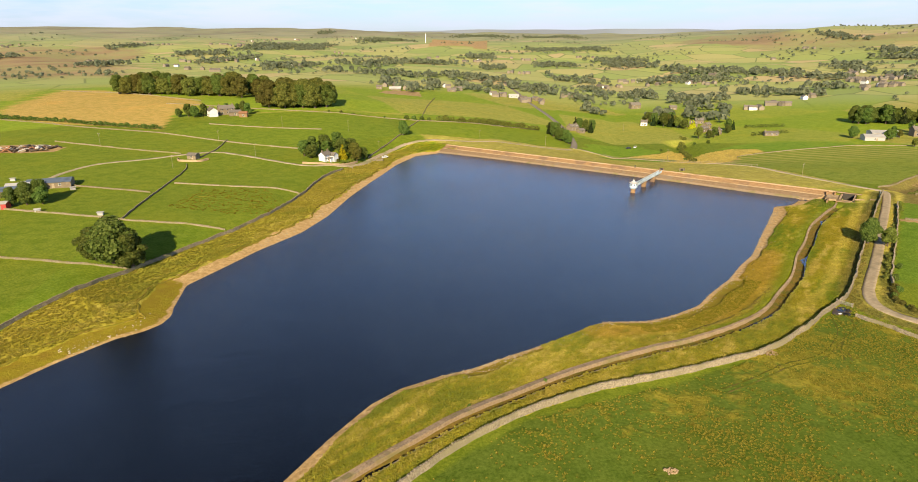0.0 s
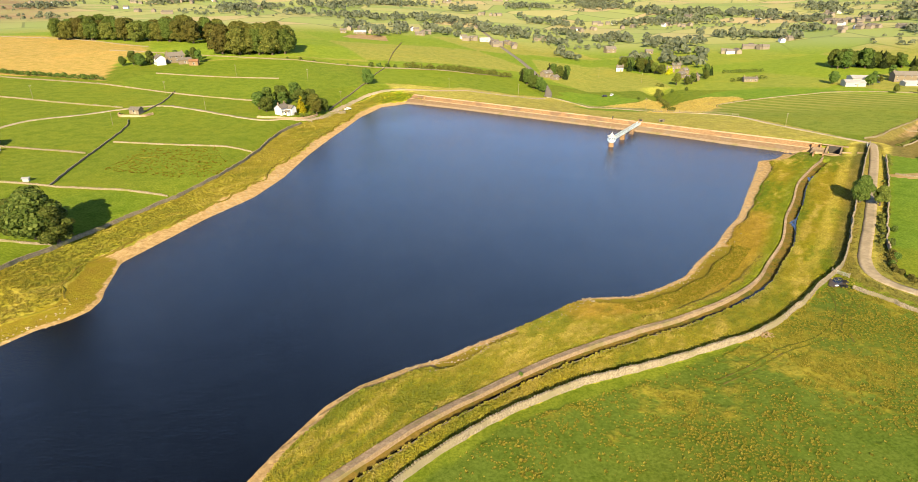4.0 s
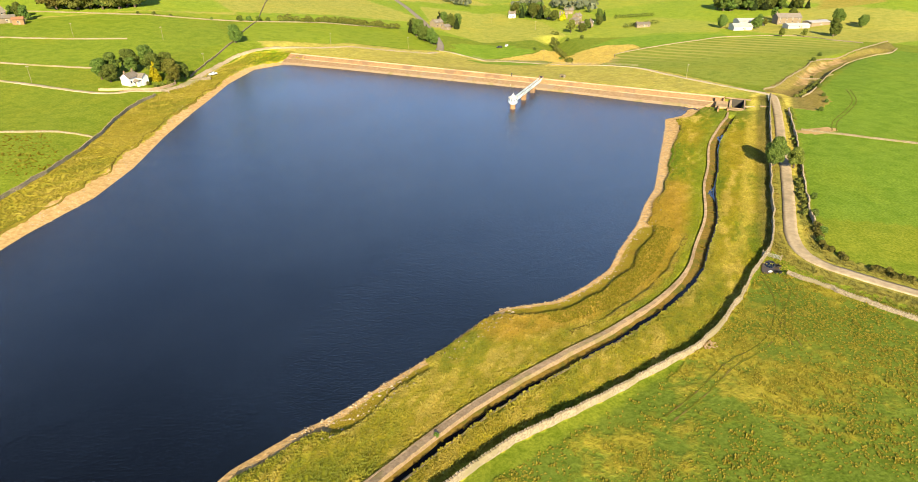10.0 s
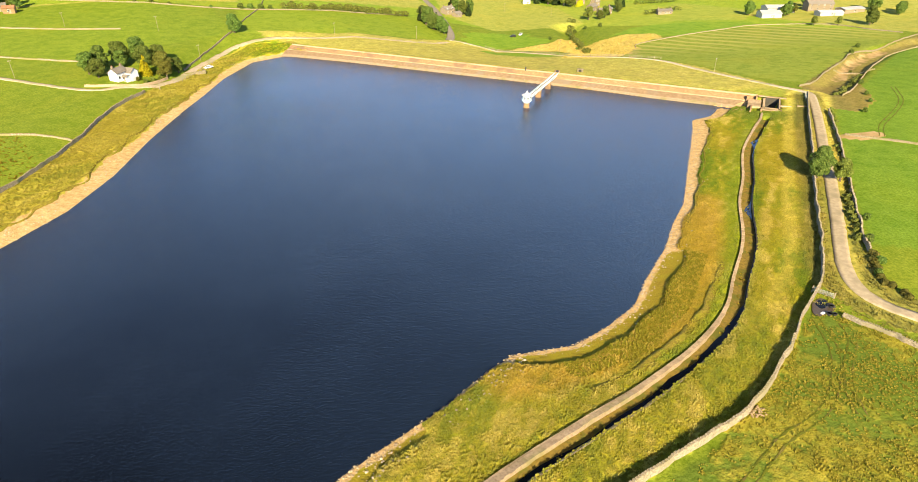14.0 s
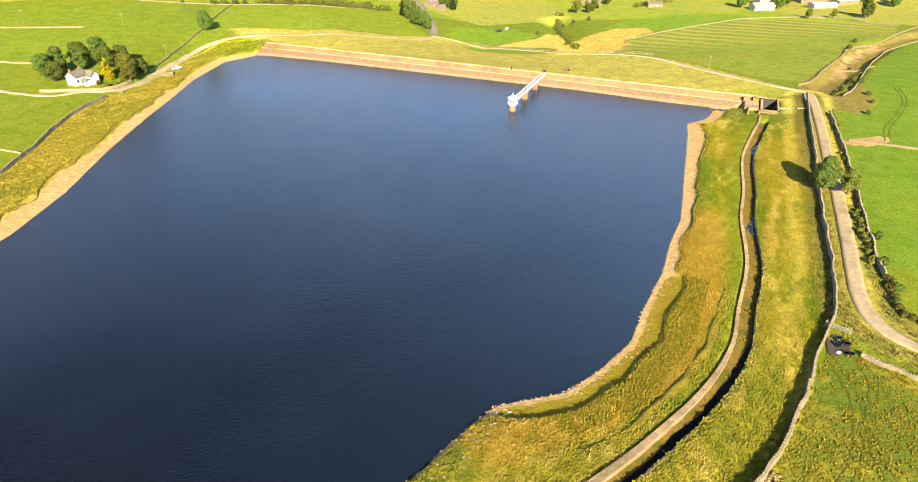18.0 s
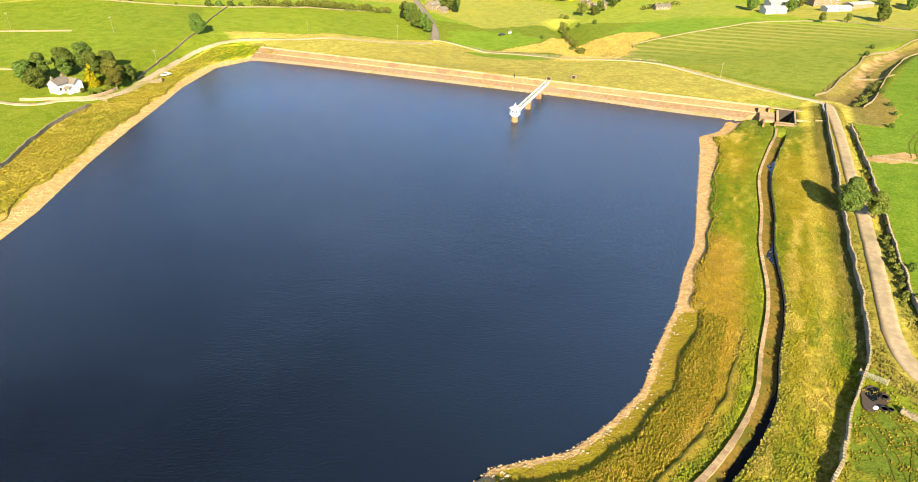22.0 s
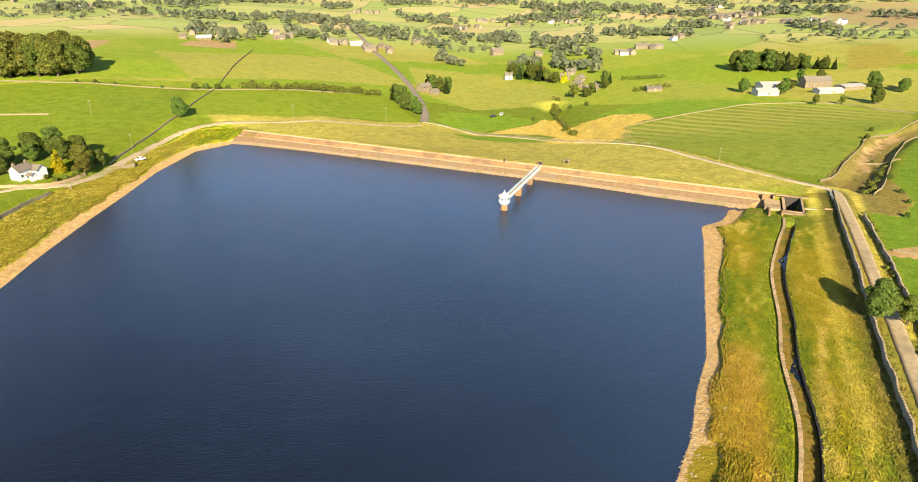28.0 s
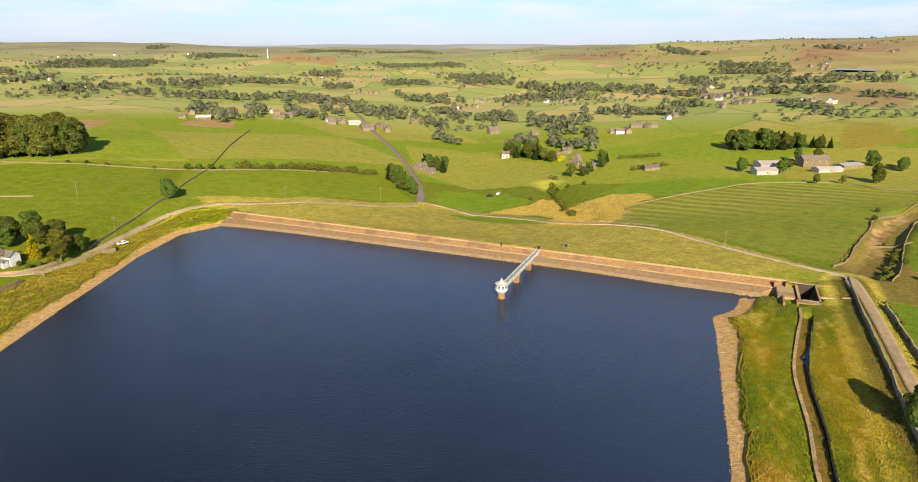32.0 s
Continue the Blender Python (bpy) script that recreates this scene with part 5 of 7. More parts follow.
# ---- rough grass ----
M_REED = foliage("rust_reeds", (0.16, 0.135, 0.012), (0.23, 0.18, 0.017), (0.30, 0.225, 0.025))
M_RUSH = foliage("pasture_rushes", (0.16, 0.155, 0.02), (0.255, 0.20, 0.027), (0.37, 0.27, 0.045))
TUFT_V, TUFT_F = [], []
for k in range(5):
    a = k * 2.51
    lean = 0.38
    cx, cy = 0.18 * math.cos(a + 1.1), 0.18 * math.sin(a + 1.1)
    TUFT_V += [(cx - 0.30 * math.sin(a), cy + 0.30 * math.cos(a), -0.06), (cx + 0.30 * math.sin(a), cy - 0.30 * math.cos(a), -0.06), (cx + lean * math.cos(a), cy + lean * math.sin(a), 1.0)]
    TUFT_F.append((3 * k, 3 * k + 1, 3 * k + 2))


def tufts(name, poly, n, size, seed, keep=None, mat=None, label="", min_shore=0.3, wet_gap=1.6, sink=0.0):
    rng = np.random.default_rng(seed)
    px, py = [p[0] for p in poly], [p[1] for p in poly]
    x, y = rng.uniform(min(px), max(px), n * 6), rng.uniform(min(py), max(py), n * 6)
    ok = in_polygon(x, y, poly) & (shore_distance(x, y) > beach_width(x, y)[0] + min_shore)
    for line, gap in ((CHANNEL, 0.7), (ch_mid, wet_gap), (ROAD, 2.7), (WEST_TRACK, 2.0), (DAM_TRACK, 2.2)):
        ok &= line_distance(x, y, line) > gap
    ok &= ~((np.abs((x - 181.5) * DAM_U[0] + (y - 283) * DAM_U[1]) < 9) & (np.abs(-(x - 181.5) * DAM_U[1] + (y - 283) * DAM_U[0]) < 9))
    if keep is not None:
        ok &= keep(x, y, rng)
    x, y = x[ok][:n], y[ok][:n]
    m = len(x)
    s = size * (0.55 + 0.8 * rng.random(m))
    s = s * (0.6 + 0.8 * clumps(x, y))
    rows = np.stack([x, y, ground_height(x, y) - sink, rng.random(m) * 6.28, s, s, s * (0.24 + 0.42 * rng.random(m) ** 2)], 1)
    return scatter_mesh(name, TUFT_V, TUFT_F, rows, mat or M_TUSSOCK, label, "grass")


ch_mid = [tuple(p + s * 1.8) for p, s in zip(ch_line, ch_side)][::3]
BANK = OUTER_WALL + [(196, 290), (172, 290), (140, 285), (60, 175), (-60, 100)]
tufts("bank_grass", BANK, 66000, 0.55, 21, None, None, "straw and green tussocks on the eastern bank", -0.1)
tufts("channel_reeds", [tuple(p + s * 0.7) for p, s in zip(ch_line, ch_side)][::4] + [tuple(p + s * 2.6) for p, s in zip(ch_line, ch_side)][::-4], 3800, 0.5, 27, lambda x, y, g: (y > 165) | (g.random(len(x)) < 0.3), M_REED, "rust-coloured reeds growing in the channel bed", -50, 0.0, sink=0.8)
tufts("verge_grass", OUTER_WALL[11:] + [(204, 284)] + ROAD_WALL + FIELD_EDGE[1:] + [(150, 100), (124, 126), (114, 140), (108, 150)], 8000, 0.6, 22, None, None, "rank grass on the lane verges", -50)
tufts("shore_grass", SHORE_WALL + [(-57, 372), (-45, 405), (-30, 433), (-8, 438), (0, 420), (-40, 390), (-56, 300), (-80, 200), (-100, 125)], 30000, 0.62, 23, None, None, "yellow-green tall grass above the western shore")
tufts("field_rushes", NEAR_FIELD, 48000, 0.5, 24, lambda x, y, g: value_noise(x / 8, y / 8, 8) * 0.5 + 0.35 * value_noise(x / 2.4, y / 2.4, 9) + 0.15 * value_noise(x / 27, y / 27, 10) + 0.1 * smooth(92, 130, y) + 0.13 * g.normal(size=len(x)) > 0.575, M_RUSH, "ochre rush tufts in the near pasture", -50)
tufts("gully_grass", GULLY, 5000, 0.8, 25, None, None, "pale bleached grass on the gully sides", -50)
tufts("west_rushes", [(-75, 262), (-92, 292), (-122, 290), (-125, 258), (-95, 250)], 700, 0.7, 26, lambda x, y, g: g.random(len(x)) > 0.5, M_REED, "brown rush tufts in a western pasture", -50)

culvert = empty("culvert", pose(126.5, 348.5, gz(126.5, 348.5), 0, 0, -36), "small stone culvert mouth set in the dam bank", "culvert")
for dims in ((-1.3, -0.7, -1.2, 0.6, -0.4, 1.0), (0.7, 1.3, -1.2, 0.6, -0.4, 1.0)):
    part("side_stone", boxed(*dims, bevel=0.06), M_STONE, culvert)
part("lintel", boxed(-1.5, 1.5, -0.6, 0.6, 1.0, 1.4, bevel=0.06), M_STONE, culvert)
# a black block between the stones stands in for the hole's shade
part("opening", boxed(-0.7, 0.7, -0.2, 0.4, -0.3, 1.0), M_BLACK, culvert, "black block in place of shade")
tufts("rust_reeds", [(50, 149), (66, 153), (82, 166), (96, 184), (92, 190), (80, 178), (64, 165), (48, 156)], 2600, 0.7, 28, None, M_REED, "rust-brown reeds behind the mossy cove", 0.2)

# ---- wheel ruts in the near pasture ----
M_RUT = speckled("trampled_grass", (0.075, 0.09, 0.008), (0.14, 0.145, 0.012), 2.4, 0.95, 0.6, 0.3, (0.14, 0.11, 0.03))
RUTS = [[(101, 153.4), (98, 145), (93, 138), (85, 131), (75, 127), (65, 121), (57, 117)],
        [(105, 151), (103, 146), (97, 140), (92.6, 134), (90.6, 129)],
        [(241, 288), (229, 271), (215, 259), (200, 248), (191, 238)]]
for k, pts in enumerate(RUTS):
    line = curve_points(pts, 2.0)
    side = sideways(line)
    for o in (-0.75, 0.75):
        v, f = strip([tuple(p + q * o) for p, q in zip(line, side)], 0.28, 0.07, 1.5, 0.16, 31 + k, 0.3)
        tagged(new("wheel_rut", mesh_of("wheel_rut", v, f, M_RUT)), "narrow wheel rut pressed into the pasture grass", "track", kind="structure")

# ---- trees ----


def leaf_shell(blobs, n, size, seed, squash=0.5):
    """Leaf clumps as small bent quads over a set of blobs (x, y, z, radius)."""
    rng = np.random.default_rng(seed)
    b = np.array(blobs, float)
    w = b[:, 3] ** 2
    pick = rng.choice(len(b), n, p=w / w.sum())
    d = rng.normal(size=(n, 3))
    d /= np.linalg.norm(d, axis=1)[:, None]
    d[:, 2] = np.where(d[:, 2] < -0.55, -d[:, 2], d[:, 2])
    c = b[pick, :3] + d * (b[pick, 3] * (0.72 + 0.36 * rng.random(n)))[:, None] * (1, 1, 0.9)
    nrm = d + 0.42 * rng.normal(size=(n, 3))
    nrm /= np.linalg.norm(nrm, axis=1)[:, None]
    t1 = np.cross(nrm, rng.normal(size=(n, 3)))
    t1 /= np.linalg.norm(t1, axis=1)[:, None]
    t2 = np.cross(nrm, t1)
    s = size * (0.55 + 0.8 * rng.random(n))[:, None]
    co = np.stack([c - t1 * s - t2 * s * squash, c + t1 * s * 0.3 - t2 * s, c + t1 * s + t2 * s * squash, c - t1 * s * 0.3 + t2 * s], 1)
    return co.reshape(-1, 3), np.arange(4 * n).reshape(-1, 4)


def limb(bm, a, b, r0, r1, sides=6):
    a, b = Vector(a), Vector(b)
    bmesh.ops.create_cone(bm, segments=sides, radius1=r0, radius2=r1, depth=(b - a).length, cap_ends=True,
                          matrix=Matrix.Translation((a + b) / 2) @ (b - a).to_track_quat("Z", "Y").to_matrix().to_4x4())


def tree_kind(label, mat, seed, height=10.0, spread=4.6, low=0.18, leaves=7500, size=0.25, shape="round"):
    rng = np.random.default_rng(seed)
    top = empty("tree", Matrix.Translation((0, 0, -900)), label, "tree")
    bm = bmesh.new()
    limb(bm, (0, 0, -0.6), (0.1, 0.05, height * 0.35), 0.045 * height, 0.03 * height, 8)
    limb(bm, (0.1, 0.05, height * 0.33), (0.0, 0.1, height * 0.8), 0.03 * height, 0.008 * height, 7)
    blobs = []
    if shape == "cone":
        for k in range(16):
            f = k / 15
            r = spread * (1 - f) * 0.62 + 0.3
            for j in range(max(1, int(5 * (1 - f)))):
                a = j * 2.4 + k
                blobs.append((r * 0.6 * math.cos(a), r * 0.6 * math.sin(a), height * (low + (0.97 - low) * f), 0.55 * r + 0.25))
    else:
        for k in range(17):
            a, f = k * 2.4 + rng.random(), (k + 0.5) / 17
            wide = spread * (0.72 * math.sin(math.pi * min(0.93, 0.16 + 0.8 * f)) ** 0.7)
            rad = wide * (0.35 + 0.65 * rng.random())
            blobs.append((rad * math.cos(a), rad * math.sin(a), height * (low + 0.1 + (0.82 - low) * f), spread * (0.27 + 0.2 * rng.random())))
        for k in range(6):
            a = k * 1.05 + rng.random()
            r = spread * 0.55
            limb(bm, (0.05, 0.03, height * (0.22 + 0.06 * k)), (r * math.cos(a), r * math.sin(a), height * (0.4 + 0.08 * k)), 0.014 * height, 0.004 * height, 5)
    part("trunk", bm, M_BARK, top)
    co, fa = leaf_shell(blobs, leaves, size, seed + 1)
    child("crown", fast_mesh("crown", co, fa, mat), top)
    return top


OAK = tree_kind("broad dark green field tree with a rounded crown", M_LEAF, 31, low=0.1)
OAK_B = tree_kind("tall broadleaf tree in full leaf", M_LEAF, 37, 11, 4.2, 0.08)
ASH = tree_kind("light green broadleaf tree with an open crown", M_LEAF_LIGHT, 43, 10, 4.4, 0.2, 6500)
BEECH = tree_kind("broad woodland tree with leaves turning brown", M_LEAF_AUTUMN, 51, 11, 5.4, 0.04, 7000, 0.29)
FIR = tree_kind("dark narrow conifer", M_NEEDLE, 61, 11, 3.4, 0.08, 2200, 0.36, "cone")
GOLDEN = tree_kind("bright golden-yellow conifer in a cottage garden", M_LEAF_YELLOW, 67, 8, 3.2, 0.05, 2400, 0.26, "cone")
BUSH = tree_kind("low rounded hawthorn bush", M_LEAF, 71, 4, 2.6, 0.0, 1300, 0.27)
BUSH_LIGHT = tree_kind("low yellow-green shrub", M_LEAF_LIGHT, 73, 4, 2.6, 0.0, 1300, 0.27)
KINDS = [OAK, OAK_B, ASH, BEECH, FIR, GOLDEN, BUSH, BUSH_LIGHT]
tree_rng = np.random.default_rng(99)


def plant(kind, x, y, scale, label="", group="", turn=None, tall=1.0):
    s = scale * (0.94 + 0.12 * tree_rng.random())
    z = 0.0 if abs(x) + abs(y) > 9e4 else gz(x, y)
    ob = copy_thing(kind, Matrix.Translation((x, y, z - 0.05)) @ Matrix.Rotation(tree_rng.random() * 6.28 if turn is None else turn, 4, "Z") @ Matrix.Diagonal((s * (0.92 + 0.16 * tree_rng.random()), s, tall * s * (0.92 + 0.16 * tree_rng.random()), 1)))
    if label:
        ob["label"] = label
    if group:
        ob["group"] = group
    return ob


plant(OAK, -114, 194, 1.9, "very broad old tree alone in a pasture", tall=0.72)
plant(OAK_B, -107.5, 193, 1.5, "broadleaf tree growing beside a larger one", tall=0.7)
plant(OAK, -120, 195, 1.5, "broadleaf tree growing beside a larger one", tall=0.72)
plant(OAK, 147.5, 213.5, 0.95, "dense green tree leaning over the lane wall")
plant(ASH, 151.8, 209.5, 0.68, "light green tree on the far verge of the lane")
plant(OAK, -39, 444, 0.95, "single round tree beside the track bend")
for k, (x, y, s) in enumerate(((-184, 258, 0.95), (-178, 259, 0.8), (-189, 256, 0.85), (-181, 262, 0.9))):
    plant(OAK, x, y, s, "dark tree sheltering the farm sheds", "trees at the sheds")
for kind, x, y, s in ((OAK, -86, 361, 1.0), (OAK_B, -87, 372, 1.1), (OAK, -82, 382, 1.15), (OAK_B, -75, 384, 1.2), (OAK, -71, 378, 1.05), (ASH, -63, 374, 1.15), (ASH, -60.5, 368, 0.95), (OAK_B, -66, 382, 1.0), (OAK_B, -91, 366, 1.0), (OAK_B, -80, 376, 0.9), (OAK_B, -57.5, 378, 0.8)):
    plant(kind, x, y, 0.92 * s, "tall green garden tree around the white cottage", "cottage garden trees", None, 0.85)
plant(GOLDEN, -68.5, 366.5, 1.05)
for x, y, s in ((-67, 357.5, 0.45), (-64.5, 360, 0.5), (-70, 358.5, 0.4), (-62.5, 364, 0.55)):
    plant(BUSH_LIGHT, x, y, s, "clipped green shrub in the cottage garden", "cottage shrubs")
# the long beech wood and the clump beside it
for k in range(64):
    f = (k % 32) / 31
    x, y = -338 + 150 * f + tree_rng.normal() * 4, 640 + 16 * (k // 32) + tree_rng.normal() * 5 - 30 * f
    plant((BEECH, OAK, BEECH, OAK_B)[k % 4], x, y, 1.15 + 0.7 * tree_rng.random(), "tall broadleaf tree in the long wood", "long wood")
for k in range(34):
    a, r = k * 2.4, math.sqrt((k + 0.5) / 34)
    plant((BEECH, BEECH, OAK)[k % 3], -136 + 30 * r * math.cos(a), 545 + 15 * r * math.sin(a), 1.3 + 0.7 * tree_rng.random(), "brown-tinged broadleaf tree in the beech clump", "beech clump")
for k, (x, y) in enumerate(((-213, 482), (-207, 486), (-201, 482), (-196, 488), (-204, 492), (-198, 496), (-188, 514), (-178, 512), (-172, 508), (-166, 500))):
    plant((OAK, OAK_B)[k % 2], x, y, 0.6 + 0.3 * tree_rng.random(), "green tree by the hill farm", "hill farm trees")
# trees at the road fork, the gully hamlet and the eastern farm
for k, (x, y) in enumerate(((78, 532), (79, 524), (80.5, 516), (81, 508), (83, 501), (84.5, 494), (86, 488), (76, 527), (78, 514), (81, 498))):
    plant((OAK, FIR, OAK_B)[k % 3], x, y, 0.85 + 0.2 * tree_rng.random(), "dark roadside tree near the fork", "fork trees")
for k, (x, y) in enumerate(((113, 590), (118, 586), (123, 581), (121, 575), (117, 578), (110, 594))):
    plant((OAK_B, FIR)[k % 2], x, y, 0.95, "dense tree behind the roadside house", "roadside house trees")
for k, (x, y, s) in enumerate(((196, 655, 1.1), (202, 650, 1.2), (209, 650, 1.25), (213, 640, 1.1), (218, 655, 1.0), (205, 630, 1.2), (210, 622, 1.2), (213, 612, 1.1), (216, 603, 0.9), (222, 660, 1.0), (198, 640, 0.95), (215, 630, 1.0),
                               (240, 560, 0.8), (246, 575, 0.9), (253, 580, 0.8), (204, 532, 0.9), (212, 530, 0.7), (218, 535, 0.75), (226, 548, 0.7))):
    plant((OAK, OAK_B, FIR, ASH)[k % 4], x, y, s, "green tree around the gully hamlet", "hamlet trees")
plant(GOLDEN, 226, 606, 1.0, "yellow tree beside stone cottages")
plant(GOLDEN, 222, 601, 0.8, "yellow tree beside stone cottages")
for kind, x, y, s in ((OAK, 313.5, 498, 0.9), (OAK, 333, 484, 0.85), (OAK_B, 338, 487, 0.8), (ASH, 349, 495, 0.6), (OAK, 401, 480, 1.1), (OAK_B, 354, 429, 1.0), (OAK, 358, 431, 0.8), (ASH, 322, 440, 0.6), (ASH, 335, 434, 0.55), (OAK, 405, 460, 0.85), (OAK, 412, 466, 0.8), (OAK_B, 372, 515, 0.8), (OAK, 390, 517, 0.75)):
    plant(kind, x, y, s, "green tree beside the eastern farm", "eastern farm trees")
for k in range(36):
    f = tree_rng.random()
    x, y = 365 + 62 * f + tree_rng.normal() * 2, 585 - 25 * f + tree_rng.normal() * 6
    plant((OAK, FIR, OAK_B)[k % 3], x, y, (1.25 if f < 0.6 else 0.85) + 0.15 * tree_rng.random(), "dark tree in the copse above the eastern farm", "eastern copse")
for x, y, s in ((153, 470, 0.5), (165, 452, 0.35), (200, 500, 0.6), (190, 503, 0.55), (178, 497, 0.6), (184, 507, 0.7), (176, 470, 0.35), (205, 262, 0.4), (216, 272, 0.35), (222, 281, 0.4), (232, 296, 0.5), (250, 322, 0.4), (128, 168, 0.5), (133, 177, 0.45), (141, 187, 0.4),
                (124, 164, 0.4), (2, 112, 0.18), (19, 122, 0.2), (90, 512, 0.4), (-42, 512, 0.9), (-36, 513, 0.85), (-30, 514, 0.9), (-24, 515, 0.7), (-60, 511, 0.5), (-95, 513, 0.6), (-105, 514, 0.5), (-85, 513, 0.4), (275, 352, 0.6), (290, 365, 0.5)):
    plant(BUSH, x, y, s, "low thorn bush on rough ground", "thorn bushes")
for k in KINDS:
    for o in (*k.children, k):
        bpy.data.objects.remove(o)


def hedge(label, pts, width, height, seed, mat=None, per_metre=16, gap=0.0):
    rng = np.random.default_rng(seed)
    line = curve_points(pts, 1.6)
    blobs = []
    for p in line:
        if rng.random() < gap:
            continue
        h = height * (0.65 + 0.5 * rng.random())
        q = p + rng.normal(size=2) * 0.3 * width
        blobs.append((q[0], q[1], gz(*q) + 0.45 * h, max(0.5 * width, 0.5 * h)))
    cx, cy, cz = (float(np.mean([b[i] for b in blobs])) for i in range(3))
    co, fa = leaf_shell(blobs, int(len(line) * 3.4 * per_metre), 0.28, seed)
    ob = new("hedge", fast_mesh("hedge", co - (cx, cy, cz), fa, mat or M_LEAF))
    ob.location = (cx, cy, cz)
    return tagged(ob, label, "hedge", "hedges")


hedge("ragged dark hedge along the pasture edge", [(-14, 519), (0, 520), (22, 527), (45, 533), (66, 536)], 3.0, 5.2, 201, M_LEAF_AUTUMN, 40)
hedge("low scrubby hedge beside the lane", [(130, 172), (124, 163), (123.5, 157), (126, 150.5), (134, 140), (150, 121)], 1.8, 0.9, 202, M_LEAF_AUTUMN, 22, 0.15)
hedge("scrub between lane and field wall", [(195, 267), (175, 239), (157, 213)], 1.2, 1.0, 203, M_LEAF_LIGHT, 14, 0.35)
hedge("dark scrub between lane and field wall", [(150, 204), (139, 189), (131, 178)], 1.6, 1.0, 204, M_LEAF_AUTUMN, 22, 0.15)
hedge("green hedge below the golden field", [(-206, 432), (-250, 445), (-300, 458), (-345, 470)], 2.6, 3.4, 205, M_LEAF, 34)
hedge("trimmed hedge in the gully hamlet", [(268, 590), (285, 586), (300, 583)], 4.0, 3.0, 206)
hedge("thick hedge by the stone bungalow", [(252, 536), (266, 540), (282, 540)], 4.0, 3.2, 207)
hedge("reedy scrub along the stream in the gully", [(190, 530), (182, 510), (175, 485), (171, 460), (168, 440)], 3.4, 2.6, 208, M_LEAF_AUTUMN, 20, 0.25)
hedge("dark scrub in the sunken strip", [(213, 286), (222, 293), (234, 303), (246, 313)], 2.4, 1.0, 210, M_LEAF_AUTUMN, 22, 0.3)

# ---- distant woods, joined ----
# each wood runs from one place to another
WOODS_A = [(-1023, 1456, -984, 1456), (-990, 1901, -920, 1897), (-706, 3375, -650, 3406), (-690, 1619, -574, 1609), (-677, 1159, -616, 1171), (-642, 1937, -532, 2058), (-635, 2075, -553, 2190), (-582, 1459, -532, 1475), (-540, 2139, -445, 2236), (-532, 1546, -501, 1558), (-528, 1568, -489, 1586), (-521, 2072, -448, 2135), (-361, 1192, -319, 1185), (-360, 2467, -208, 2631), (-345, 1164, -308, 1166), (-306, 1232, -270, 1238), (-251, 1328, -210, 1317), (-227, 1124, -197, 1137), (-195, 1279, -147, 1277), (-166, 1081, -85, 1112), (-160, 1349, -107, 1365), (-115, 909, -90, 918), (-105, 1349, -30, 1476), (-82, 1082, 14, 1109)]
WOODS_B = [(-77, 833, -38, 849), (-43, 900, -30, 907), (-10, 888, 16, 896), (9, 1651, 90, 1657), (14, 1073, 81, 1083), (17, 884, 40, 886), (18, 3543, 203, 3218), (37, 959, 58, 954), (51, 1356, 98, 1374), (76, 982, 117, 972), (117, 972, 145, 965), (154, 757, 168, 754), (154, 908, 175, 903), (175, 1201, 270, 1178), (175, 1453, 269, 1484), (183, 990, 226, 980), (214, 719, 247, 711), (224, 2084, 325, 1944), (243, 950, 288, 939), (246, 677, 273, 671), (279, 781, 299, 777), (282, 870, 358, 852), (303, 764, 319, 760), (325, 1944, 444, 1953)]
WOODS_C = [(336, 1161, 374, 1152), (340, 3239, 572, 3137), (344, 1509, 404, 1438), (350, 1662, 449, 1552), (374, 1152, 459, 1131), (397, 880, 432, 872), (399, 1422, 419, 1383), (415, 1294, 460, 1259), (438, 871, 454, 867), (448, 1242, 548, 1186), (452, 845, 470, 840), (504, 914, 538, 899), (546, 1197, 612, 1160), (562, 1106, 621, 1046), (589, 790, 605, 770), (668, 968, 691, 911), (685, 1150, 704, 1118), (708, 956, 742, 894), (709, 1228, 733, 1190), (714, 814, 736, 789), (777, 1060, 814, 976), (830, 994, 871, 928), (873, 1346, 928, 1238), (915, 1442, 991, 1338)]
WOODS_D = [(1059, 1916, 1093, 1876), (1062, 1823, 1092, 1770), (1308, 1548, 1331, 1527)]


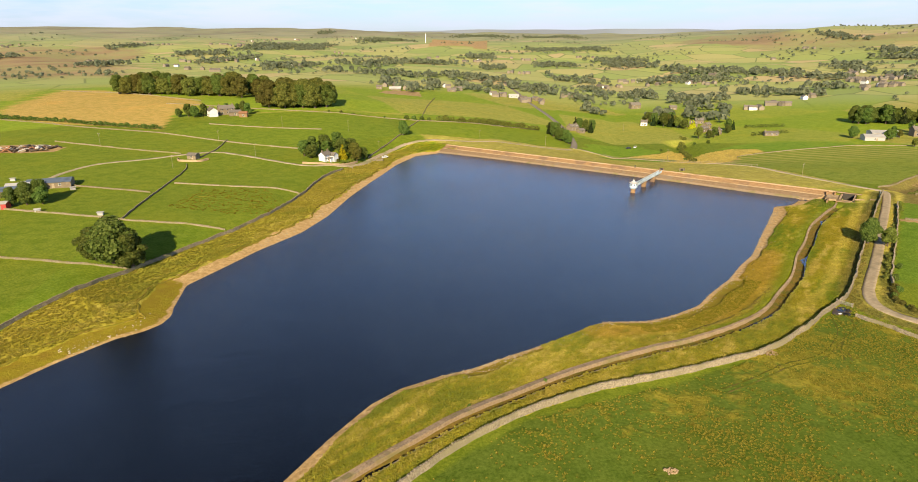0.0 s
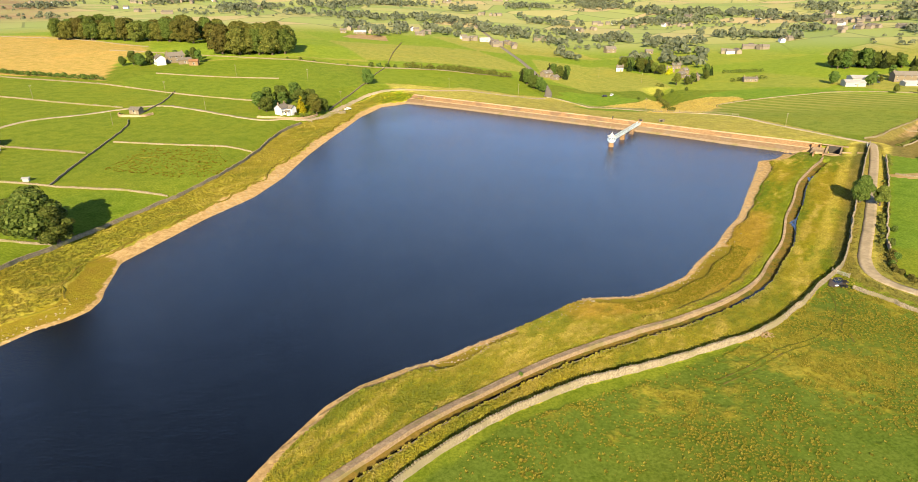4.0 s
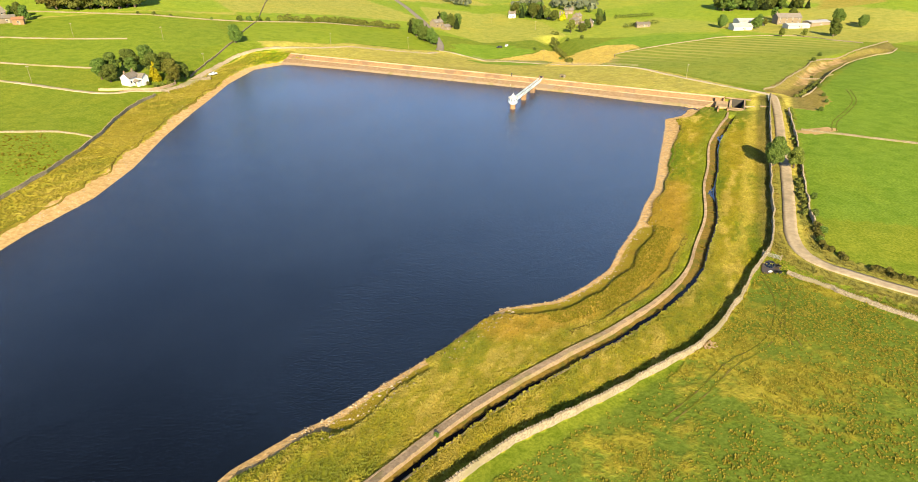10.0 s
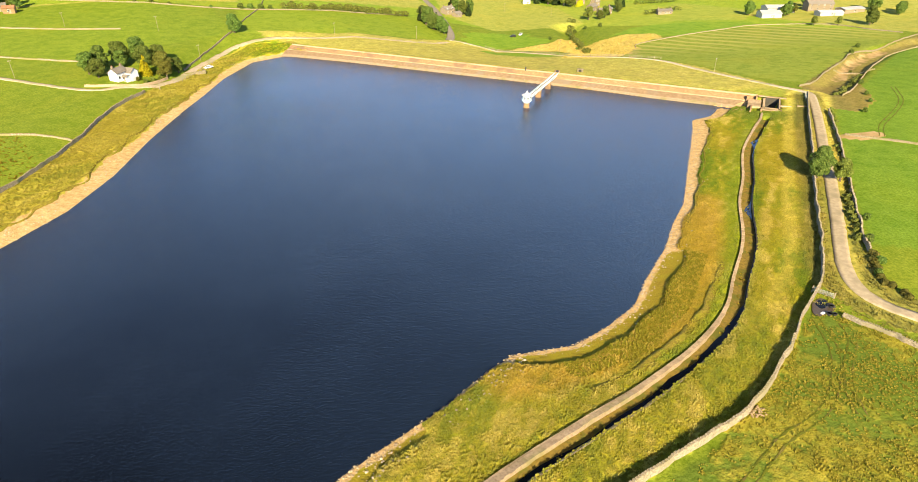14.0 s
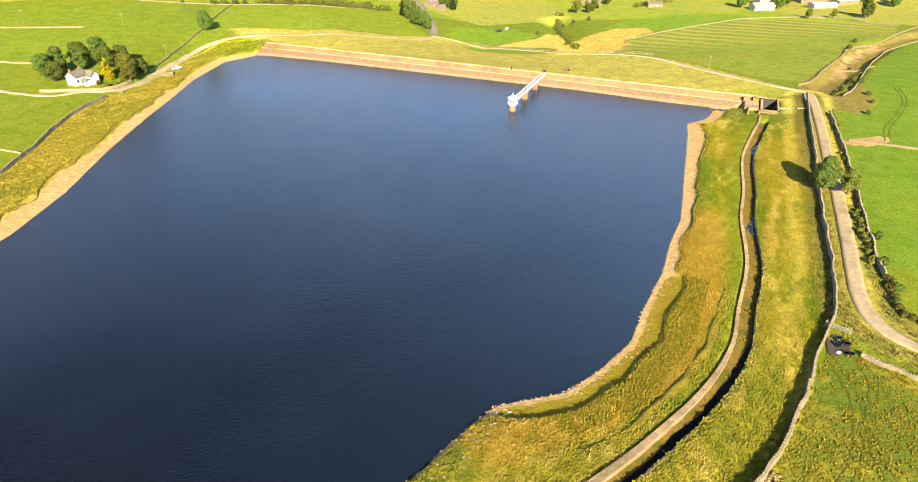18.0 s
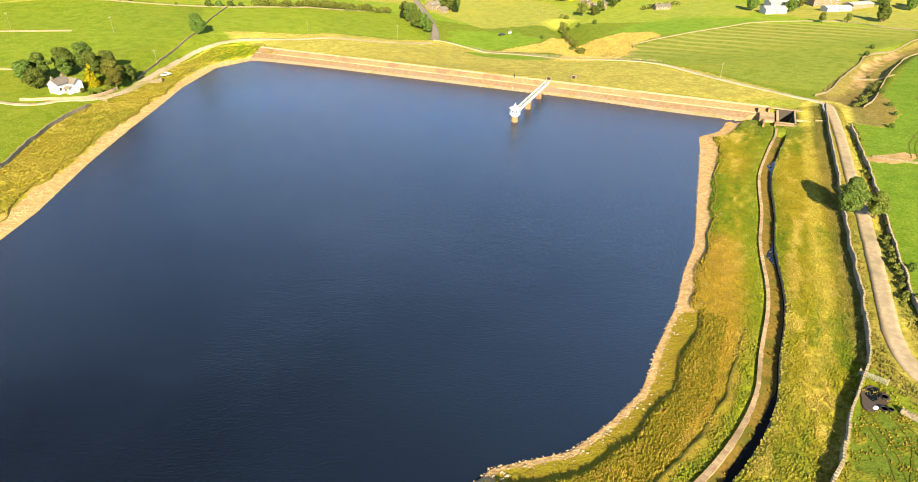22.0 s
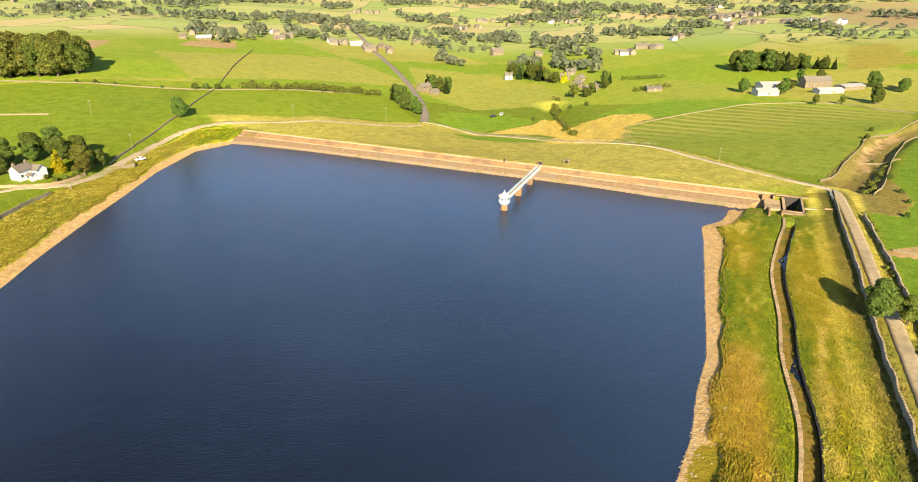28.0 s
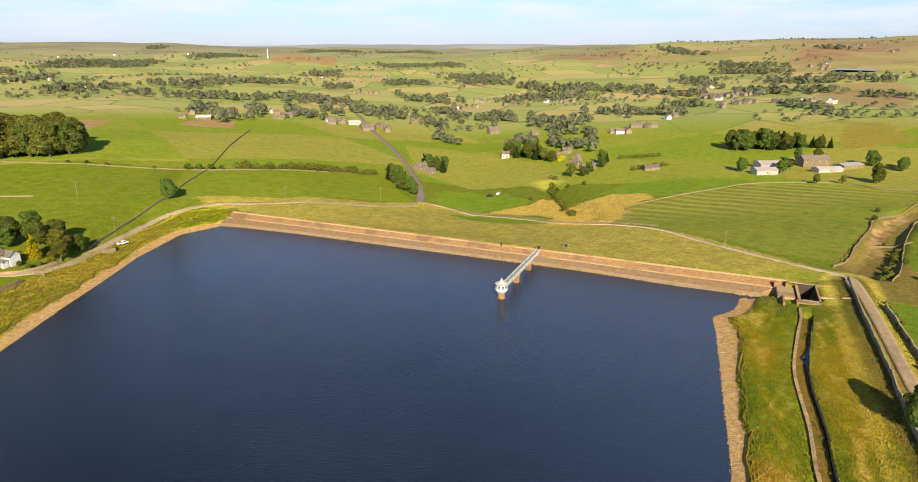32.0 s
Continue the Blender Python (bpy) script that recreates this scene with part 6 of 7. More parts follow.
def far_trees(name, spots, seed, label):
    """spots: x, y, size. Each tree is a clump of leafy facets."""
    rng = np.random.default_rng(seed)
    s = np.array(spots)
    n, m = len(s), 34
    d = rng.normal(size=(n, m, 3))
    d /= np.linalg.norm(d, axis=2)[..., None]
    d[..., 2] = np.abs(d[..., 2]) * 1.0 - 0.25
    size = s[:, 2][:, None, None]
    z = ground_height(s[:, 0], s[:, 1])
    base = np.stack([s[:, 0], s[:, 1], z], 1)[:, None]
    c = base + d * size * (0.42, 0.42, 0.5) * (0.7 + 0.35 * rng.random((n, m, 1))) + np.array([0, 0, 0.42]) * size
    nrm = d + 0.4 * rng.normal(size=d.shape)
    nrm /= np.linalg.norm(nrm, axis=2)[..., None]
    t1 = np.cross(nrm, rng.normal(size=d.shape))
    t1 /= np.linalg.norm(t1, axis=2)[..., None]
    t2 = np.cross(nrm, t1)
    w = size * 0.15 * (0.6 + 0.8 * rng.random((n, m, 1)))
    co = np.stack([c - t1 * w - t2 * w * 0.5, c + t1 * w * 0.3 - t2 * w, c + t1 * w + t2 * w * 0.5, c - t1 * w * 0.3 + t2 * w], 2).reshape(-1, 3)
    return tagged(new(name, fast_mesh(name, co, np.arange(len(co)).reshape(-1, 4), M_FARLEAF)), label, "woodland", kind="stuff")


wood_rng = np.random.default_rng(5)
spots = []
for ax, ay, bx, by in (*WOODS_A, *WOODS_B, *WOODS_C, *WOODS_D):
    far_off = math.hypot(ax - 15, ay - 60)
    long = math.hypot(bx - ax, by - ay)
    deep = 6 + 0.016 * far_off
    for k in range(int(6 + long * deep / 45)):
        f = wood_rng.random()
        spots.append((ax + (bx - ax) * f + wood_rng.normal() * (3 + 0.08 * long), ay + (by - ay) * f + wood_rng.normal() * deep, 6 + 8 * wood_rng.random() ** 1.5))
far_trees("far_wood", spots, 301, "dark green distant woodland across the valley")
spots = []
for k in range(8000):
    r, az = 640 + 2400 * wood_rng.random() ** 1.3, radians(wood_rng.uniform(-48, 56))
    x, y = 15 + r * math.sin(az), 60 + r * math.cos(az)
    # trees follow the hedge lines of the far fields
    if r > 760 and math.sin(x / 60 + 1.7 * math.sin(y / 170)) + math.sin(y / 75 + 1.3 * math.sin(x / 130)) < 0.75:
        continue
    if r < 800:
        continue
    spots.append((x, y, 4 + 5 * wood_rng.random() ** 2))
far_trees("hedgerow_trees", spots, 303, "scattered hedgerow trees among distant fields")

# ---- buildings ----


def house(at, length, width, eaves, pitch, wall_mat, roof_mat, label, category="house", windows=4, chimneys=2, group="", doors=1):
    """A gabled building along x: walls with gables, roof slabs, chimneys, windows with frames and panes."""
    top = empty(category.replace(" ", "_"), at, label, category, group)
    ridge = eaves + math.tan(radians(pitch)) * width / 2
    L, W = length / 2, width / 2
    v = [(-L, -W, -1.5), (L, -W, -1.5), (L, W, -1.5), (-L, W, -1.5), (-L, -W, eaves), (L, -W, eaves), (L, W, eaves), (-L, W, eaves), (-L, 0, ridge), (L, 0, ridge)]
    f = [(0, 1, 5, 4), (1, 2, 6, 9, 5), (2, 3, 7, 6), (3, 0, 4, 8, 7), (4, 5, 9, 8), (6, 7, 8, 9)]
    child("wall", mesh_of("wall", v, f, wall_mat), top)
    slope = math.hypot(W + 0.35, (ridge - eaves) * (W + 0.35) / W)
    for sgn in (-1, 1):
        bm = boxed(-L - 0.3, L + 0.3, 0, slope, 0.02, 0.2)
        r = part("roof", bm, roof_mat, top)
        r.matrix_local = Matrix.Translation((0, 0, ridge + 0.03)) @ Matrix.Rotation(0 if sgn > 0 else math.pi, 4, "Z") @ Matrix.Rotation(-radians(pitch), 4, "X")
    for k in range(chimneys):
        cx = (-L + 0.6) if k == 0 else (L - 0.6)
        ch = part("chimney", boxed(cx - 0.4, cx + 0.4, -0.35, 0.35, ridge - 0.7, ridge + 1.0, bevel=0.04), M_WALLSTONE, top)
        part("chimney_pot", lathe([(0.16, ridge + 1.0), (0.13, ridge + 1.4)], 8), M_BRICK, ch).location = (cx, 0, 0)
    per = windows // 2
    for sgn in (-1, 1):
        for storey in range(1 if eaves < 3.6 else 2):
            for k in range(per):
                wx = -L + (k + 0.5) * length / per
                wz = 1.0 + storey * 2.5
                fr = part("window", boxed(-0.55, 0.55, -0.06, 0.06, 0, 1.15, bevel=0.02), M_WHITE, top, "white window frame")
                fr.matrix_local = Matrix.Translation((wx, sgn * (W + 0.01), wz))
                part("pane", boxed(-0.45, 0.45, -0.09, 0.09, 0.1, 1.05), M_GLASS, fr, "dark glass")
    for k in range(doors):
        dr = part("door", boxed(-0.5, 0.5, -0.06, 0.06, 0, 2.05, bevel=0.02), M_WOOD, top)
        dr.matrix_local = Matrix.Translation((0.2 * L + k * 2.5, -W - 0.02, 0))
    return top


def put(x, y, turn):
    return pose(x, y, gz(x, y), 0, 0, turn)


# the white cottage on the western shore: two gables and a porch
house(put(-77.0, 357.4, 62), 6.0, 4.4, 3.4, 38, M_WHITE, M_SLATE, "white rendered cottage with a brown slate roof", windows=6, chimneys=2)
house(put(-72.9, 359.6, -28), 4.6, 4.0, 3.2, 36, M_WHITE, M_SLATE, "white gabled cottage wing", windows=4, chimneys=0, doors=0)
house(put(-74.2, 356.4, -28), 3.2, 2.0, 1.95, 28, M_WHITE, M_SLATE, "low white lean-to porch of the cottage", "porch", 2, 0)
dry_wall("pale stone garden wall in front of the white cottage", [(-88, 348), (-80, 347.5), (-70, 351.5), (-64, 358.5), (-60, 367)], 0.4, 0.9, 61, M_PATH, 1.2, "")
# car, stone bay and gate on the track below
bay = empty("stone_bay", put(-51.5, 380, 28), "low stone-walled bay beside the shore track", "wall")
part("front_wall", boxed(-5.5, 5.5, -0.35, 0.35, -0.8, 1.1, bevel=0.08), M_STONE, bay)
part("end_wall", boxed(-5.8, -5.0, -0.2, 3.2, -0.8, 1.1, bevel=0.08), M_STONE, bay)
part("end_wall", boxed(5.0, 5.7, 0.0, 3.4, -0.8, 1.1, bevel=0.08), M_STONE, bay)
shore_gate = empty("timber_gate", put(-62.5, 353.5, -20), "weathered timber gate across the shore path", "gate")
for k in range(5):
    part("rail", boxed(-1.7, 1.7, -0.03, 0.03, 0.25 + 0.22 * k, 0.35 + 0.22 * k), M_WOOD, shore_gate)
for sx in (-1.8, 1.8):
    part("gate_post", boxed(sx - 0.12, sx + 0.12, -0.12, 0.12, -0.3, 1.5), M_WOOD, shore_gate)


def car(at, paint, label):
    top = empty("car", at, label, "car", "parked cars")
    bm = bmesh.new()
    prof = [(-2.1, 0.35), (-2.15, 0.75), (-1.95, 0.95), (-1.1, 1.02), (-0.55, 1.42), (1.0, 1.45), (1.75, 1.02), (2.1, 0.9), (2.15, 0.4)]
    left = [bm.verts.new((px, -0.86, pz)) for px, pz in prof]
    right = [bm.verts.new((px, 0.86, pz)) for px, pz in prof]
    for k in range(len(prof)):
        j = (k + 1) % len(prof)
        bm.faces.new((left[k], left[j], right[j], right[k]))
    bm.faces.new(left[::-1])
    bm.faces.new(right)
    bmesh.ops.recalc_face_normals(bm, faces=bm.faces)
    bmesh.ops.bevel(bm, geom=list(bm.edges), offset=0.05, segments=1, affect="EDGES")
    part("body", bm, paint, top)
    for sgn in (-1, 1):
        part("side_window", boxed(-0.75, 1.1, 0.85 * sgn - 0.03, 0.85 * sgn + 0.03, 1.02, 1.34, bevel=0.02), M_GLASS, top)
        for wx in (-1.35, 1.3):
            wh = part("wheel", lathe([(0.2, -0.1), (0.32, -0.1), (0.32, 0.1), (0.2, 0.1)], 14), M_BLACK, top)
            wh.matrix_local = Matrix.Translation((wx, 0.78 * sgn, 0.32)) @ Matrix.Rotation(math.pi / 2, 4, "X")
    ws = part("windscreen", boxed(-0.03, 0.03, -0.72, 0.72, -0.3, 0.3), M_GLASS, top)
    ws.matrix_local = Matrix.Translation((-0.84, 0, 1.22)) @ Matrix.Rotation(radians(52), 4, "Y")
    rw = part("rear_window", boxed(-0.03, 0.03, -0.7, 0.7, -0.3, 0.3), M_GLASS, top)
    rw.matrix_local = Matrix.Translation((1.4, 0, 1.24)) @ Matrix.Rotation(radians(-58), 4, "Y")
    return top


car(pose(-46.6, 391.5, gz(-46.6, 391.5) + 0.05, 0, 0, 40), M_WHITE, "white car parked beside the shore track")
car(pose(141, 497, gz(141, 497) + 0.05, 0, 0, 60), M_WHITE, "white car parked on a lay-by")
car(pose(134.5, 493, gz(134.5, 493) + 0.05, 0, 0, 10), M_BLACK, "dark car parked on a lay-by")

# western farm: sheds with dark sheeting, a small stone barn, huts, a dump
for x, y, tn, L, W, col, lb in ((-203, 272, 20, 16, 9, M_DARKSHEET, "long low shed with a blue-grey sheet roof"), (-192, 288, 20, 18, 9, M_DARKSHEET, "long low shed with a dark sheet roof"), (-199, 281, 20, 15, 7, M_SHEET, "low shed with a pale sheet roof")):
    house(put(x, y, tn), L, W, 2.6, 14, M_WALLSTONE, col, lb, "shed", 4, 0, "western farm sheds")
house(put(-191, 252, 10), 6, 4, 2.4, 16, M_REDPAINT, M_SHEET, "small red-painted shed among trees", "shed", 2, 0)
for x, y, tn, lb in ((-206.7, 291.3, 15, "white box trailer on the grass"), (-144.8, 243.4, 10, "small white field shelter"), (-172.8, 247.4, 30, "white feed hut beside the wall"), (-216, 297, 20, "pale hut by the farm track"), (-179, 283, 40, "small pale field hut")):
    house(put(x, y, tn), 2.0, 1.4, 1.15, 12, M_SHEET, M_SHEET, lb, "hut", 0, 0, "field huts", 0)
house(put(-150.5, 352, -12), 5.4, 4.2, 2.3, 26, M_WALLSTONE, M_SLATE, "small square stone barn beside the crossing tracks", "barn", 2, 0)
dry_wall("low pale wall round the stone barn yard", [(-158, 350), (-156, 345), (-145, 345), (-141, 350)], 0.5, 1.0, 62, M_PATH, 1.2, "")
dump = empty("scrap_heap", put(-254, 364, 15), "untidy heap of rubble, timber and scrap", "heap")
rng = np.random.default_rng(77)
for k in range(130):
    a, r = rng.random() * 6.28, rng.random() ** 0.6
    sx, sy, sz = 0.5 + 1.6 * rng.random(), 0.4 + rng.random(), 0.3 + 0.7 * rng.random()
    bit = part("scrap", boxed(-sx, sx, -sy, sy, 0, sz, bevel=0.05), (M_WOOD, M_MUD, M_BARK, M_SHEET, M_BRICK, M_MUD)[k % 6], dump)
    bit.matrix_local = pose(20 * r * math.cos(a), 8 * r * math.sin(a), 0.1 + 1.6 * (1 - r) * rng.random(), 25 * rng.normal(), 20 * rng.normal(), rng.random() * 360)
# hill farm under the wood
house(put(-183, 500, 35), 11.5, 7.5, 4.6, 32, M_WALLSTONE, M_SLATE, "brown stone hill farmhouse below the wood", windows=6)
house(put(-190, 489, -50), 8, 6, 4.6, 34, M_WHITE, M_SLATE, "white rendered farm cottage", windows=4)
house(put(-174, 494, 20), 9, 5, 3.0, 28, M_WALLSTONE, M_SLATE, "stone outbuilding with a slate roof", "barn", 2, 0)
house(put(-166, 489, 10), 6, 4.5, 3.0, 25, M_GRIT, M_BRICK, "small sandstone store by the farmhouse", "shed", 2, 0)
house(put(-214, 506, 5), 8, 5, 2.6, 24, M_WALLSTONE, M_SLATE, "low field barn at the golden field's edge", "barn", 2, 0)
# fork house
house(put(104, 574, 35), 9.5, 6, 3.7, 34, M_WALLSTONE, M_SLATE, "stone roadside house with a brown roof", windows=4)
house(put(110, 566, 35), 6, 5, 2.5, 30, M_WALLSTONE, M_SLATE, "stone outhouse beside the road", "barn", 2, 1)
# gully hamlet
house(put(190, 646, -15), 6.5, 5.2, 3.7, 36, M_WHITE, M_SLATE, "small white house alone on a green slope", windows=4)
for x, y, tn, L in ((221, 619, 15, 9), (229, 614, -20, 10), (224, 575, 40, 12), (222, 549, 10, 10), (230, 556, 60, 8), (244, 640, -10, 11), (236, 598, 30, 8)):
    house(put(x, y, tn), 0.75 * L, 5.4, 3.7, 34, M_WALLSTONE, M_SLATE, "stone cottage in the gully hamlet", windows=4, group="gully hamlet")
house(put(265, 532, -8), 11, 5.6, 2.4, 24, M_WALLSTONE, M_SLATE, "long low stone bungalow beside a thick hedge", windows=6)
# eastern farm
house(put(342, 505, -12), 20, 12, 3.3, 14, M_SHEET, M_SHEET, "large white sheeted barn", "barn", 2, 0)
house(put(321, 485, -12), 14, 10, 3.0, 16, M_SHEET, M_SHEET, "white sheeted farm shed", "barn", 2, 0)
house(put(371, 499, -10), 19, 8.5, 4.9, 30, M_WALLSTONE, M_SLATE, "long brown stone farmhouse and barn", "farmhouse", 8, 2)
house(put(362, 476, -8), 17, 8, 2.5, 12, M_SHEET, M_SHEET, "low pale cattle shed", "barn", 2, 0)
house(put(384, 482, 6), 18, 9, 2.6, 12, M_WALLSTONE, M_SHEET, "wide farm shed with a pale roof", "barn", 2, 0)
dry_wall("dry-stone wall around the big mown field", [(189, 420), (196, 430), (232, 442), (262, 450), (293, 457), (332, 439), (341, 414), (349, 397)], 0.26, 0.5, 64)
house(put(640, 782, 20), 10, 7, 5, 36, M_WHITE, M_SLATE, "tall white house on the skyline of a pasture", windows=4)
house(put(628, 776, 20), 12, 6, 2.8, 25, M_WALLSTONE, M_SHEET, "low buildings beside the white house", "barn", 2, 0)
# mid-distance farms
for x, y, tn, L, W, H, wm, rm, lb in ((-9, 842, 5, 16, 8, 3.2, M_WALLSTONE, M_SLATE, "stone farm building behind a paddock"), (58, 838, 5, 14, 9, 4.6, M_WALLSTONE, M_SLATE, "stone farmhouse beside the main road"), (72, 836, 5, 18, 9, 3.4, M_SHEET, M_SHEET, "white-roofed shed beside the road"), (100, 830, -60, 12, 7, 4.5, M_WALLSTONE, M_SLATE, "stone cottage by the main road"),
                                     (106, 815, -60, 12, 7, 4.5, M_WALLSTONE, M_SLATE, "stone cottage by the main road"), (-80, 812, 0, 20, 9, 3.0, M_WALLSTONE, M_SHEET, "low pale farm shed"), (-100, 812, 5, 10, 7, 4.4, M_WALLSTONE, M_SLATE, "stone farmhouse by a brown paddock"), (228, 822, 10, 18, 12, 6, M_WALLSTONE, M_SLATE, "large stone barn with a steep brown roof"), (265, 785, -5, 12, 8, 4.2, M_WALLSTONE, M_SLATE, "stone house beside trees")):
    house(put(x, y, tn), 0.72 * L, 0.75 * W, max(2.4, 0.8 * H), 32, wm, rm, lb, "farm building", 4, 1)
# the villages across the valley
VILLAGES_A = [(-1340, 1979, 45, 5), (-1015, 2176, 67, 6), (-806, 1437, 15, 3), (-783, 1462, 12, 2), (-706, 2009, 49, 7), (-702, 2425, 91, 9), (-671, 2560, 71, 7), (-658, 2032, 60, 7), (-601, 1450, 15, 3), (-548, 1221, 10, 3), (-531, 1502, 21, 5), (-526, 1489, 33, 5), (-510, 1565, 18, 4), (-464, 1511, 17, 2), (-446, 1101, 13, 3), (-396, 1055, 8, 2), (-395, 2574, 70, 5), (-343, 1884, 20, 3), (-307, 1238, 14, 3), (-304, 1200, 23, 4), (-91, 860, 7, 2), (-69, 1660, 23, 3), (-64, 833, 7, 2), (-14, 900, 6, 2)]
VILLAGES_B = [(-1, 865, 4, 2), (34, 1541, 24, 6), (52, 835, 8, 3), (90, 804, 14, 7), (117, 1272, 24, 5), (152, 908, 6, 2), (167, 1653, 35, 4), (169, 898, 7, 3), (265, 1115, 23, 7), (321, 1179, 21, 4), (335, 1732, 31, 3), (339, 1122, 10, 2), (341, 739, 10, 4), (387, 761, 11, 5), (413, 1080, 21, 7), (447, 817, 12, 4), (480, 1182, 17, 4), (485, 851, 8, 3), (566, 864, 29, 5), (574, 1128, 15, 4), (576, 872, 23, 7), (606, 838, 14, 4), (606, 956, 25, 8), (609, 987, 20, 9)]
VILLAGES_C = [(631, 978, 18, 8), (644, 816, 14, 4), (650, 1090, 14, 4), (659, 957, 17, 6), (676, 1000, 20, 6), (685, 1098, 22, 4), (735, 1491, 17, 2), (878, 1621, 16, 2), (903, 945, 11, 2), (908, 1356, 17, 2), (1024, 1213, 22, 4), (1046, 1270, 29, 8), (1161, 1794, 49, 5), (1262, 1806, 12, 1), (1382, 1432, 25, 3), (1474, 1635, 27, 4)]
proto = [house(Matrix.Translation((0, 0, -900)), L, 8, 4.8, 34, wm, rm, lb, "house", 0, 1, "valley villages", 0) for L, wm, rm, lb in ((10, M_SUNLITSTONE, M_SLATE, "stone village house with a slate roof"), (12, M_WHITE, M_SLATE, "white rendered village house"), (22, M_SUNLITSTONE, M_SLATE, "terrace of stone village houses"), (13, M_SUNLITSTONE, M_SLATE, "sunlit gabled stone village house"))]
v_rng = np.random.default_rng(12)
for k, (x, y, half, count) in enumerate([*VILLAGES_A, *VILLAGES_B, *VILLAGES_C]):
    for j in range(count):
        px, py = x + v_rng.uniform(-1, 1) * half, y + v_rng.normal() * (6 + 0.3 * half)
        copy_thing(proto[(0, 2, 3, 0, 0, 3, 2, 0, 3, 1)[(k * 3 + j) % 10]], put(px, py, v_rng.choice([0, 90]) + v_rng.uniform(-25, 25)) @ Matrix.Scale(0.72, 4))
for k in proto:
    for o in (*k.children_recursive, k):
        bpy.data.objects.remove(o)

# ---- poles and fences ----
pole = empty("telegraph_pole", Matrix.Translation((0, 0, -900)), "slender weathered telegraph pole in a pasture", "pole", "telegraph poles")
part("pole", lathe([(0.08, -0.5), (0.055, 7.5)], 8), M_WOOD, pole)
part("crossarm", boxed(-0.7, 0.7, -0.06, 0.06, 7.0, 7.14), M_WOOD, pole)
for sx in (-0.55, 0.55):
    part("insulator", lathe([(0.05, 7.14), (0.07, 7.22), (0.03, 7.32)], 6), M_WHITE, pole).location = (sx, 0, 0)
for x, y in ((-77.5, 441.6), (-51.1, 399.8), (15.2, 448), (64.2, 461), (184.5, 561), (126, 639), (160.5, 612), (141, 418), (186.3, 333), (-218.5, 380.6), (-151.7, 395.5), (-118.4, 361.6), (-151.9, 327.8), (-127, 454)):
    copy_thing(pole, put(x, y, 40))
for o in (*pole.children, pole):
    bpy.data.objects.remove(o)


def fence(label, pts, gap=2.6, height=1.15):
    line = curve_points(pts, gap)
    z = ground_height(line[:, 0], line[:, 1])
    top = empty("fence", Matrix.Translation((line[0][0], line[0][1], z[0])), label, "fence", "timber fences")
    me = mesh_of("post", *_box_data(0.07, 0.07, height), M_WOOD)
    for p, zz in zip(line, z):
        child("post", me, top, "", Matrix.Translation((p[0] - line[0][0], p[1] - line[0][1], zz - z[0])))
    for a, b, za, zb in zip(line, line[1:], z, z[1:]):
        d = Vector((b[0] - a[0], b[1] - a[1], zb - za))
        for up in (0.45, 0.85):
            r = child("rail", mesh_of("rail", *_box_data(d.length / 2, 0.03, 0.09), M_WOOD), top)
            r.matrix_local = Matrix.Translation(((a[0] + b[0]) / 2 - line[0][0], (a[1] + b[1]) / 2 - line[0][1], (za + zb) / 2 - z[0] + up * height)) @ d.to_track_quat("X", "Z").to_matrix().to_4x4()
    return top


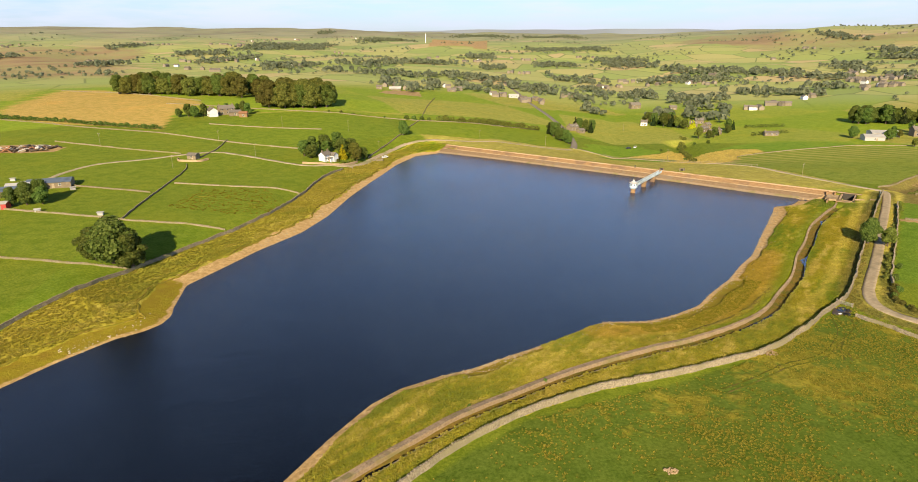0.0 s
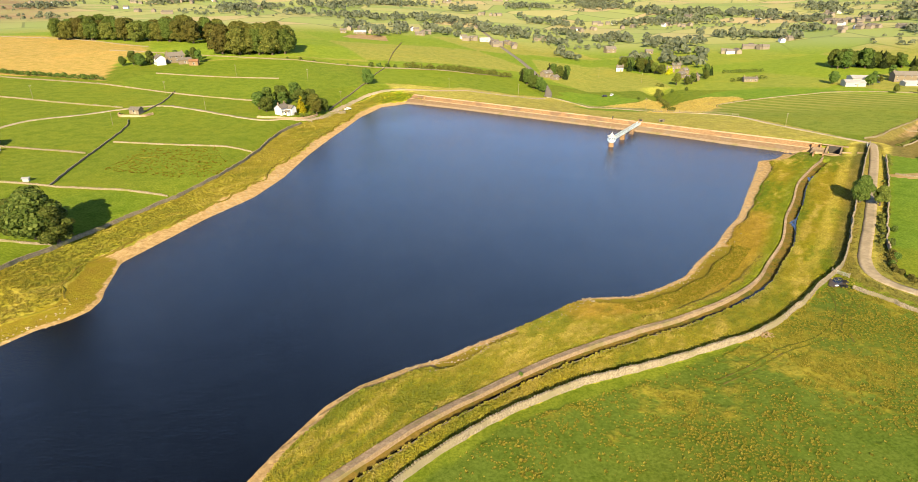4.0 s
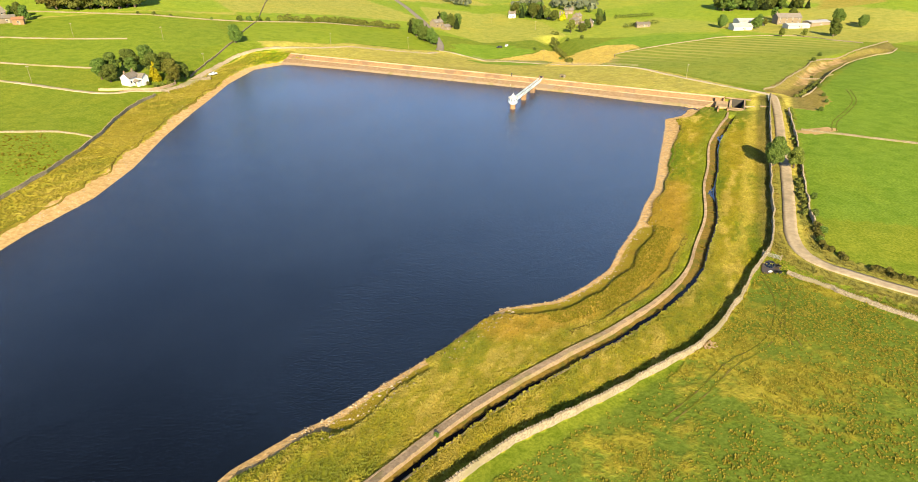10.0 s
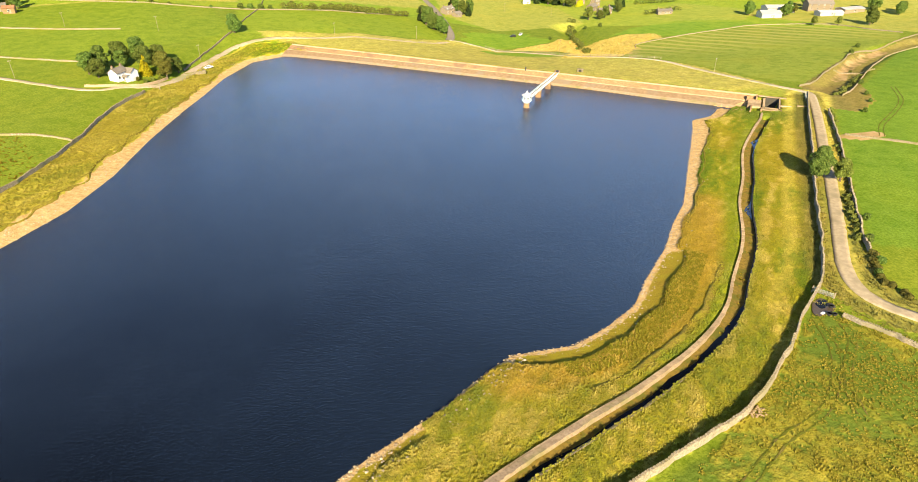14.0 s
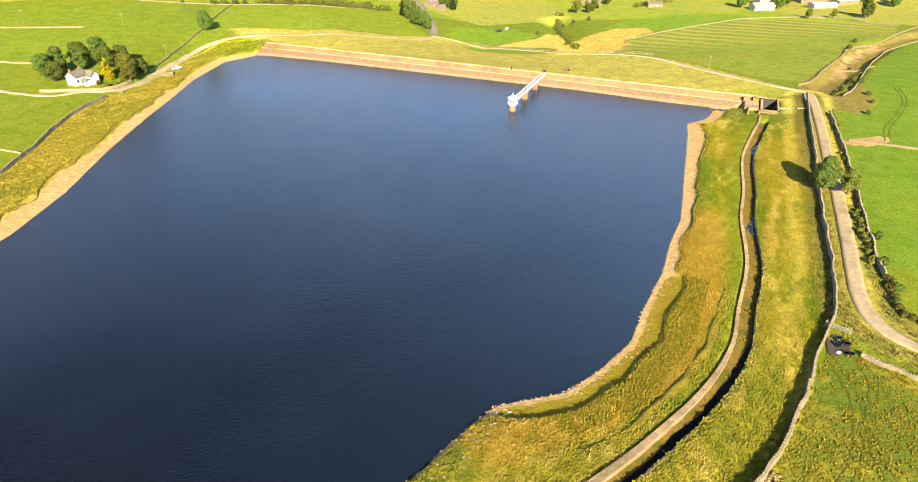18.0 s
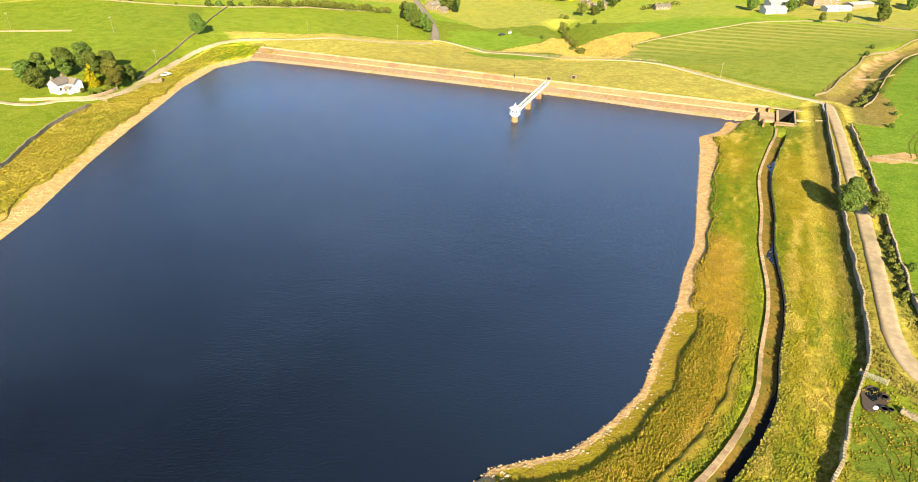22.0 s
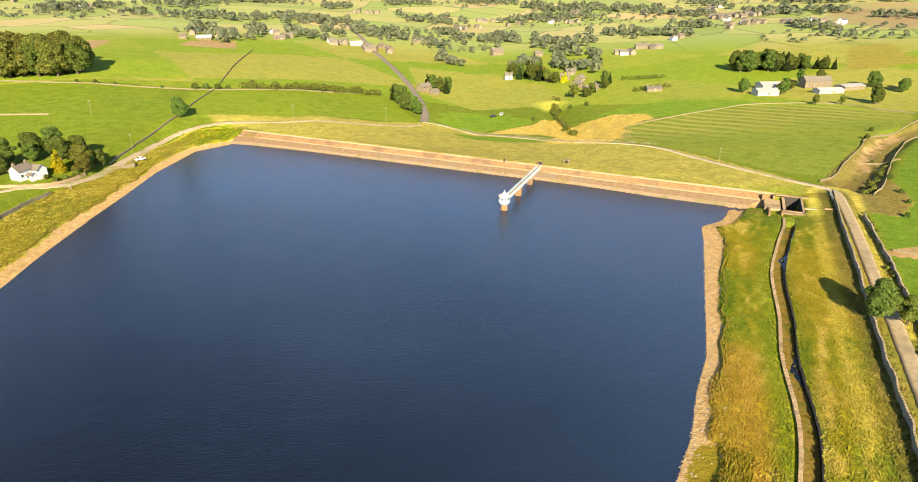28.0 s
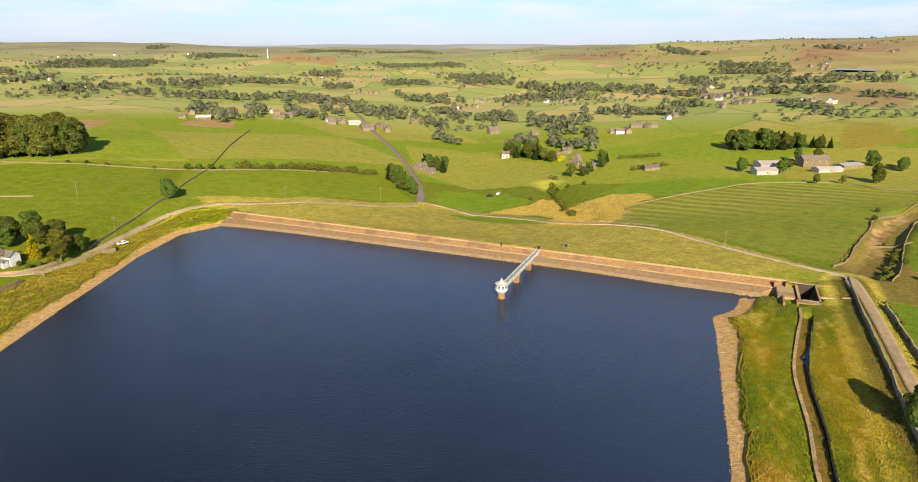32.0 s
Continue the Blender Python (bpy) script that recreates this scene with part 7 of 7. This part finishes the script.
def _box_data(hx, hy, h):
    v = [(-hx, -hy, 0), (hx, -hy, 0), (hx, hy, 0), (-hx, hy, 0), (-hx, -hy, h), (hx, -hy, h), (hx, hy, h), (-hx, hy, h)]
    return v, [(0, 1, 5, 4), (1, 2, 6, 5), (2, 3, 7, 6), (3, 0, 4, 7), (4, 5, 6, 7)]


fence("timber post-and-rail fence above the dam bank", [(-14, 440.5), (0, 440), (20, 440.5), (45, 442.5), (68, 448), (82, 457)])
fence("timber post-and-rail fence along the shore track", [(-60, 358), (-54.5, 368), (-51, 380), (-45, 402)])
fence("timber fence along the dam-foot track", [(107, 459), (126, 431), (143, 405), (164, 391), (182, 376)], 3.2)

# ---- far landmarks ----
mast = empty("mast", put(-116, 2342, 0), "tall slender white mast beside a far quarry", "mast")
part("shaft", lathe([(1.6, -2), (1.3, 15), (1.1, 27), (1.1, 28)], 10), M_WHITE, mast)
part("head", lathe([(1.1, 28), (1.7, 28.6), (1.7, 30), (1.0, 30.4)], 10), M_WHITE, mast)
far_lake = [(966, 1151), (1002, 1088), (1075, 1150), (1046, 1215)]
lake_z = sum(gz(*p) for p in far_lake) / 4 + 0.8
# the reflected sky is painted on as a matte pale blue
M_FARWATER = speckled("sky_coloured_water", (0.28, 0.38, 0.52), (0.34, 0.45, 0.6), 0.05, 0.6, 0.0, 0.01)
tagged(new("far_water", mesh_of("far_water", [(*p, lake_z) for p in far_lake], [(0, 1, 2, 3)], M_FARWATER)), "small distant reservoir below the moor", "water", kind="structure")
# hills beyond the moor, their haze painted as a blue-grey colour
hv, hf = [], []
for k in range(121):
    az = radians(-50 + 100 * k / 120)
    up = 84 + 5 * math.sin(az * 9) + 3 * math.sin(az * 23 + 1) + 1.5 * math.sin(az * 61)
    for r, z in ((4600, -50), (4640, up * 0.5), (4760, up), (4764, -50)):
        hv.append((15 + r * math.sin(az), 60 + r * math.cos(az), z))
for k in range(120):
    hf += [(4 * k + j, 4 * k + j + 4, 4 * k + j + 5, 4 * k + j + 1) for j in range(3)]
M_BLUEHILL = speckled("haze_blue", (0.20, 0.24, 0.29), (0.27, 0.30, 0.34), 0.002, 1.0, 0.0, 0.0006)
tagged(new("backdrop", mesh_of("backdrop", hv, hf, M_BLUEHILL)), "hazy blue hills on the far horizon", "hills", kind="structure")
